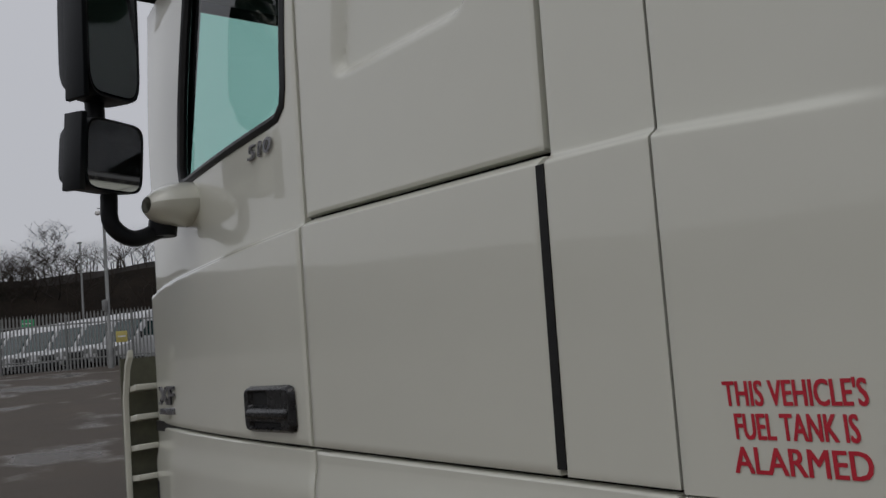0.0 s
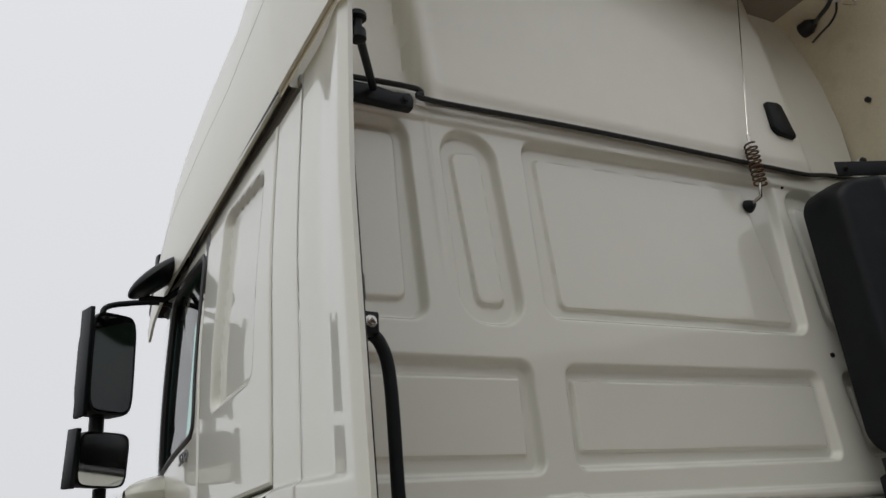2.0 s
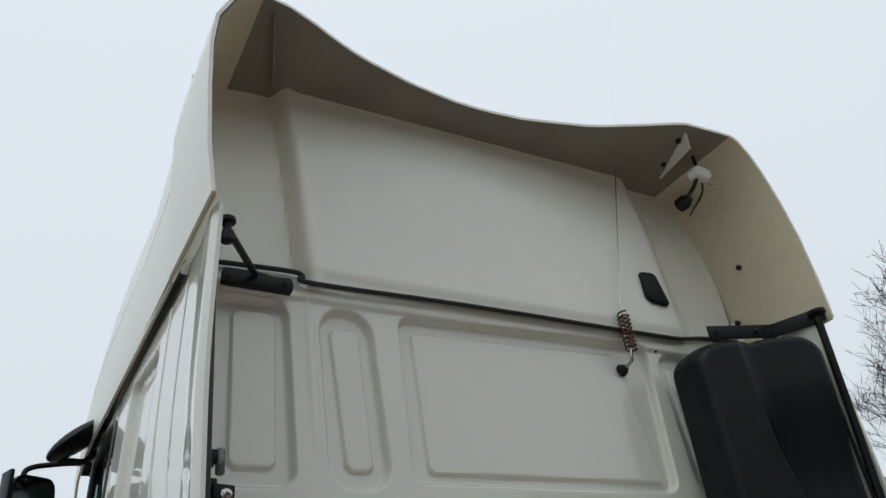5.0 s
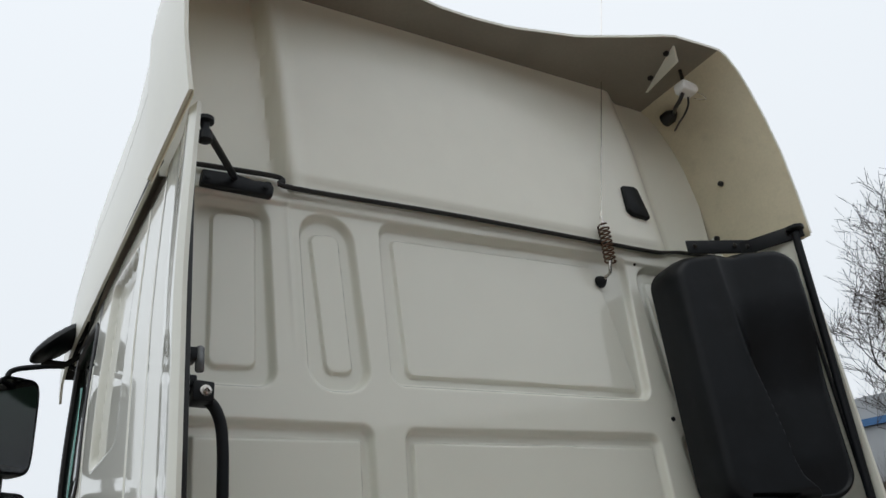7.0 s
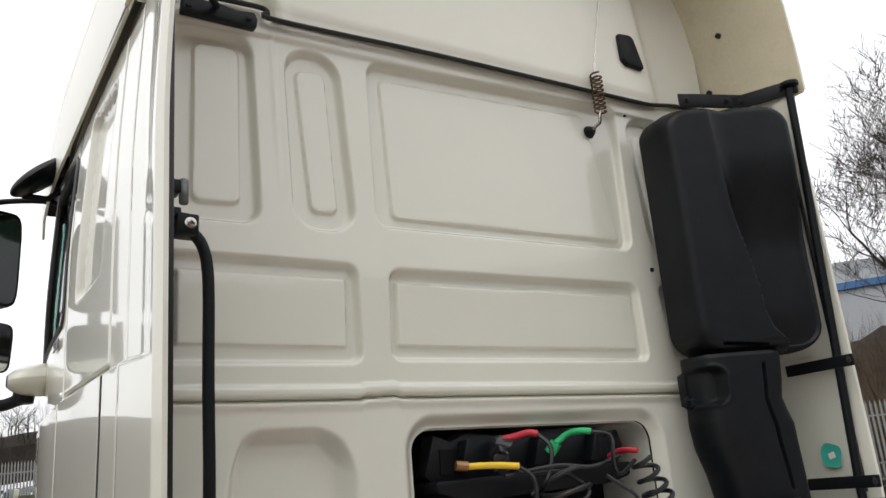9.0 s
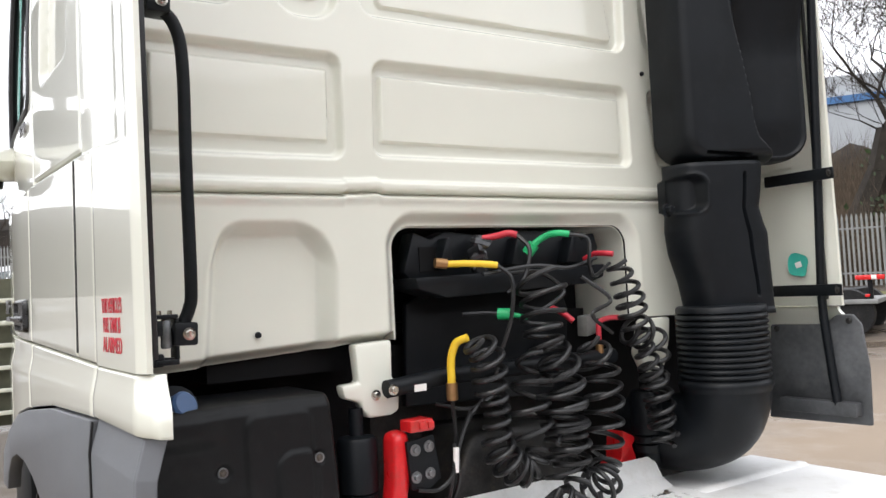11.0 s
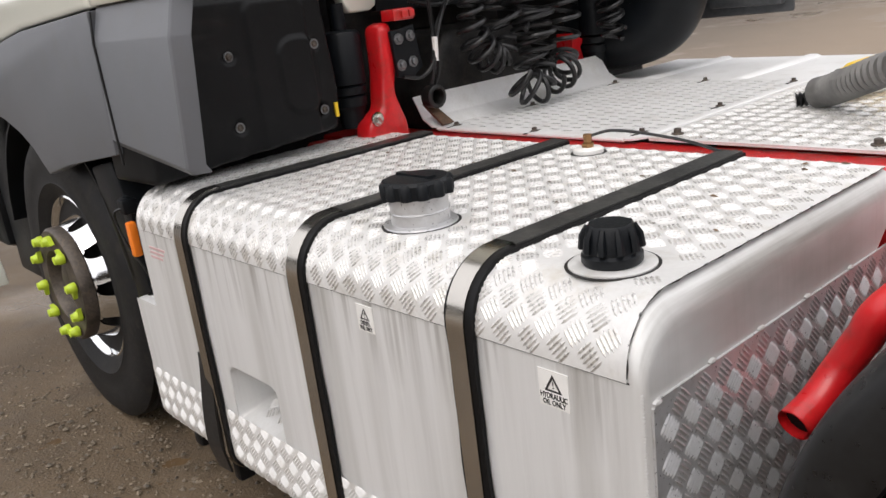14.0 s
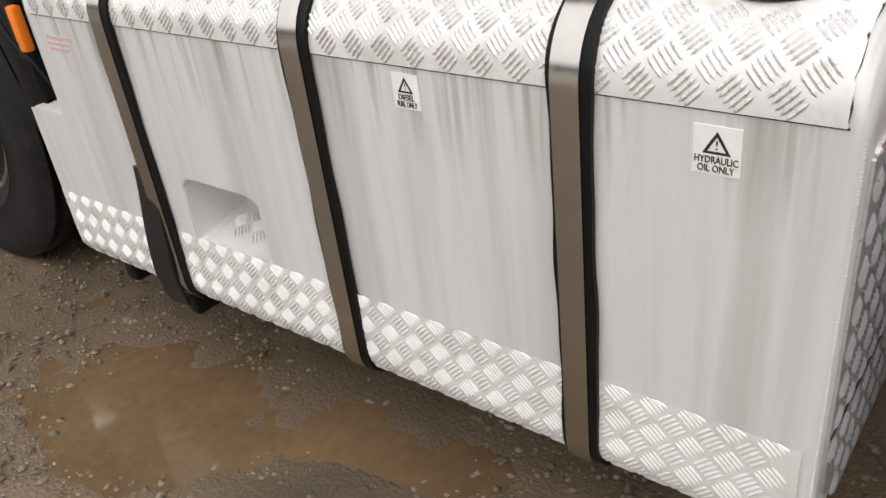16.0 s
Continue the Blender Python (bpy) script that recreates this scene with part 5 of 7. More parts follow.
    for s in (lambda y: y, lambda y: W - y):
        st = part("step_bracket", Geo().prism([(-2.20, 0.62), (-2.12, 0.62), (-2.10, 0.48), (-1.99, 0.36), (-1.97, 0.29), (-2.06, 0.29), (-2.18, 0.40)], *sorted((s(-0.01), s(0.06))), "y"), WHITE, truck, "cream lower step bracket", bevel=0.01)
        for k in range(3):
            # black bars on the face imitate the shade inside open slots
            part("slot", Geo().box(-2.09 + 0.025 * k, -2.075 + 0.025 * k, *sorted((s(-0.0115), s(-0.009))), 0.36, 0.40), BLACK, st)
    part("step_housing", Geo().box(-1.95, -1.55, 0.12, W - 0.12, 0.35, 1.05), BLACK, truck, bevel=0.02)
    part("step_well", Geo().prism([(-2.29, 1.1), (-1.5, 1.1), (-1.42, 1.38), (-2.29, 1.38)], 0.07, W - 0.07, "y"), BLACK, truck, bevel=0.02)


cab_front()


# ---- back of the cab ----
ROLLER = mat("dull_hinge_steel", (0.16, 0.165, 0.17), 0.4, 0.6, var=0.3, scale=20)


def rail_set():
    for far in (False, True):
        s = (lambda y: W - y) if far else (lambda y: y)
        part("edge_strip", Geo().add([(x + d, s(y), z) for x, z in ((0.346, 1.53), (0.328, 3.06)) for d, y in ((0, 0.034), (0.013, 0.034), (0.013, 0.047), (0, 0.047))], [(3, 2, 1, 0), (4, 5, 6, 7)] + [(i, (i + 1) % 4, (i + 1) % 4 + 4, i + 4) for i in range(4)]), RUBBER, truck, "black edge strip behind the deflector", bevel=0.003)
        if far:
            continue
        br = part("deflector_bracket", Geo().prism([(0.135, 3.035), (0.36, 3.03), (0.365, 3.06), (0.355, 3.082), (0.30, 3.077), (0.24, 3.088), (0.14, 3.086)], 0.03, 0.062, "x"), BLACK, truck, "black top bracket of the deflector", bevel=0.006)
        for y in (0.155, 0.335):
            bolt(br, (0.063, y, 3.055), "x", 0.009, 0.007, BLACK)
        part("stay", Geo().tube([(0.07, 0.235, 3.068), (0.365, 0.062, 3.02)], 0.011, 10), BLACK, br)
        part("stay_knob", Geo().lathe([(0.013, -0.06), (0.02, -0.055), (0.02, -0.03), (0.012, -0.025), (0.012, 0.0), (0.024, 0.004), (0.024, 0.016), (0.015, 0.022)], Matrix.Translation((0.365, 0.064, 3.03)), 12), BLACK, br)
    # near grab rail
    pts = spline([(0.15, 0.095, 2.36), (0.15, 0.13, 2.345), (0.152, 0.167, 2.305), (0.152, 0.183, 2.215), (0.15, 0.183, 1.96), (0.15, 0.184, 1.69), (0.147, 0.178, 1.63), (0.145, 0.155, 1.585), (0.145, 0.125, 1.565)], 7)
    rail = part("grab_rail", Geo().tube(pts, 0.0155, 12), BLACK, truck, "black bent grab rail on the cab corner")
    for y, z in ((0.125, 2.35), (0.160, 1.572)):
        part("rail_clamp", Geo().prism([(y - 0.03, z - 0.026), (y + 0.026, z - 0.028), (y + 0.028, z + 0.026), (y - 0.028, z + 0.028)], 0.12, 0.185, "x"), BLACK, rail, bevel=0.006)
        bolt(rail, (0.186, y + 0.004, z), "x", 0.010, 0.010, STEEL)
    for z in (2.44, 1.575):
        part("hinge_arm", Geo().box(0.12, 0.175, 0.06, 0.11, z - 0.005, z + 0.03), BLACK, rail, bevel=0.005)
        part("hinge_arm", Geo().box(0.125, 0.175, 0.06, 0.11, z - 0.075, z - 0.045), BLACK, rail, bevel=0.005)
        part("clamp_roller", Geo().lathe([(0.010, -0.034), (0.0125, -0.03), (0.0125, 0.028), (0.008, 0.034)], Matrix.Translation((0.165, 0.117, z)), 12), ROLLER, rail, "grey hinge barrel")
        if z < 2:
            cheek = part("hinge_housing", Geo().box(0.128, 0.176, 0.088, 0.097, z - 0.062, z + 0.036).box(0.128, 0.176, 0.136, 0.145, z - 0.062, z + 0.036).box(0.128, 0.18, 0.09, 0.143, z + 0.034, z + 0.044).box(0.128, 0.18, 0.09, 0.143, z - 0.072, z - 0.060), BLACK, rail, "black hinge housing round a grey roller", bevel=0.003)
            for y in (0.105, 0.13):
                part("hinge_stud", Geo().tube([(0.155, y, z + 0.04), (0.155, y, z + 0.053)], 0.006, 8), STEEL, cheek)
        part("hinge_pin", Geo().tube([(0.16, 0.11, z - 0.06), (0.16, 0.145, z - 0.063)], 0.006, 8), BLACK, rail)
    # far rail with its flat bars
    pts = [(0.40, 2.435, 3.075), (0.39, 2.432, 2.7), (0.366, 2.43, 2.04), (0.346, 2.43, 1.55), (0.348, 2.43, 1.46), (0.378, 2.43, 1.15)]
    rail = part("deflector_rail", Geo().tube(pts, 0.016, 10), BLACK, truck, "black tube behind the deflector")
    for (xa, ya, za), (xb, yb, zb) in (((0.06, 2.185, 3.135), (0.215, 2.39, 3.095)), ((0.185, 2.355, 3.088), (0.425, 2.455, 3.082))):
        L = math.hypot(xb - xa, yb - ya)
        nx, ny = -(yb - ya) / L * 0.006, (xb - xa) / L * 0.006
        v = [(x + k * nx, y + k * ny, z + h) for h in (-0.03, 0.03) for x, y, z, k in ((xa, ya, za, -1), (xb, yb, zb, -1), (xb, yb, zb, 1), (xa, ya, za, 1))]
        bar = part("flat_bar", Geo().add(v, [(3, 2, 1, 0), (4, 5, 6, 7)] + [(i, (i + 1) % 4, (i + 1) % 4 + 4, i + 4) for i in range(4)]), BLACK, rail, bevel=0.003)
        for f in (0.12, 0.75):
            bolt(bar, (xa + (xb - xa) * f + 0.008, ya + (yb - ya) * f - 0.006, za + (zb - za) * f), "x", 0.008, 0.008, GREASE)
    part("rail_knob", Geo().lathe([(0.02, -0.012), (0.036, -0.006), (0.036, 0.006), (0.02, 0.012)], Matrix.Translation((0.405, 2.435, 3.092)), 14), BLACK, rail)
    for z in (1.985, 1.565):
        part("flat_bar", Geo().prism([(0.15, 2.428), (0.15, 2.416), (0.438, 2.404), (0.438, 2.416)], z - 0.021, z + 0.021), BLACK, rail, bevel=0.003)
        bolt(rail, (0.425, 2.40, z), "x", 0.010, 0.008, GREASE)
    rim = []
    for a in np.linspace(0, 2 * math.pi, 48, endpoint=False):
        r = 0.039 / (abs(math.cos(a + 0.2)) ** 3.4 + abs(math.sin(a + 0.2)) ** 3.4) ** (1 / 3.4) + 0.0012 * math.sin(5 * a)
        rim.append((0.250 + r * math.cos(a), W - 0.046 - 0.004 * max(0.0, math.cos(a - 2.2)), 1.662 + 1.08 * r * math.sin(a)))
    n = len(rim)
    skin = [(x * 0.75 + 0.250 * 0.25, W - 0.043, z * 0.75 + 1.662 * 0.25) for x, y, z in rim]
    tag = part("teal_sticker", Geo().add(rim + skin, [(k, (k + 1) % n, n + (k + 1) % n, n + k) for k in range(n)] + [tuple(range(n, 2 * n))]), TEAL, truck, "teal inspection sticker with a pale label, edges curling", thick=0.0015)
    part("sticker_label", Geo().prism([(0.238, 1.668), (0.262, 1.676), (0.268, 1.655), (0.244, 1.648)], W - 0.0475, W - 0.0455, "y"), LABEL, tag)


rail_set()


def antenna():
    b = Geo().lathe([(0.0, 0.03), (0.012, 0.028), (0.022, 0.012), (0.026, 0.0)], Matrix.Translation((-0.012, 1.722, 2.944)) @ Matrix.Rotation(radians(90), 4, "Y"), 16)
    base = part("aerial_base", b, BLACK, truck, "black aerial mount with a spring and whip")
    part("aerial_joint", Geo().tube([(0.01, 1.722, 2.946), (0.045, 1.73, 2.96), (0.055, 1.735, 3.012)], 0.007, 8), STEEL, base)
    coil = [(0.055 + 0.021 * math.cos(a), 1.735 + 0.021 * math.sin(a), 3.0 + 0.165 * a / (18 * math.pi)) for a in np.linspace(0, 18 * math.pi, 18 * 14)]
    part("aerial_spring", Geo().tube(coil, 0.0038, 6), RUST, base, "rusty aerial spring")
    part("aerial_whip", Geo().tube([(0.055, 1.735, 3.155), (0.055, 1.735, 3.205), (0.055, 1.736, 3.2055), (0.055, 2.19, 5.07)], [0.006, 0.006, 0.0022, 0.0018], 6), STEEL, base)
    part("marker_lamp", Geo().prism([(1.905, 3.392), (1.968, 3.398), (1.988, 3.388), (2.026, 3.262), (2.02, 3.248), (1.932, 3.255), (1.908, 3.275)], 0.02, 0.05, "x"), BLACK, truck, "black blanking cover on the roof back", bevel=0.01, seg=3)
    for y, z in ((1.915, 3.045), (1.935, 2.40), (0.42, 1.545)):
        part("grommet", Geo().lathe([(0.014, 0), (0.012, 0.01), (0, 0.012)], Matrix.Translation((0.0 if z > 2 else -0.045, y, z)) @ Matrix.Rotation(radians(90), 4, "Y") @ Matrix.Scale(0.65, 4), 12), BLACK, truck)
    for x, y, z in ((0.12, 2.455, 3.48), (0.10, 2.42, 3.77), (0.02, 2.455, 3.25)):
        part("collar_bolt", Geo().lathe([(0.012, -0.01), (0.012, 0.004), (0.006, 0.008)], Matrix.Translation((x, y - 0.014, z - 0.012)) @ Matrix.Rotation(radians(90), 4, "X"), 10), GREASE, truck)
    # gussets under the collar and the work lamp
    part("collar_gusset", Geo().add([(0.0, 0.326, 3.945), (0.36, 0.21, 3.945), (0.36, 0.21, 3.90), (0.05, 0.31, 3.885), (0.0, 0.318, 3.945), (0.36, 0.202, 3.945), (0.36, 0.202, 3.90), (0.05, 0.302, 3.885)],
               [(0, 1, 2, 3), (7, 6, 5, 4), (0, 4, 5, 1), (1, 5, 6, 2), (2, 6, 7, 3), (3, 7, 4, 0)]), UNDER, truck, "web under the collar in the same shade-darkened tone", smooth=0)
    edge = [(0.05, 2.17, 3.934), (0.345, 2.083, 3.884), (0.385, 2.035, 3.94), (0.2, 2.11, 3.94)]
    plate = part("collar_gusset", Geo().add(edge + [(x, y + 0.012, z) for x, y, z in edge], [(0, 1, 2, 3), (7, 6, 5, 4)] + [(k, k + 4, (k + 1) % 4 + 4, (k + 1) % 4) for k in range(4)]), GRP, truck, "cream wedge-shaped gusset under the collar", smooth=0)
    for x, y in ((0.33, 2.05), (0.17, 2.105)):
        part("gusset_bolt", Geo().lathe([(0.013, -0.004), (0.013, 0.008), (0.008, 0.012)], Matrix.Translation((x, y, 3.925)) @ Matrix.Rotation(radians(90), 4, "X"), 10), GREASE, plate)
    lamp = part("work_lamp", Geo().prism([(2.145, 3.79), (2.22, 3.783), (2.245, 3.81), (2.235, 3.84), (2.16, 3.85), (2.142, 3.828)], 0.24, 0.30, "x"), LABEL, truck, "pale work lamp under the collar", bevel=0.012, seg=3)
    part("lamp_stem", Geo().tube([(0.27, 2.19, 3.84), (0.26, 2.20, 3.94)], 0.008, 8), GREASE, lamp)
    part("lamp_cable", Geo().tube(spline([(0.27, 2.165, 3.79), (0.24, 2.165, 3.765), (0.18, 2.20, 3.775), (0.09, 2.30, 3.835)], 6), 0.009, 8), RUBBER, lamp)
    part("lamp_cable", Geo().tube(spline([(0.26, 2.205, 3.785), (0.24, 2.215, 3.755), (0.2, 2.225, 3.735), (0.12, 2.28, 3.76), (0.02, 2.36, 3.80)], 6), 0.005, 6), RUBBER, lamp)
    part("lamp_wire_guard", Geo().tube(spline([(0.27, 2.22, 3.83), (0.29, 2.27, 3.79), (0.29, 2.275, 3.77), (0.27, 2.225, 3.775)], 6), 0.002, 5), STEEL, lamp)
    part("lamp_grommet", Geo().lathe([(0.034, -0.03), (0.034, 0.006), (0.022, 0.026), (0.012, 0.04), (0, 0.04)], Matrix.Translation((0.055, 2.305, 3.84)) @ Matrix.Rotation(radians(90), 4, "Y"), 16), RUBBER, lamp)


antenna()


def snorkel():
    """Black air intake: angled shell with a raised duct, lower duct, bellows and elbow."""
    back = lambda y: 0.10 + 0.54 * (y - 1.90)
    nx, ny = 0.88, -0.475
    y0, y1, z0, z1 = 1.905, 2.372, 2.032, 2.99
    U, V = np.meshgrid(np.linspace(y0, y1, 110), np.r_[np.linspace(z0, 2.095, 50), np.linspace(2.10, z1, 130)])
    out = lambda u, v: rrect(u, v, y0, y1, z0, z1, 0.10)
    e = 1e-4
    for _ in range(4):
        d = np.maximum(out(U, V), 0)
        gu, gv = (out(U + e, V) - out(U - e, V)) / (2 * e), (out(U, V + e) - out(U, V - e)) / (2 * e)
        U, V = U - d * gu, V - d * gv
    d = -out(U, V)
    ridge = np.interp(V, [2.02, 2.065, 2.12, 2.17, 2.27, 2.44, 2.51, 2.95], [2.24, 2.20, 2.162, 2.15, 2.142, 2.118, 2.11, 2.085])
    soft = 0.013 + 0.03 * ss(2.40, 2.75, V)
    duct = 1 - ss(ridge - soft, ridge + soft, U)
    duct = duct + (1 - duct) * 0.8 * ss(2.40, 2.80, V)
    edge = np.sqrt(1 - (1 - np.clip(d / 0.045, 0, 1)) ** 2)
    rim = 0.012 * ss(0.0, 0.006, d) * (1 - ss(0.016, 0.024, d))
    D = 0.03 * np.clip(d / 0.02, 0, 1) ** 0.5 + 0.095 * duct * edge + rim * (1 - duct)
    D = D + 0.018 * (1 - duct) * np.exp(-((U - 2.25) / 0.07) ** 2) * ss(2.05, 2.2, V)
    D = D + 0.010 * np.exp(-((U - ridge + 0.03) / 0.018) ** 2) * ss(2.45, 2.7, V) * edge
    slot = ss(0.0065, 0.004, np.abs(V - 2.062 + 0.10 * (U - 2.05))) * ss(1.985, 1.99, U) * (1 - ss(2.125, 2.13, U))
    D = D - 0.03 * slot - 0.05 * np.exp(-(((U - 2.135) / 0.022) ** 2 + ((V - 2.985) / 0.02) ** 2))
    D = D - 0.006 * np.exp(-(((U - 2.135) / 0.006) ** 2 + ((V - 2.50) / 0.02) ** 2))
    D = np.where(d < 1e-4, -0.05, D)
    part("intake_cover", Geo().grid(np.dstack([back(U) + nx * D, U + 0.35 * ny * D, V])), BLACK, truck, "black moulded air intake shell with a raised duct", smooth=50)
    # lower duct: rounded sections along its height
    zs = np.linspace(1.50, 2.035, 110)
    left = np.interp(zs, [1.50, 1.54, 1.62, 1.72, 1.80, 1.86, 2.04], [1.952, 1.945, 1.933, 1.907, 1.900, 1.904, 1.905])
    right = np.interp(zs, [1.50, 1.78, 1.82, 1.87, 1.93, 2.04], [2.196, 2.192, 2.180, 2.168, 2.178, 2.188])
    a = np.unique(np.r_[np.linspace(0, math.pi, 300), np.linspace(math.pi, 2 * math.pi, 40)])
    rows = []
    for z, l, r in zip(zs, left, right):
        c, s = np.cos(a), np.sin(a)
        u = (l + r) / 2 + (r - l) / 2 * np.sign(c) * np.abs(c) ** 0.62
        w = np.abs((u - (l + r) / 2) / ((r - l) / 2))
        h = np.where(s > 0, 0.125, -0.05) * (1 - np.clip(w, 0, 1) ** 6) ** 0.5
        front = s > 0.02
        cup = rrect(u, np.full_like(u, z), 1.86, 1.972, 1.862, 1.99, 0.035)
        h = h - 0.05 * front * ss(0.003, -0.012, cup) + 0.004 * front * np.exp(-((cup - 0.006) / 0.005) ** 2)
        h = h - 0.02 * front * ss(0.042, 0.024, np.abs((u - (l + r) / 2) / ((r - l) / 2) - 0.37)) * float(ss(1.56, 1.57, z) * (1 - ss(1.985, 1.995, z)))
        h = h - 0.010 * front * float(ss(2.024, 2.034, z)) + 0.006 * front * float(ss(1.525, 1.51, z))
        rows.append(np.stack([back(u) + nx * h, u + 0.35 * ny * h, np.full_like(u, z)], 1))
    low = part("intake_duct", Geo().grid(np.array(rows)), BLACK, truck, "black lower intake duct with a moulded grip", smooth=45)
    bolt(low, (0.135, 1.868, 1.875), "x", 0.016, 0.03, BLACK)
    cx, cy = 0.222, 2.014
    prof = [(0.145, 1.535), (0.152, 1.53), (0.154, 1.512), (0.147, 1.508)]
    for k in range(11):
        z = 1.502 - k * 0.0201
        prof += [(0.153, z), (0.157, z - 0.005), (0.157, z - 0.009), (0.153, z - 0.013), (0.147, z - 0.0165)]
    prof += [(0.154, 1.278), (0.160, 1.27), (0.160, 1.258), (0.155, 1.25), (0.152, 1.24)]
    part("intake_bellows", Geo().lathe(prof, Matrix.Translation((cx, cy, 0)), 44), BLACK, truck, "ribbed black rubber bellows", smooth=50)
    path = spline([(cx, cy, 1.27), (cx - 0.005, cy, 1.20), (0.17, 2.01, 1.125), (0.05, 1.985, 1.08), (-0.15, 1.95, 1.07)], 6)
    part("intake_elbow", Geo().tube(path, np.linspace(0.152, 0.135, len(path)), 28), BLACK, truck, "black intake elbow")


snorkel()


# ---- coils, cables and connectors ----
def coil_path(pts, r, turns, seed=0, wob=0.25):
    """A sagging helix round a path."""
    C = np.array(spline(pts, 40))
    T = np.gradient(C, axis=0)
    T /= np.linalg.norm(T, axis=1)[:, None]
    seg = np.r_[0, np.cumsum(np.linalg.norm(np.diff(C, axis=0), axis=1))]
    n = int(turns * 20)
    sv = np.linspace(0, seg[-1], n)
    P = np.array([np.interp(sv, seg, C[:, k]) for k in range(3)]).T
    D = np.array([np.interp(sv, seg, T[:, k]) for k in range(3)]).T
    out = []
    ref = np.array([1.0, 0.15, 0.1])
    rnd = random.Random(seed)
    ph = [rnd.uniform(0, 6) for _ in range(4)]
    for i in range(n):
        a = 2 * math.pi * i / 20
        N = ref - D[i] * ref.dot(D[i])
        N /= np.linalg.norm(N)
        B = np.cross(D[i], N)
        k = r * (1 + wob * math.sin(a * 0.13 + ph[0]) * 0.6)
        sag = wob * r * 0.5
        out.append(P[i] + k * (math.cos(a) * N + math.sin(a) * B) + np.array([0, sag * math.sin(a * 0.21 + ph[1]), sag * math.sin(a * 0.17 + ph[2])]))
    return out


GREY_HOSE = mat("grey_corrugated", (0.15, 0.147, 0.14), 0.5, var=0.25, scale=15)


def service_cables():
    dark = part("engine_block", Geo().box(-1.2, -0.26, 0.86, 1.63, 0.55, 1.48), GREASE, truck, "dark oily gearbox and engine", bevel=0.05)
    # near-black sheet and block stand in for shade behind and below the wall
    part("opening_shade_sheet", Geo().box(-0.33, -0.31, 0.1, W - 0.1, 0.6, 1.9), DARKIN, truck)
    part("underfloor_shade", Geo().box(-0.24, -0.12, 0.3, 0.82, 1.42, 1.50), DARKIN, truck)
    part("gearbox", Geo().prism([(1.0, 0.66), (1.5, 0.66), (1.55, 1.0), (1.42, 1.2), (1.08, 1.2), (0.95, 1.0)], -0.3, 0.02, "x"), GREASE, dark, bevel=0.03)
    part("heat_shield", Geo().prism([(0.93, 1.28), (0.95, 1.60), (1.0, 1.63), (1.6, 1.63), (1.63, 1.55), (1.6, 1.25)], -0.17, -0.14, "x"), BLACK, truck, "black shield behind the cables", bevel=0.008)
    # connector carrier
    g = Geo().prism([(0.90, 1.70), (0.94, 1.822), (1.0, 1.80), (1.06, 1.825), (1.28, 1.80), (1.34, 1.825), (1.60, 1.825), (1.64, 1.79), (1.70, 1.815), (1.72, 1.76), (1.68, 1.69), (1.62, 1.66), (0.95, 1.64)], -0.13, -0.06, "x")
    g.prism([(0.89, 1.68), (1.67, 1.70), (1.66, 1.655), (1.58, 1.635), (1.0, 1.615), (0.9, 1.645)], -0.12, 0.02, "x")
    car = part("connector_carrier", g, BLACK, truck, "black moulded carrier for cable connectors", bevel=0.006)
    for y in (1.0, 1.28, 1.52):
        part("carrier_fin", Geo().prism([(y, 1.71), (y + 0.03, 1.80), (y + 0.045, 1.80), (y + 0.05, 1.71)], -0.07, -0.01, "x"), BLACK, car, bevel=0.004)
    # near-black block on the face imitates the shade of a recess
    part("recess_shade", Geo().box(-0.062, -0.055, 0.955, 1.03, 1.70, 1.775), DARKIN, car)
    def con(name, pts, r, m, tail=None):
        part(name, Geo().tube(spline(pts, 5), r, 10), m, car)
    con("brass_coupling", [(0.03, 0.955, 1.722), (0.04, 0.99, 1.717)], 0.016, BRASS)
    con("yellow_sheath", [(0.04, 0.99, 1.717), (0.07, 1.03, 1.716), (0.10, 1.08, 1.712), (0.12, 1.12, 1.706)], 0.0105, YELLOW)
    con("red_plug", [(0.0, 1.16, 1.795), (0.03, 1.19, 1.80), (0.06, 1.215, 1.807), (0.08, 1.235, 1.80)], 0.011, REDPL)
    foil = [(0.0 + 0.02 * math.cos(a * 3), 1.13 + 0.012 * math.sin(a * 5) + 0.004 * a, 1.70 + 0.018 * a) for a in np.linspace(0, 5.5, 26)]
    part("foil_wrap", Geo().tube(foil, [0.018 + 0.006 * math.sin(k * 2.7) for k in range(26)], 9), flat("crumpled_film", (0.05, 0.052, 0.056), 0.12, 0.4), car, "crumpled shiny film round a plug", smooth=20)
    con("green_plug", [(-0.02, 1.355, 1.745), (0.0, 1.37, 1.775)], 0.02, GREEN)
    con("green_sheath", [(0.0, 1.37, 1.775), (0.03, 1.40, 1.80), (0.07, 1.42, 1.805), (0.09, 1.445, 1.80)], 0.011, GREEN)
    con("red_sheath", [(-0.03, 1.62, 1.72), (0.02, 1.62, 1.735), (0.07, 1.615, 1.735), (0.10, 1.63, 1.73)], 0.010, REDPL)
    con("green_plug", [(0.02, 1.19, 1.555), (0.05, 1.215, 1.553)], 0.019, GREEN)
    con("green_sheath", [(0.05, 1.215, 1.553), (0.09, 1.25, 1.54)], 0.008, GREEN)
    con("red_sheath", [(0.0, 1.42, 1.565), (0.05, 1.43, 1.545), (0.08, 1.45, 1.515)], 0.010, REDPL)
    con("red_sheath", [(0.06, 1.58, 1.44), (0.06, 1.585, 1.50), (0.08, 1.61, 1.515), (0.1, 1.64, 1.515)], 0.009, REDPL)
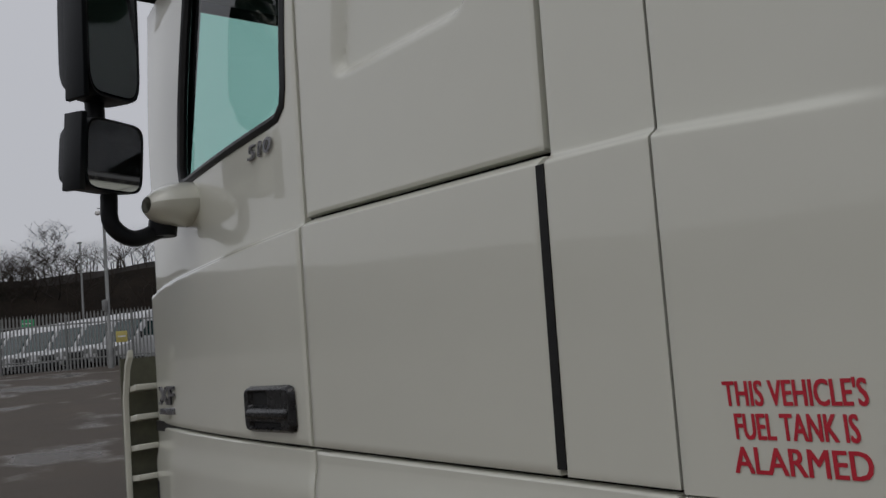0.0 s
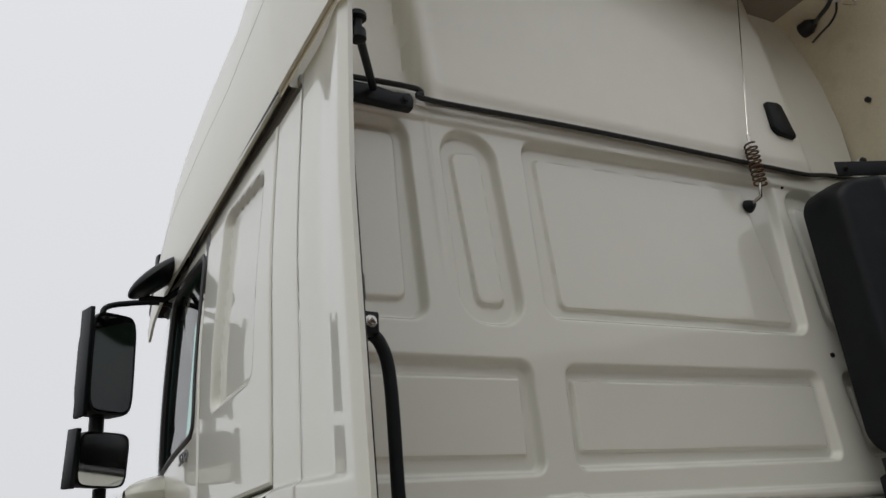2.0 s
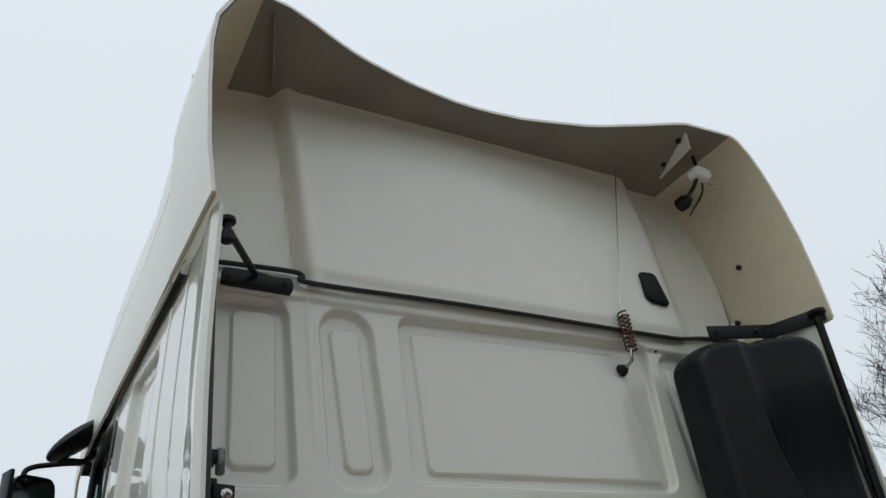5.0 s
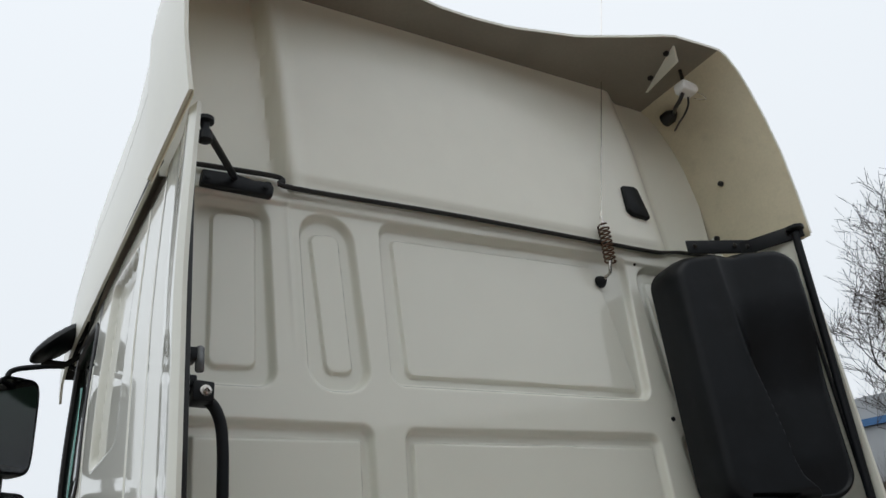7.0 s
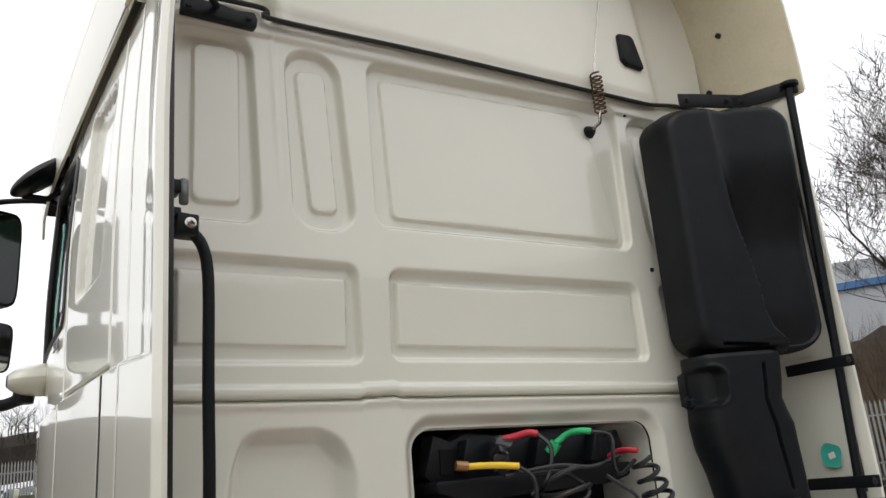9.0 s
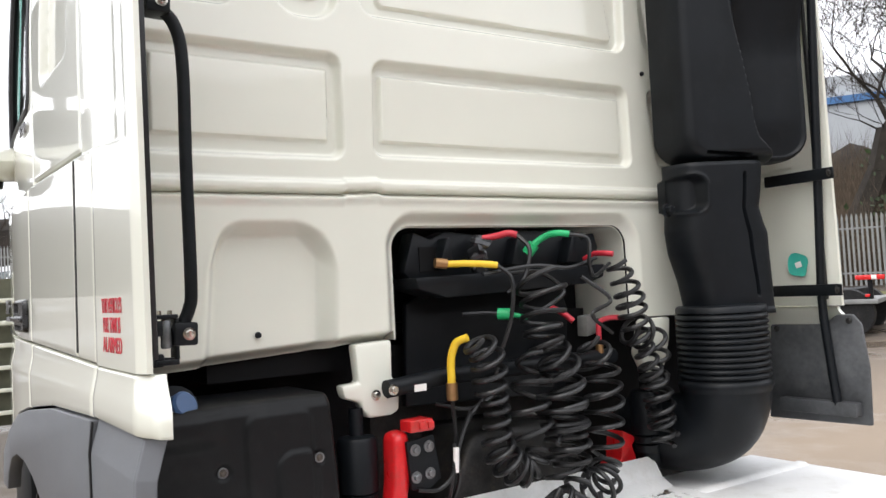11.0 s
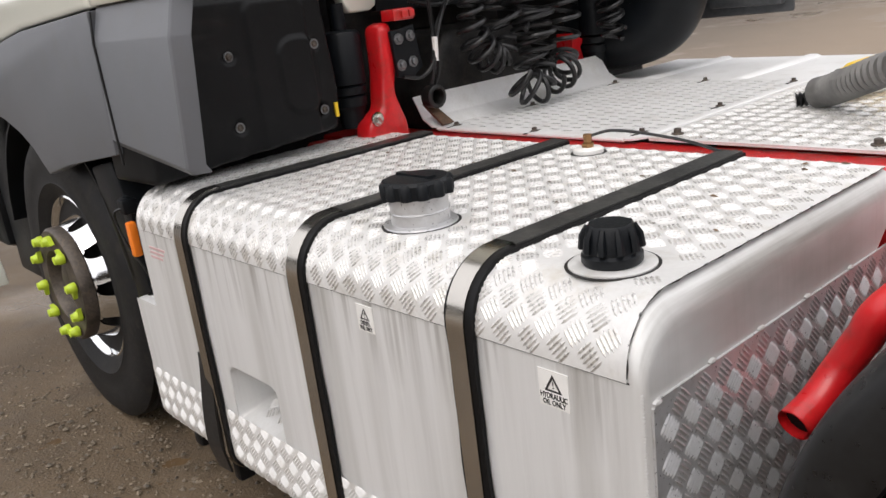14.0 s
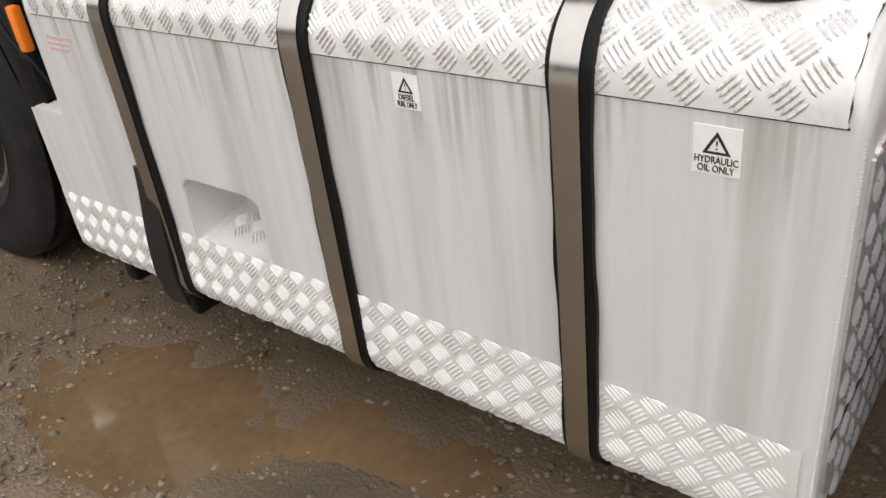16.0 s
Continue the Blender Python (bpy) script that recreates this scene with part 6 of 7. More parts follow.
    con("brass_coupling", [(0.06, 1.58, 1.36), (0.06, 1.58, 1.44)], 0.013, BRASS)
    con("brass_coupling", [(0.10, 0.945, 1.32), (0.10, 0.945, 1.37)], 0.017, BRASS)
    con("yellow_sheath", [(0.10, 0.945, 1.37), (0.105, 0.945, 1.44), (0.12, 0.955, 1.485), (0.15, 0.975, 1.50)], 0.012, YELLOW)
    part("white_connector_box", Geo().prism([(1.555, 1.455), (1.605, 1.465), (1.605, 1.53), (1.558, 1.525)], -0.02, 0.03, "x"), GREY_HOSE, car, "pale grey square socket", bevel=0.006)
    # spiral suspension cables
    runs = [
        ([(0.15, 1.60, 1.70), (0.15, 1.628, 1.615), (0.15, 1.654, 1.537), (0.15, 1.671, 1.46), (0.15, 1.703, 1.38), (0.15, 1.742, 1.296), (0.15, 1.751, 1.219), (0.15, 1.768, 1.138), (0.15, 1.77, 1.075)], 0.040, 15),
        ([(0.12, 1.66, 1.49), (0.12, 1.74, 1.45), (0.12, 1.775, 1.39), (0.12, 1.785, 1.30), (0.13, 1.775, 1.19), (0.14, 1.77, 1.11)], 0.046, 7),
        ([(0.17, 0.985, 1.49), (0.17, 1.006, 1.462), (0.17, 1.027, 1.418), (0.17, 1.038, 1.359), (0.17, 1.045, 1.299), (0.17, 1.047, 1.241), (0.17, 1.056, 1.181), (0.17, 1.09, 1.12), (0.17, 1.135, 1.09), (0.17, 1.18, 1.105), (0.17, 1.205, 1.15)], 0.042, 15),
        ([(0.17, 1.205, 1.15), (0.16, 1.185, 1.21), (0.16, 1.18, 1.30), (0.16, 1.20, 1.38), (0.15, 1.21, 1.43)], 0.062, 4),
        ([(0.14, 1.25, 1.66), (0.16, 1.255, 1.60), (0.17, 1.247, 1.533), (0.18, 1.249, 1.446), (0.18, 1.285, 1.372), (0.18, 1.30, 1.299), (0.18, 1.295, 1.213), (0.18, 1.289, 1.143), (0.19, 1.29, 1.03)], 0.064, 13),
        ([(0.17, 1.27, 1.47), (0.18, 1.30, 1.35), (0.20, 1.30, 1.22), (0.20, 1.29, 1.06)], 0.055, 8),
        ([(0.14, 1.46, 1.46), (0.14, 1.50, 1.39), (0.14, 1.502, 1.308), (0.14, 1.515, 1.231), (0.14, 1.512, 1.158), (0.14, 1.50, 1.084), (0.16, 1.45, 1.025)], 0.052, 8),
        ([(0.20, 1.20, 1.03), (0.22, 1.24, 0.985), (0.22, 1.28, 0.985), (0.22, 1.32, 1.03)], 0.052, 4),
        ([(0.2, 1.36, 1.0), (0.2, 1.41, 1.005), (0.18, 1.47, 1.03)], 0.048, 3),
    ]
    for k, (p, r, n) in enumerate(runs):
        part("spiral_cable", Geo().tube(coil_path(p, r, n, k, 0.28), 0.0080, 8), RUBBER, car, "black coiled trailer cable")
    loose = [
        [(0.12, 1.12, 1.706), (0.15, 1.15, 1.66), (0.15, 1.14, 1.55), (0.12, 1.12, 1.45), (0.1, 1.10, 1.36)],
        [(0.08, 1.235, 1.80), (0.12, 1.25, 1.75), (0.12, 1.22, 1.66), (0.1, 1.17, 1.62)],
        [(0.09, 1.445, 1.80), (0.13, 1.49, 1.78), (0.14, 1.48, 1.70), (0.12, 1.52, 1.66), (0.08, 1.63, 1.70)],
        [(0.02, 1.19, 1.555), (0.0, 1.15, 1.56), (-0.02, 1.08, 1.56)],
        [(0.13, 1.45, 1.66), (0.16, 1.545, 1.58), (0.16, 1.46, 1.535), (0.15, 1.555, 1.47)],
        [(0.09, 1.25, 1.54), (0.12, 1.33, 1.58), (0.12, 1.38, 1.62), (0.1, 1.3, 1.68), (0.08, 1.2, 1.68)],
        [(0.1, 1.08, 1.68), (0.13, 1.25, 1.70), (0.13, 1.40, 1.69), (0.1, 1.55, 1.72)],
        [(0.10, 0.945, 1.32), (0.10, 0.95, 1.22), (0.12, 0.94, 1.10), (0.10, 0.93, 1.04)],
        [(0.10, 1.08, 1.33), (0.08, 1.0, 1.24), (0.09, 0.95, 1.14), (0.10, 0.93, 1.05)],
        [(0.05, 1.4, 1.36), (0.06, 1.5, 1.35), (0.05, 1.62, 1.36)],
        [(0.0, 0.95, 1.30), (0.05, 1.05, 1.28), (0.05, 1.2, 1.33), (0.02, 1.4, 1.31)],
    ]
    for p in loose:
        part("loose_cable", Geo().tube(spline(p, 9), 0.0068, 6), RUBBER, car)
    hook = part("hose_ring", Geo().lathe([(0.021, -0.02), (0.034, -0.02), (0.036, 0.018), (0.031, 0.022), (0.024, 0.022), (0.021, 0.016), (0.021, -0.02)], Matrix.Translation((0.12, 0.905, 1.015)) @ Matrix.Rotation(radians(90), 4, "Y"), 24), GREASE, truck, "greasy steel hose ring on a rusty tab")
    part("rusty_tab", Geo().add([(0.09, 0.885, 0.995), (0.09, 0.93, 0.985), (0.135, 0.965, 0.927), (0.135, 0.92, 0.925), (0.082, 0.885, 0.993), (0.082, 0.93, 0.983), (0.125, 0.965, 0.922), (0.125, 0.92, 0.921)], [(0, 1, 2, 3), (7, 6, 5, 4), (0, 4, 5, 1), (1, 5, 6, 2), (2, 6, 7, 3), (3, 7, 4, 0)]), RUST, hook, bevel=0.001)


service_cables()


# ---- lower cab corner ----
def arch_side(far):
    s = (lambda y: W - y) if far else (lambda y: y)
    cx, cz = -0.87, 0.52
    front = [(-0.028, 1.375), (-0.058, 1.022), (-0.45, 0.968), (-0.655, 0.925)]
    front += [(a, b) for a, b in ((-0.70, 0.955), (-0.76, 1.0), (-0.86, 1.045), (-1.0, 1.085), (-1.2, 1.112), (-1.4, 1.11), (-1.55, 1.075), (-1.66, 1.0), (-1.70, 0.93))]
    front += [(-1.83, 0.93), (-1.80, 1.07), (-1.6, 1.18), (-1.35, 1.262), (-1.1, 1.300), (-0.6, 1.352)]
    out = s(-0.018)
    part("wheel_arch", Geo().prism(front, *sorted((out, s(0.03))), "y"), GREY, truck, "matt grey wheel arch panel", bevel=0.005)
    part("arch_seam", Geo().tube([(-0.021, s(-0.0175), 1.0), (-0.021, s(-0.0205), 1.3), (-0.021, s(-0.012), 1.372)], 0.0035, 6), RUBBER, truck)
    rows = []
    for z, yo, x0, c, e in ((1.004, 0.0, -0.056, 0.345, 0.370), (1.020, -0.012, -0.054, 0.346, 0.372), (1.296, -0.014, -0.022, 0.396, 0.430), (1.300, -0.013, -0.021, 0.3965, 0.4305), (1.374, 0.006, -0.014, 0.402, 0.436), (1.380, 0.018, -0.013, 0.402, 0.436)):
        lip = ((c, 0.002), (e - 0.012, 0.030), (e - 0.010, 0.034)) if not far else ((c, 0.001),)
        rows.append([(x, s(yo + k), max(z, 1.075 if far else 0.0) + (0.0 if z > 1.2 else 0.045 * (x < 0))) for x, k in ((x0, 0.02), (x0 + 0.002, 0.002), (c - 0.004, 0.0), *lip)])
    part("arch_extension", Geo().grid(np.array(rows)), GREY, truck, "matt grey arch extension", smooth=25, thick=-0.006)
    if far:
        plate = part("inner_arch", Geo().prism([(0.10, 1.435), (0.30, 1.438), (0.345, 1.452), (0.375, 1.474), (0.44, 1.474), (0.468, 1.44), (0.487, 1.283), (0.482, 1.08), (0.07, 1.072)], *sorted((s(0.012), s(0.027))), "y"), SCUFF, truck, "scuffed black inner splash plate", bevel=0.008)
        for x, z in ((0.425, 1.452), (0.13, 1.42)):
            part("plate_bolt", Geo().lathe([(0.012, 0.0), (0.012, 0.006), (0.007, 0.01)], Matrix.Translation((x, s(0.027), z)) @ Matrix.Rotation(radians(90), 4, "X"), 10), GREASE, plate)
        part("rail_foot", Geo().box(0.15, 0.455, *sorted((s(0.03), s(0.075))), 1.112, 1.162), SCUFF, truck, "scuffed foot of the deflector tube", bevel=0.006)
    part("mud_flap", Geo().prism([(-0.42, 0.955), (-0.25, 0.985), (-0.22, 0.9), (-0.16, 0.46), (-0.17, 0.30), (-0.23, 0.30), (-0.30, 0.62)], *sorted((s(0.03), s(0.42))), "y"), BLACK, truck, "black wheel splash guard", bevel=0.01)
    P = [(cx + 0.60 * math.cos(a), cz + 0.60 * math.sin(a)) for a in np.linspace(0.2, 2.9, 20)]
    part("arch_liner", Geo().grid(np.array([[(px, s(yy), pz) for px, pz in P] for yy in (0.03, 0.5)])), BLACK, truck, thick=0.01)


arch_side(False)
arch_side(True)


def corner_gear():
    # moulded black box behind the arch
    outline = poly_sdf([(0.0, 0.945), (0.56, 0.985), (0.578, 1.09), (0.556, 1.388), (0.12, 1.392), (0.0, 1.36)], 0.016)
    U, V = np.meshgrid(np.linspace(0.0, 0.578, 90), np.linspace(0.945, 1.392, 70))
    e = 1e-4
    for _ in range(4):
        over = np.maximum(outline(U, V), 0)
        gu, gv = (outline(U + e, V) - outline(U - e, V)) / (2 * e), (outline(U, V + e) - outline(U, V - e)) / (2 * e)
        U, V = U - over * gu, V - over * gv
    d = -outline(U, V)
    X = 0.075 + 0.035 * np.sqrt(1 - (1 - np.clip(d / 0.016, 0, 1)) ** 2)
    X = X + 0.007 * ss(0.0, 0.012, -rrect(U, V, 0.31, 0.50, 0.90, 1.36, 0.04)) - 0.012 * ss(0.0, 0.02, V - 1.355)
    X = X + 0.008 * ss(0.0, 0.008, -rrect(U, V, 0.39, 0.515, 1.05, 1.255, 0.05)) + 0.022 * np.exp(-(((U - 0.16) / 0.09) ** 4 + ((V - 1.345) / 0.05) ** 4))
    holes = ((0.257, 1.225), (0.253, 1.046), (0.512, 1.047), (0.511, 1.225))
    for y, z in holes:
        X = X - 0.007 * ss(0.021, 0.015, np.hypot(U - y, V - z))
    X = np.where(d < 1e-4, -0.14, X)
    box = part("silencer_cover", Geo().grid(np.dstack([X, U, V])), DUSTY, truck, "black moulded cover below the cab corner", smooth=50)
    for y, z in holes:
        bolt(box, (0.112 if y > 0.4 else 0.104, y, z), "x", 0.0075, 0.007, HUBMAT)
        part("bolt_ring", Geo().lathe([(0.0095, 0.0), (0.0135, 0.0), (0.0135, 0.003), (0.0095, 0.003), (0.0095, 0.0)], Matrix.Translation((0.112 if y > 0.4 else 0.104, y, z)) @ Matrix.Rotation(radians(90), 4, "Y"), 20), ROLLER, box)
    part("blue_cap", Geo().lathe([(0.032, 0), (0.035, 0.01), (0.035, 0.035), (0.029, 0.042), (0, 0.043)], Matrix.Translation((0.06, 0.165, 1.385)) @ Matrix.Rotation(radians(65), 4, "Y") @ Matrix.Rotation(radians(-20), 4, "X"), 20), BLUE, truck, "faded blue filler cap")
    part("filler_tube", Geo().tube([(-0.12, 0.2, 1.34), (0.05, 0.16, 1.385)], 0.06, 16), BLACK, truck)
    # white cab mount
    g = Geo().prism([(0.678, 1.50), (0.80, 1.505), (0.797, 1.392), (0.830, 1.385), (0.832, 1.36), (0.818, 1.345), (0.815, 1.30), (0.79, 1.288), (0.715, 1.288), (0.700, 1.31), (0.690, 1.335), (0.640, 1.352), (0.632, 1.388), (0.688, 1.392)], -0.03, 0.018, "x")
    mount = part("cab_mount", g, WHITE, truck, "cream cab mounting bracket", bevel=0.012)
    bolt(mount, (0.019, 0.738, 1.352), "x", 0.010, 0.011, STEEL)
    g = Geo().prism([(1.80, 1.50), (1.93, 1.50), (1.92, 1.42), (1.88, 1.31), (1.80, 1.31), (1.76, 1.38)], 0.02, 0.07, "x")
    part("cab_mount", g, WHITE, truck, "cream cab mounting bracket", bevel=0.012)
    for y in (0.68, 1.85):
        z0 = 0.96
        prof = [(0.035, z0), (0.04, z0 + 0.04), (0.045, z0 + 0.06), (0.05, z0 + 0.065), (0.05, z0 + 0.09), (0.043, z0 + 0.095), (0.052, z0 + 0.10), (0.054, z0 + 0.12), (0.047, z0 + 0.125), (0.056, z0 + 0.13), (0.056, z0 + 0.27), (0.05, z0 + 0.28), (0.02, z0 + 0.285), (0.02, z0 + 0.36)]
        part("cab_damper", Geo().lathe(prof, Matrix.Translation((0.0, y, 0)), 22), BLACK, truck, "black oily cab spring damper")
        w = 0.095 if y < 1 else -0.02
        poly = [(y + w - 0.03, 1.245), (y + w + 0.02, 1.255), (y + w + 0.03, 1.15), (y + w + 0.008, 1.05), (y + w + 0.04, 0.96), (y + w + 0.05, 0.88), (y + w - 0.12, 0.88), (y + w - 0.11, 0.97), (y + w - 0.048, 1.01), (y + w - 0.033, 1.12)]
        if y > 1:
            poly = [(a - 0.05, min(b, 1.09 - 0.5 * (a - y - w))) for a, b in poly]
        leg = part("cab_support", Geo().prism(poly, *((0.02, 0.10) if y < 1 else (-0.1, -0.02)), "x"), RED, truck, "red cast cab support", bevel=0.02, seg=3)
        if y > 1:
            continue
        part("support_plate", Geo().prism([(y + w + 0.0, 1.225), (y + w + 0.09, 1.235), (y + w + 0.11, 1.11), (y + w + 0.07, 1.085), (y + w + 0.01, 1.09)], 0.10, 0.115, "x"), BLACK, leg, bevel=0.004)
        for a, b in ((0.025, 1.20), (0.07, 1.205), (0.025, 1.125), (0.07, 1.13)):
            bolt(leg, (0.116, y + w + a, b), "x", 0.011, 0.014, ROLLER)
        bolt(leg, (0.102, y + w - 0.08, 0.985), "x", 0.014, 0.014)
    part("red_connector", Geo().box(0.08, 0.14, 0.775, 0.85, 1.252, 1.285).box(0.14, 0.15, 0.80, 0.825, 1.258, 1.28).box(0.14, 0.15, 0.828, 0.848, 1.258, 1.28), RED, truck, "red jump-lead socket", bevel=0.004)
    part("cross_rod", Geo().tube([(0.06, 0.75, 1.37), (0.05, 0.95, 1.385), (0.05, 1.65, 1.385)], 0.026, 12), BLACK, truck, "black roll bar across the cab rear")
    part("rod_label", Geo().box(0.079, 0.082, 0.83, 0.87, 1.355, 1.375), LABEL, truck)
    bolt(truck, (0.09, 0.755, 1.37), "x", 0.010, 0.012)
    part("chassis_crossmember", Geo().box(0.0, 0.09, 0.72, 1.78, 0.78, 0.895).box(-0.6, 0.1, 0.70, 0.80, 0.80, 0.89), RED, truck, "red crossmember", bevel=0.01)
    part("yellow_tie", Geo().box(0.112, 0.118, 0.545, 0.555, 1.02, 1.06), YELLOW, truck)
    w = spline([(0.12, 0.93, 1.20), (0.13, 0.915, 1.12), (0.12, 0.87, 1.08), (0.12, 0.80, 1.09)], 6)
    part("earth_cable", Geo().tube(w, 0.006, 6).tube(spline([(0.11, 1.0, 1.28), (0.12, 0.95, 1.2), (0.13, 0.91, 1.1), (0.12, 0.90, 1.04)], 6), 0.007, 6), RUBBER, truck)
    part("cable_label", Geo().tube([(0.128, 0.925, 1.12), (0.128, 0.93, 1.19)], 0.009, 8), LABEL, truck)


corner_gear()


# ---- front wheel ----
def wheel(c, side=-1):
    """Steer wheel: tyre with grooves, alloy rim with ten holes, hub ring, nuts with lime pointers. Outer face looks to -y."""
    m = Matrix.Translation(c) @ Matrix.Rotation(radians(90), 4, "X")
    w = part("wheel", Geo().lathe([(0.272, -0.24), (0.272, -0.06), (0.292, -0.03), (0.297, -0.012), (0.29, -0.008), (0.282, -0.014), (0.272, -0.04), (0.262, -0.075), (0.25, -0.085)], m, 48), CHROME, truck, "polished alloy truck wheel", smooth=50)
    prof = [(0.285, -0.27), (0.32, -0.285), (0.42, -0.30), (0.475, -0.29), (0.505, -0.275)]
    for k in range(4):
        z = -0.245 + k * 0.062
        prof += [(0.515, z - 0.02), (0.517, z), (0.517, z + 0.022), (0.503, z + 0.026), (0.503, z + 0.034)]
    prof += [(0.512, 0.0 - 0.005), (0.49, 0.01), (0.45, 0.018), (0.40, 0.02), (0.352, 0.014), (0.345, 0.017), (0.338, 0.012), (0.31, 0.0), (0.292, -0.014), (0.285, -0.03)]
    part("tyre", Geo().lathe(prof, m, 72), TYRE, w, "worn black truck tyre", smooth=50)
    # disc with holes on a polar net
    th, rr = np.linspace(0, 2 * math.pi * 0.22, 181), np.linspace(0.155, 0.262, 18)
    hole = lambda u, v: np.hypot((u + 0.0691) % (2 * math.pi * 0.022) - 0.0691, (v - 0.222)) - 0.026
    U, V, keep = sheet(th, rr, hole, 0.0035)
    A = U / 0.22
    H = np.interp(V, [0.155, 0.175, 0.20, 0.245, 0.262], [0.062, 0.055, 0.02, -0.07, -0.085])
    P = np.dstack([V * np.cos(A), V * np.sin(A), H])
    P = np.array([[tuple(m @ Vector(p)) for p in r] for r in P])
    part("rim_disc", Geo().grid(P, keep), CHROME, w, "polished disc with ten hand holes", smooth=50, thick=-0.006)
    part("brake_drum", Geo().lathe([(0.25, -0.16), (0.10, -0.15), (0.10, -0.1), (0, -0.1)], m, 24), GREASE, w)
    part("hub", Geo().lathe([(0.200, 0.030), (0.200, 0.062), (0.192, 0.072), (0.125, 0.074), (0.118, 0.066), (0.108, 0.0), (0.09, -0.01), (0.085, 0.04), (0.06, 0.05), (0, 0.05)], m, 40), HUBMAT, w, "dirty brown iron hub", smooth=40)
    ptr = Geo().lathe([(0.021, 0.006), (0.023, 0.012), (0.021, 0.03), (0.018, 0.034), (0.017, 0.046), (0, 0.05)], None, 12)
    ptr.prism([(0.012, -0.018), (0.046, 0.0), (0.012, 0.018)], 0.008, 0.026)
    rnd = random.Random(4)
    pd = None
    for k in range(10):
        a = k * math.pi / 5 + 0.15
        mk = m @ Matrix.Translation((0.1675 * math.cos(a), 0.1675 * math.sin(a), 0.072)) @ Matrix.Rotation(a + math.pi / 2 * (1 if k % 2 else -1) + rnd.uniform(-0.2, 0.2), 4, "Z")
        p = part("nut_pointer", ptr, LIME, w, "lime-green wheel nut indicator") if pd is None else new("nut_pointer", pd)
        pd = p.data
        p.parent = w
        p.matrix_basis = mk @ Matrix.Scale(0.82, 4)
    part("red_centre", Geo().lathe([(0.095, -0.008), (0.095, -0.004), (0.0, -0.004)], m, 12), RED, w)
    return w


wheel((-0.87, 0.06, 0.517))


WETGUARD = mat("wet_mudguard_plastic", (0.009, 0.0094, 0.0102), 0.33, var=0.35, scale=9, bscale=60, dirt=(0.026, 0.026, 0.026), dirt_amt=0.5, spec=0.4)


def side_marker():
    g = Geo().box(-0.16, -0.10, 0.0, 0.02, 0.72, 0.90).box(-0.13, -0.09, -0.02, 0.02, 0.86, 0.90)
    b = part("marker_bracket", g, BLACK, truck, "black side marker bracket", bevel=0.004)
    part("amber_marker", Geo().box(-0.088, -0.06, -0.028, -0.005, 0.75, 0.845), ORANGE, b, "amber side marker lamp", bevel=0.006)
    part("marker_wire", Geo().tube(spline([(-0.10, -0.01, 0.88), (-0.14, -0.03, 0.86), (-0.13, -0.02, 0.78), (-0.11, 0.0, 0.72), (-0.09, 0.02, 0.65)], 6), 0.004, 6), RUBBER, b)
    part("tank_hanger", Geo().box(0.19, 0.23, 0.0, 0.6, 0.17, 0.245).box(-0.08, -0.03, 0.02, 0.6, 0.17, 0.24), BLACK, truck, bevel=0.01)
    # rear mudguard, red pipe, rear tyre
    cx, cz = 2.265, 0.52
    # moulded section: rolled rim, near skirt, rounded shoulder, top, far lip
    section = ((0.556, 0.042), (0.550, 0.034), (0.552, 0.026), (0.562, 0.022), (0.598, 0.020), (0.616, 0.026), (0.628, 0.042), (0.633, 0.07), (0.636, 0.16), (0.634, 0.30), (0.634, 0.58), (0.628, 0.60), (0.60, 0.605))
    rows = []
    for a in np.r_[np.linspace(173, 165, 12), np.linspace(162, 60, 40)]:
        tip = math.sqrt(max(0.0, 1 - ((a - 165) / 8.3) ** 2)) if a > 165 else 1.0
        c, d = math.cos(math.radians(a)), math.sin(math.radians(a))
        rows.append([(cx + (0.592 + (r - 0.592) * tip) * c, y, cz + (0.592 + (r - 0.592) * tip) * d) for r, y in section])
    part("rear_mudguard", Geo().grid(np.array(rows)), WETGUARD, truck, "wet black plastic rear mudguard", smooth=50, thick=0.006)
    inner = ((0.50, 0.075), (0.575, 0.068), (0.600, 0.08), (0.606, 0.12), (0.606, 0.50), (0.60, 0.58))
    rows = [[(cx + r * math.cos(math.radians(a)), y, cz + r * math.sin(math.radians(a))) for r, y in inner] for a in np.linspace(216, 158, 24)]
    part("splash_flap", Geo().grid(np.array(rows)), BLACKRUB, truck, "black splash flap below the mudguard", smooth=50, thick=0.008)
    m = Matrix.Translation((2.195, 0.085, 0.51)) @ Matrix.Rotation(radians(90), 4, "X")
    part("rear_tyre", Geo().lathe([(0.29, -0.3), (0.42, -0.31), (0.50, -0.28), (0.515, -0.15), (0.50, -0.02), (0.42, 0.01), (0.29, 0.0)], m, 56), BLACKRUB, truck, "rear tyre under its mudguard")
    path = spline([(1.575, 0.250, 0.677), (1.584, 0.298, 0.694), (1.600, 0.338, 0.735), (1.63, 0.342, 0.79), (1.665, 0.34, 0.85), (1.75, 0.42, 0.92), (1.9, 0.6, 0.94), (1.95, 0.8, 0.9)], 7)
    pipe = part("guard_pipe", Geo().tube(path, 0.0255, 20, cap=False).tube(path, 0.0228, 20, cap=False), RED, truck, "red mudguard support tube with an open end")
    # near-black plug near the mouth stands in for shade inside the tube
    part("bore_shade", Geo().tube([path[2], path[6]], 0.0224, 18), DARKIN, pipe)
    m = Matrix.Translation((2.195, W - 0.085, 0.51)) @ Matrix.Rotation(radians(-90), 4, "X")
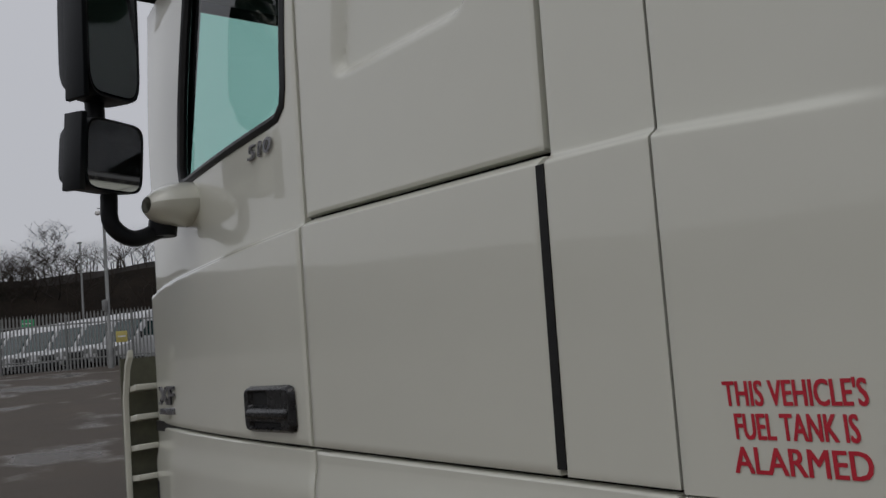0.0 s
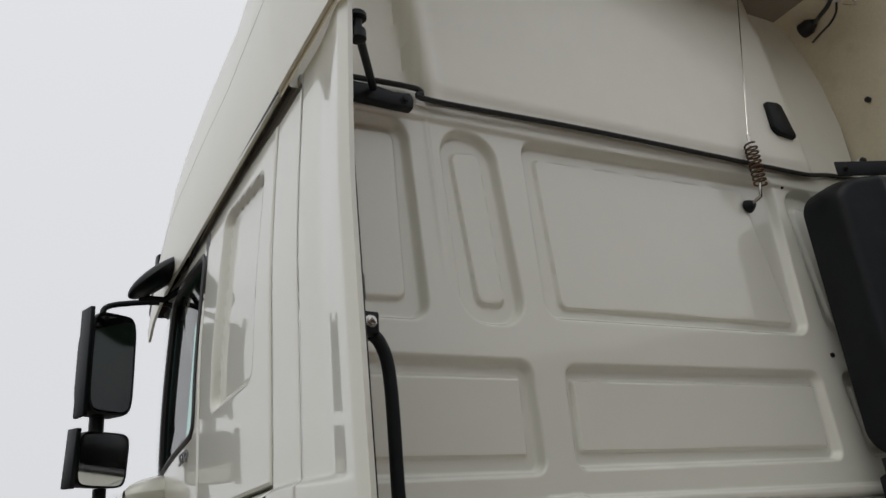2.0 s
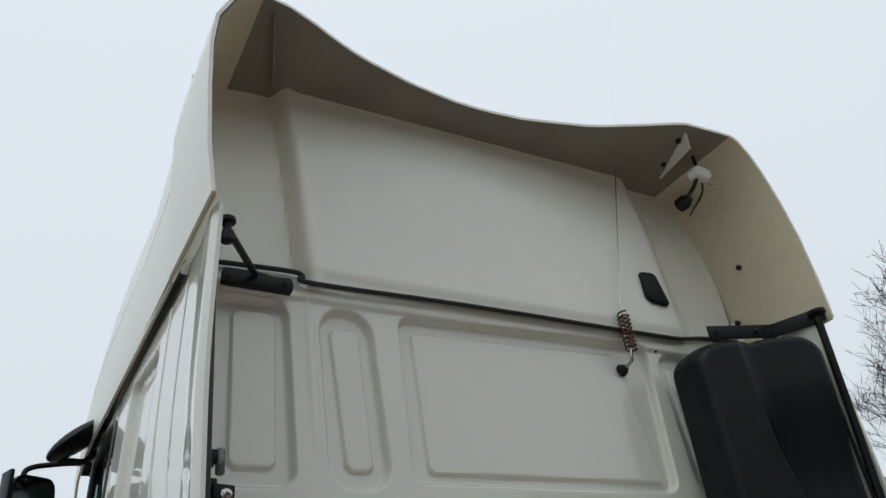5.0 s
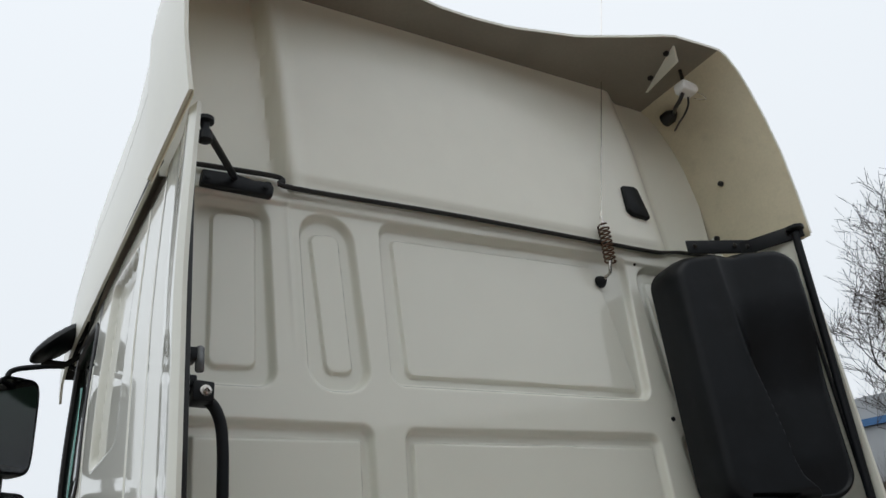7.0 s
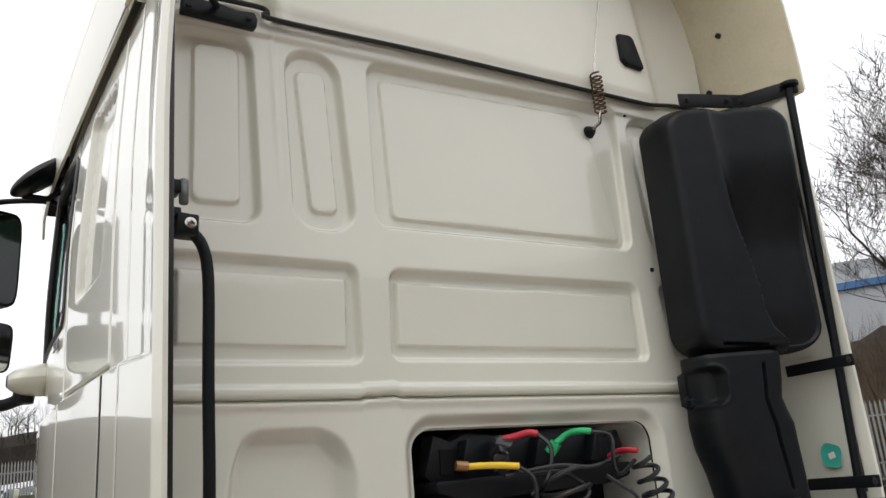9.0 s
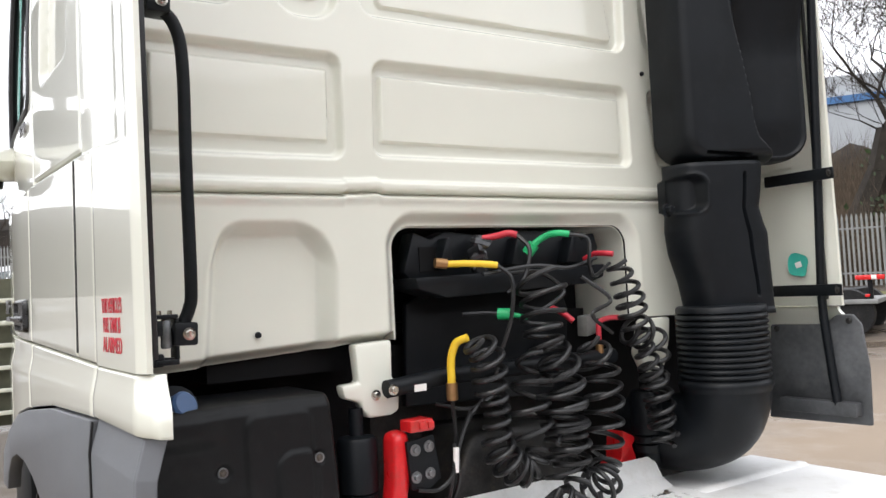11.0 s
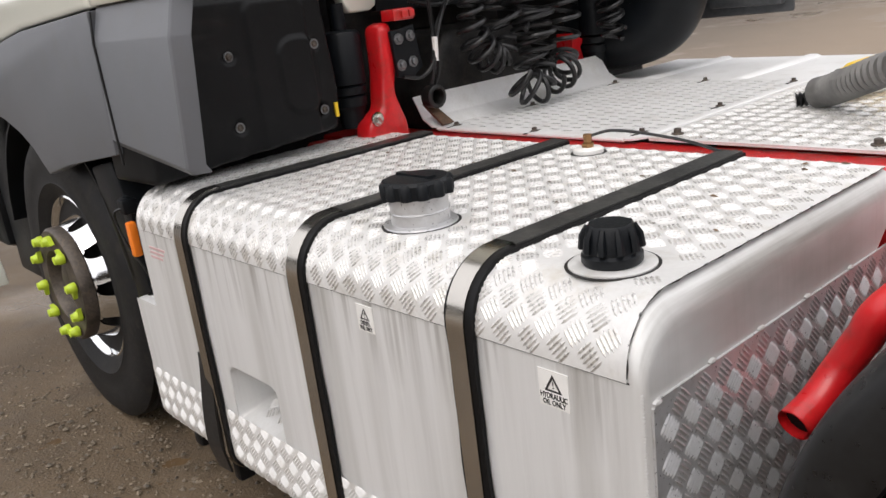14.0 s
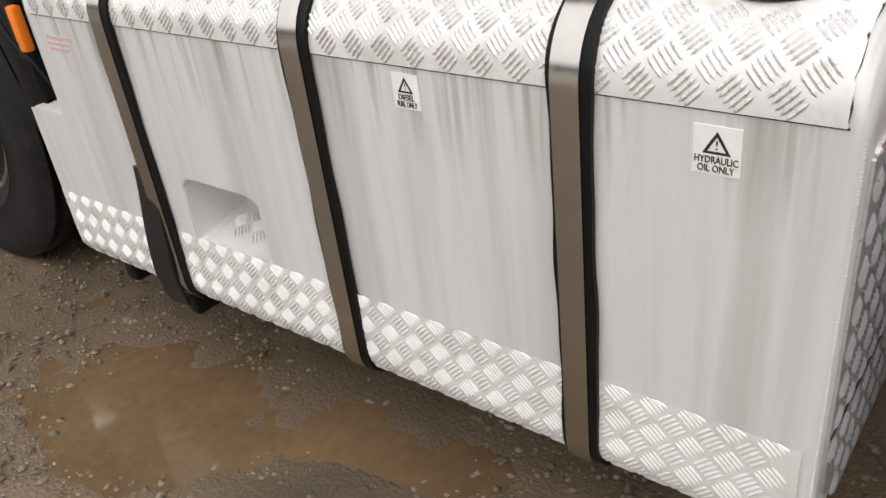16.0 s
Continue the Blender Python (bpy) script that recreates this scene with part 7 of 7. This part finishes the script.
    part("rear_tyre", Geo().lathe([(0.29, -0.3), (0.42, -0.31), (0.50, -0.28), (0.515, -0.15), (0.50, -0.02), (0.42, 0.01), (0.29, 0.0)], m, 56), BLACKRUB, truck, "rear tyre under its mudguard")
    m = Matrix.Translation((-0.87, W - 0.06, 0.517)) @ Matrix.Rotation(radians(-90), 4, "X")
    part("front_tyre", Geo().lathe([(0.285, -0.27), (0.32, -0.285), (0.42, -0.30), (0.505, -0.275), (0.517, -0.24), (0.517, -0.03), (0.49, 0.01), (0.40, 0.02), (0.31, 0.0), (0.285, -0.03)], m, 56), TYRE, truck, "front tyre beyond the chassis")
    part("red_backing", Geo().box(1.62, 1.68, 0.78, 0.80, 0.3, 0.9), RED, truck)


side_marker()


# ---- tank labels ----
def label_plate(x0, x1, z0, z1, words):
    y = YF - 0.0012
    b = part("warning_label", Geo().box(x0, x1, y, YF + 0.001, z0, z1), LABEL, tank, "white warning label with black triangle")
    cx, w = (x0 + x1) / 2, (x1 - x0)
    zt, zb = z1 - 0.10 * w, z1 - 0.60 * w
    out = [(cx - 0.30 * w, zb), (cx + 0.30 * w, zb), (cx, zt)]
    ins = [(cx - 0.19 * w, zb + 0.06 * w), (cx + 0.19 * w, zb + 0.06 * w), (cx, zt - 0.13 * w)]
    v = [(a, y - 0.0006, c) for a, c in out + ins]
    part("warning_triangle", Geo().add(v, [(0, 1, 4, 3), (1, 2, 5, 4), (2, 0, 3, 5)]), INK, b, smooth=0)
    text_part("!", cx - 0.02 * w, cx + 0.02 * w, zb + 0.1 * w, zt - 0.2 * w, y, INK, b)
    h = (zb - 0.04 * w - z0 - 0.05 * w) / 2
    text_part(words[0], x0 + (0.05 if len(words[0]) > 7 else 0.2) * w, x1 - (0.05 if len(words[0]) > 7 else 0.2) * w, zb - 0.04 * w - h * 0.9, zb - 0.05 * w, y, INK, b, bold=0.00012)
    text_part(words[1], x0 + 0.12 * w, x1 - 0.12 * w, z0 + 0.06 * w, z0 + 0.06 * w + h * 0.85, y, INK, b, bold=0.00012)


label_plate(0.925, 0.970, 0.775, 0.825, ("DIESEL", "FUEL ONLY"))
label_plate(1.347, 1.400, 0.762, 0.818, ("HYDRAULIC", "OIL ONLY"))
g = Geo()
for k in range(3):
    g.box(0.03, 0.12 - 0.01 * k, YF - 0.0012, YF, 0.79 - k * 0.012, 0.796 - k * 0.012)
part("faded_label", g, flat("faded_red_print", (0.62, 0.42, 0.42), 0.5), tank, "faded red writing")


# ---- hose with a yellow handle lying on the deck ----
def deck_hose():
    h = thing("air_hose", "grey ribbed hose with a yellow sleeve lying on the deck", "hose", at=(1.1, 1.35, 0.923))
    def put(o):
        o.location = (-1.1, -1.35, -0.923)
    neck = spline([(1.045, 1.335, 0.941), (1.07, 1.35, 0.944), (1.10, 1.362, 0.95)], 8)
    put(part("nozzle", Geo().tube(neck, [0.017 + 0.0035 * math.cos(k * 1.9) for k in range(len(neck))], 14), RUBBER, h, "dark ribbed nozzle"))
    path = spline([(1.095, 1.355, 0.957), (1.14, 1.33, 0.97), (1.22, 1.27, 1.0), (1.33, 1.225, 1.04), (1.5, 1.21, 1.07), (1.75, 1.22, 0.965)], 22)
    r = [0.037 + 0.0035 * math.cos(k * 2.1) for k in range(len(path))]
    put(part("ribbed_sleeve", Geo().tube(path, r, 16), GREY_HOSE, h, "grey corrugated sleeve"))
    path = spline([(1.095, 1.37, 0.957), (1.11, 1.40, 0.963), (1.125, 1.435, 0.975)], 8)
    put(part("ribbed_sleeve", Geo().tube(path, [0.034 + 0.003 * math.cos(k * 2.1) for k in range(len(path))], 16), GREY_HOSE, h, "grey corrugated sleeve"))
    put(part("handle", Geo().tube(spline([(1.122, 1.43, 0.974), (1.15, 1.50, 0.985), (1.2, 1.62, 0.99), (1.3, 1.85, 0.985)], 8), [0.034] * 4 + [0.039] * 21, 16), YELLOW, h, "yellow plastic sleeve"))


deck_hose()

# ---- surroundings ----
BARK = mat("dark_bark", (0.024, 0.02, 0.016), 0.85, var=0.3, scale=3, spec=0.2)
TWIG = mat("winter_twigs", (0.036, 0.029, 0.023), 0.9, var=0.3, scale=2, spec=0.2)
GALV = mat("galvanised_steel", (0.24, 0.245, 0.24), 0.55, 0.3, var=0.15, scale=3)
VAN = mat("white_van_paint", (0.66, 0.67, 0.68), 0.3, var=0.03, scale=2, coat=0.4)
SCREEN = mat("dark_windscreen", (0.02, 0.045, 0.045), 0.08, var=0.1)
HILL = mat("winter_woodland", (0.015, 0.0115, 0.0085), 0.95, var=0.5, scale=0.25, bscale=2.5, dirt=(0.008, 0.006, 0.0045), dirt_amt=0.8, spec=0.1)
IVY = mat("ivy_leaves", (0.035, 0.06, 0.02), 0.5, var=0.5, scale=4)
GRASS = mat("rough_grass", (0.10, 0.10, 0.035), 0.9, var=0.4, scale=2, bscale=15, dirt=(0.13, 0.1, 0.06), dirt_amt=0.6)
CLAD = mat("grey_cladding", (0.36, 0.38, 0.40), 0.5, var=0.05, scale=1)
BLUEBAND = mat("blue_cladding", (0.04, 0.13, 0.30), 0.45, var=0.06, scale=1)
LENS_R = flat("red_lens", (0.6, 0.02, 0.02), 0.2)


def polar(az, dist, cx=1.5, cy=-0.6):
    a = math.radians(az)
    x, y = cx + dist * math.cos(a), cy + dist * math.sin(a)
    return x, y, float(ground_z(x, y))


def grow(g_trunk, g_twig, rnd, p, d, length, r, depth, spread=0.6, lift=0.12, bushy=3, least=0.0):
    """A limb that bends, tapers and forks."""
    n = 4 if depth > 2 else 3
    pts, rad = [p.copy()], [r]
    for k in range(n):
        d = d + np.array([rnd.gauss(0, 0.13), rnd.gauss(0, 0.13), rnd.gauss(0, 0.08) + lift * 0.4])
        d = d / np.linalg.norm(d)
        p = p + d * length / n
        pts.append(p.copy())
        rad.append(max(least, r * (1 - 0.45 * (k + 1) / n)))
    (g_trunk if depth > 2 else g_twig).tube(pts, rad, 6 if depth > 3 else (4 if depth > 1 else 3), cap=False)
    if depth == 0:
        return
    for k in range(bushy if depth > 1 else 4):
        q = pts[-1] if k < 2 else pts[rnd.randint(1, n - 1)]
        a = rnd.uniform(0, 2 * math.pi)
        side = np.array([math.cos(a), math.sin(a), rnd.uniform(-0.1, 0.5)])
        nd = d * (1 - spread) + side * spread
        grow(g_trunk, g_twig, rnd, q.copy(), nd / np.linalg.norm(nd), length * rnd.uniform(0.62, 0.85), rad[-1] * rnd.uniform(0.6, 0.85), depth - 1, spread, lift, bushy, least)


def bare_tree(seed, at, height, label, spread=0.6, depth=6, least=0.008, bushy=4):
    t = thing("bare_tree", label, "tree", at=at)
    a, b = Geo(), Geo()
    rnd = random.Random(seed)
    grow(a, b, rnd, np.array([0.0, 0, -0.2]), np.array([0.0, 0, 1]), height * 0.22, height * 0.024, depth, spread, 0.12, bushy, least)
    k = height / max(p[2] for p in b.v)
    for q in (a, b):
        q.v = [(p[0] * k, p[1] * k, p[2] * k) for p in q.v]
    part("trunk", a, BARK, t, "dark grey-brown trunk and limbs")
    tagged(part("crown", b, TWIG, t, "fine bare winter twigs"), kind="stuff")
    return t


x, y, z = polar(166.6, 72)
bare_tree(3, (x, y, z), 11.4, "wide bare oak rising above the woods", 0.62, 7, 0.009, 3)
x, y, z = polar(119.3, 33)
bare_tree(8, (x, y, z), 16.5, "tall bare tree behind the fence", 0.5, 7, 0.005, 3)
x, y, z = polar(115.5, 36)
bare_tree(21, (x, y, z), 14.0, "slim bare tree behind the fence", 0.45, 7, 0.005, 3)


def slope_z(az, d):
    """Height of the wooded slope round the yard."""
    a = math.radians(az)
    h = float(np.interp(d, [64, 66, 72, 80, 90, 110, 160], [-1.0, 4.0, 7.5, 9.2, 10.4, 11.0, 8.0]))
    w = noise.noise((math.cos(a) * 9, math.sin(a) * 9, d * 0.05)) * 0.9
    k = 0.78 + 0.27 * float(ss(177, 158, az)) if az > 90 else 0.9
    return 1.8 + (h + (w if h > 0 else 0)) * k


def woods():
    """Leafless woods all round the yard, and the wooded slope behind them."""
    rnd = random.Random(5)
    kinds = []
    for s in range(3):
        a = Geo()
        grow(a, a, random.Random(100 + s), np.array([0.0, 0, 0]), np.array([0.0, 0, 1]), 1.5, 0.07, 4, 0.5)
        kinds.append(a)
    g = Geo()
    for k in range(330):
        az = rnd.uniform(154, 182) if k < 210 else rnd.uniform(-180, 150)
        d = rnd.uniform(64, 92)
        x, y, _ = polar(az, d)
        m = Matrix.Translation((x, y, slope_z(az if az < 180 else az - 360, d) - 0.6)) @ Matrix.Rotation(rnd.uniform(0, 6.3), 4, "Z") @ Matrix.Scale(rnd.uniform(0.7, 1.2), 4)
        src = kinds[k % 3]
        M = np.array(m)
        V = np.array(src.v) @ M[:3, :3].T + M[:3, 3]
        g.add(V, src.f)
    tagged(part("woods", g, TWIG, smooth=0), "leafless brown winter woods round the yard", "woods", kind="stuff")
    rows = []
    for d in (64, 66, 72, 80, 90, 110, 160):
        rows.append([(*polar(a, d)[:2], slope_z(a, d)) for a in np.linspace(-180, 180, 361)])
    tagged(part("wooded_slope", Geo().grid(np.array(rows)), HILL, smooth=0), "dark brown wooded hillside beyond the yard", "hillside", kind="structure")


woods()


def palisade(az0, d0, az1, d1, group, label):
    """Galvanised palisade fence: posts, two rails and pointed pales."""
    p0, p1 = polar(az0, d0), polar(az1, d1)
    L = math.hypot(p1[0] - p0[0], p1[1] - p0[1])
    ux, uy = (p1[0] - p0[0]) / L, (p1[1] - p0[1]) / L
    f = thing("palisade_fence", label, "fence", at=(p0[0], p0[1], p0[2]))
    ang = math.atan2(uy, ux)
    pale = Geo().prism([(-0.035, 0.05), (0.035, 0.05), (0.035, 2.25), (0.0, 2.4), (-0.035, 2.25)], -0.006, 0.006, "y")
    post = Geo().box(-0.05, 0.05, 0.02, 0.08, -0.3, 2.3)
    pm = qm = None
    for k in range(int(L / 0.15)):
        s = k * 0.15
        x, y = p0[0] + ux * s, p0[1] + uy * s
        m = Matrix.Translation((x - p0[0], y - p0[1], float(ground_z(x, y)) - p0[2])) @ Matrix.Rotation(ang, 4, "Z")
        o = part("pale", pale, GALV, f, smooth=0) if pm is None else new("pale", pm)
        pm = o.data
        o.parent, o.matrix_basis = f, m
        if k % 18 == 0:
            o = part("post", post, GALV, f, smooth=0) if qm is None else new("post", qm)
            qm = o.data
            o.parent, o.matrix_basis = f, m
    for h in (0.45, 1.9):
        pts = []
        for s in np.linspace(0, L, 24):
            x, y = p0[0] + ux * s, p0[1] + uy * s
            pts.append((x - p0[0] - uy * 0.03, y - p0[1] + ux * 0.03, float(ground_z(x, y)) - p0[2] + h))
        part("rail", Geo().tube(pts, 0.03, 4), GALV, f)
    return f


palisade(179, 44, 152, 36, "", "grey galvanised palisade fence along the yard")
palisade(122, 30.5, 111, 29, "", "galvanised palisade fence below a bank")


def parked_van(at, heading, blue=False):
    """A tall panel van seen from the front: body, bonnet, windscreen, grille, lamps, wheels."""
    v = thing("parked_van", "white panel van parked in a row behind the fence", "van", group="vans behind the fence")
    v.matrix_basis = Matrix.Translation(at) @ Matrix.Rotation(heading, 4, "Z")
    part("body", Geo().prism([(0.0, 0.35), (0.0, 0.95), (0.75, 1.15), (1.35, 2.15), (1.75, 2.45), (5.4, 2.5), (5.5, 0.4)], -0.97, 0.97, "y"), VAN, v, bevel=0.08)
    part("windscreen", Geo().prism([(0.72, 1.10), (1.30, 2.02), (1.24, 2.06), (0.66, 1.13)], -0.88, 0.88, "y"), SCREEN, v)
    part("grille", Geo().box(-0.02, 0.03, -0.6, 0.6, 0.56, 0.86), BLACK, v, bevel=0.01)
    part("bumper", Geo().box(-0.06, 0.1, -0.95, 0.95, 0.32, 0.52), BLACK, v, bevel=0.03)
    for s in (-1, 1):
        part("headlamp", Geo().prism([(s * 0.55, 0.70), (s * 0.9, 0.72), (s * 0.92, 0.95), (s * 0.6, 0.9)], -0.02, 0.05, "x"), GALV, v, bevel=0.01)
        part("side_window", Geo().prism([(1.1, 1.3), (2.0, 1.3), (2.0, 1.95), (1.5, 1.95)], *sorted((s * 0.975, s * 0.96)), "y"), SCREEN, v)
        part("wing_mirror", Geo().box(1.0, 1.12, *sorted((s * 1.0, s * 1.18)), 1.2, 1.5), BLACK, v, bevel=0.03)
        for x in (0.95, 4.5):
            part("wheel", Geo().lathe([(0.2, -0.1), (0.33, -0.1), (0.34, 0), (0.33, 0.1), (0.2, 0.1)], Matrix.Translation((x, s * 0.86, 0.34)) @ Matrix.Rotation(radians(90), 4, "X"), 18), TYRE, v)
    return v


van = None
for k in range(15):
    x, y = -67.0 + 2.15 * k, 1.4 + 0.66 * k
    z = float(ground_z(x, y))
    m = Matrix.Translation((x, y, z - 0.1)) @ Matrix.Rotation(radians(107), 4, "Z")
    if van is None:
        van = parked_van((x, y, z), radians(107))
        van.matrix_basis = m
    else:
        copy_thing(van, m)


def lamp_post(az, d, h, cctv):
    x, y, z = polar(az, d)
    p = thing("lamp_post", "tall grey steel lighting column by the fence", "lamp post", at=(x, y, z))
    part("column", Geo().tube([(0, 0, -0.2), (0, 0, 1.4), (0, 0, 1.45), (0, 0, h)], [0.11, 0.11, 0.075, 0.05], 12), GALV, p)
    part("lantern", Geo().box(-0.35, 0.1, -0.12, 0.12, h, h + 0.1), GALV, p, bevel=0.03)
    if cctv:
        part("camera_dome", Geo().lathe([(0, -0.12), (0.1, -0.08), (0.12, 0), (0.1, 0.06), (0, 0.08)], Matrix.Translation((0.1, -0.25, h * 0.7)), 14), LABEL, p)
        part("camera_bracket", Geo().tube([(0, 0, h * 0.72), (0.1, -0.25, h * 0.72)], 0.025, 8), GALV, p)
        part("junction_box", Geo().box(-0.15, 0.15, -0.2, -0.08, 2.3, 2.75), GALV, p, bevel=0.02)


lamp_post(163.5, 37.0, 9.0, True)
lamp_post(164.6, 58.0, 8.0, False)

# small signs on the fence, writing too far to read
for az, d, w, h, zz, m_, lab in ((168.0, 40.8, 0.55, 0.36, 1.9, GREEN, "green fence sign with a pale line"), (162.8, 37.6, 0.45, 0.45, 1.0, mat("yellow_sign", (0.6, 0.5, 0.15), 0.5), "faded yellow warning sign on the fence")):
    x, y, z = polar(az, d - 0.5)
    sg = thing("fence_sign", lab, "sign", at=(x, y, z + zz))
    o = part("board", Geo().box(-0.01, 0.01, -w / 2, w / 2, 0, h), m_, sg, bevel=0.004)
    part("lettering_bar", Geo().box(0.011, 0.014, -w * 0.35, w * 0.35, h * 0.45, h * 0.6), LABEL, sg)


STEM = mat("dead_stem_tangle", (0.105, 0.08, 0.058), 0.9, var=0.4, scale=3, spec=0.2)


def bank():
    """Ivy-grown brown bank behind the right-hand fence."""
    # unseen reach away from the fence is added and raised to block light
    X, rows = np.linspace(-52, 128, 220), []
    for d, h in ((31, -0.2), (33, 0.6), (36, 2.6), (40, 4.6), (46, 6.0), (60, 7.0)):
        row = []
        for a in X:
            x, y, z = polar(a, d)
            row.append((x, y, z + h * (1.0 + 1.15 * float(ss(112, 92, a))) * float(ss(-52, -35, a)) + noise.noise((x * 0.5, y * 0.5, 0)) * 0.8))
        rows.append(row)
    tagged(part("bank", Geo().grid(np.array(rows)), HILL, smooth=0), "steep brown bank with dead growth behind the fence, extended unseen to block light", "bank", kind="structure")
    rnd = random.Random(9)
    g = Geo()
    for c in range(16):
        az, d = rnd.uniform(112, 119), rnd.uniform(32, 38)
        cx, cy, cz = polar(az, d)
        hh = rnd.uniform(2.5, 6)
        for _ in range(420):
            p = Vector((cx + rnd.gauss(0, 0.5), cy + rnd.gauss(0, 0.5), cz + rnd.uniform(0.3, hh)))
            m = Matrix.Translation(p) @ Euler((rnd.uniform(0, 3), rnd.uniform(0, 3), rnd.uniform(0, 3))).to_matrix().to_4x4()
            r = rnd.uniform(0.07, 0.16)
            g.add([m @ Vector(q) for q in ((-r, 0, 0), (0, -r * 0.6, 0), (r, 0, 0.02), (0, r * 0.6, 0))], [(0, 1, 2, 3)])
    tagged(part("ivy", g, IVY, smooth=0), "dark green ivy climbing the trees on the bank", "ivy", kind="stuff")
    g = Geo()
    for _ in range(11000):
        az, d = rnd.uniform(104, 126), rnd.uniform(30.5, 38)
        x, y, z = polar(az, d)
        h = rnd.uniform(0.5, 3.2)
        a, b = rnd.gauss(0, 0.3), rnd.gauss(0, 0.3)
        z += float(np.interp(d, [31, 33, 36, 40], [-0.2, 0.6, 2.4, 4.4]))
        g.add([(x - 0.014, y, z), (x + 0.014, y, z), (x + a * h, y + b * h, z + h)], [(0, 1, 2)])
    tagged(part("dead_stems", g, STEM, smooth=0), "tangle of dead brown stems behind the fence", "undergrowth", kind="stuff")
    rows = []
    for d in (21, 23, 26, 28.6):
        rows.append([(*polar(a, d)[:2], polar(a, d)[2] + (0.02 if 21 < d < 28 else -0.03) + 0.02) for a in np.linspace(98, 130, 50)])
    tagged(part("grass_verge", Geo().grid(np.array(rows)), GRASS, smooth=0), "thin mossy grass verge below the fence", "grass", kind="structure")


bank()


def warehouse():
    x, y, z = polar(121, 66)
    b = thing("warehouse", "grey clad warehouse with a blue eaves band", "building", at=(x, y, z))
    b.rotation_euler = (0, 0, radians(30))
    part("wall", Geo().box(-30, 30, 0, 20, -1, 11.9), CLAD, b)
    part("eaves_band", Geo().box(-30.2, 30.2, -0.3, 20.3, 11.9, 12.4), BLUEBAND, b)
    part("roof", Geo().prism([(-30, 12.4), (30, 12.4), (0, 14.0)], 0, 20, "y"), CLAD, b)


warehouse()


def parked_lorry():
    """The tail of another lorry: frame, bumper bar, lamp cluster, tyre and white body."""
    x, y, z = polar(117.0, 17.7)
    v = thing("parked_lorry", "parked lorry chassis with red rear lamps", "lorry", at=(x, y, z))
    v.rotation_euler = (0, 0, radians(22))
    part("chassis", Geo().box(-6.0, -0.35, 0.5, 2.0, 0.62, 0.92), BLACK, v, bevel=0.03)
    part("bumper_bar", Geo().box(-0.75, 0.06, 0.0, 2.4, 0.64, 0.73), GALV, v, "grey steel underrun bar", bevel=0.01)
    lamp = part("tail_lamp", Geo().box(-0.30, 0.20, -0.05, 0.10, 1.10, 1.19), LENS_R, v, "red tail lamp", bevel=0.012)
    part("reversing_lens", Geo().box(-0.02, 0.07, -0.056, 0.0, 1.105, 1.185), LABEL, lamp, "clear lens", bevel=0.006)
    part("brake_lamp", Geo().box(-0.15, -0.07, -0.03, 0.05, 0.77, 0.83), LENS_R, v, bevel=0.01)
    part("lamp_bracket", Geo().box(-0.10, -0.02, 0.05, 0.15, 0.70, 1.1), BLACK, v)
    for yy in (0.2, 2.2):
        part("tyre", Geo().lathe([(0.2, -0.13), (0.46, -0.13), (0.48, 0), (0.46, 0.13), (0.2, 0.13)], Matrix.Translation((-0.48, yy, 0.46)) @ Matrix.Rotation(radians(90), 4, "X"), 22), TYRE, v)


parked_lorry()
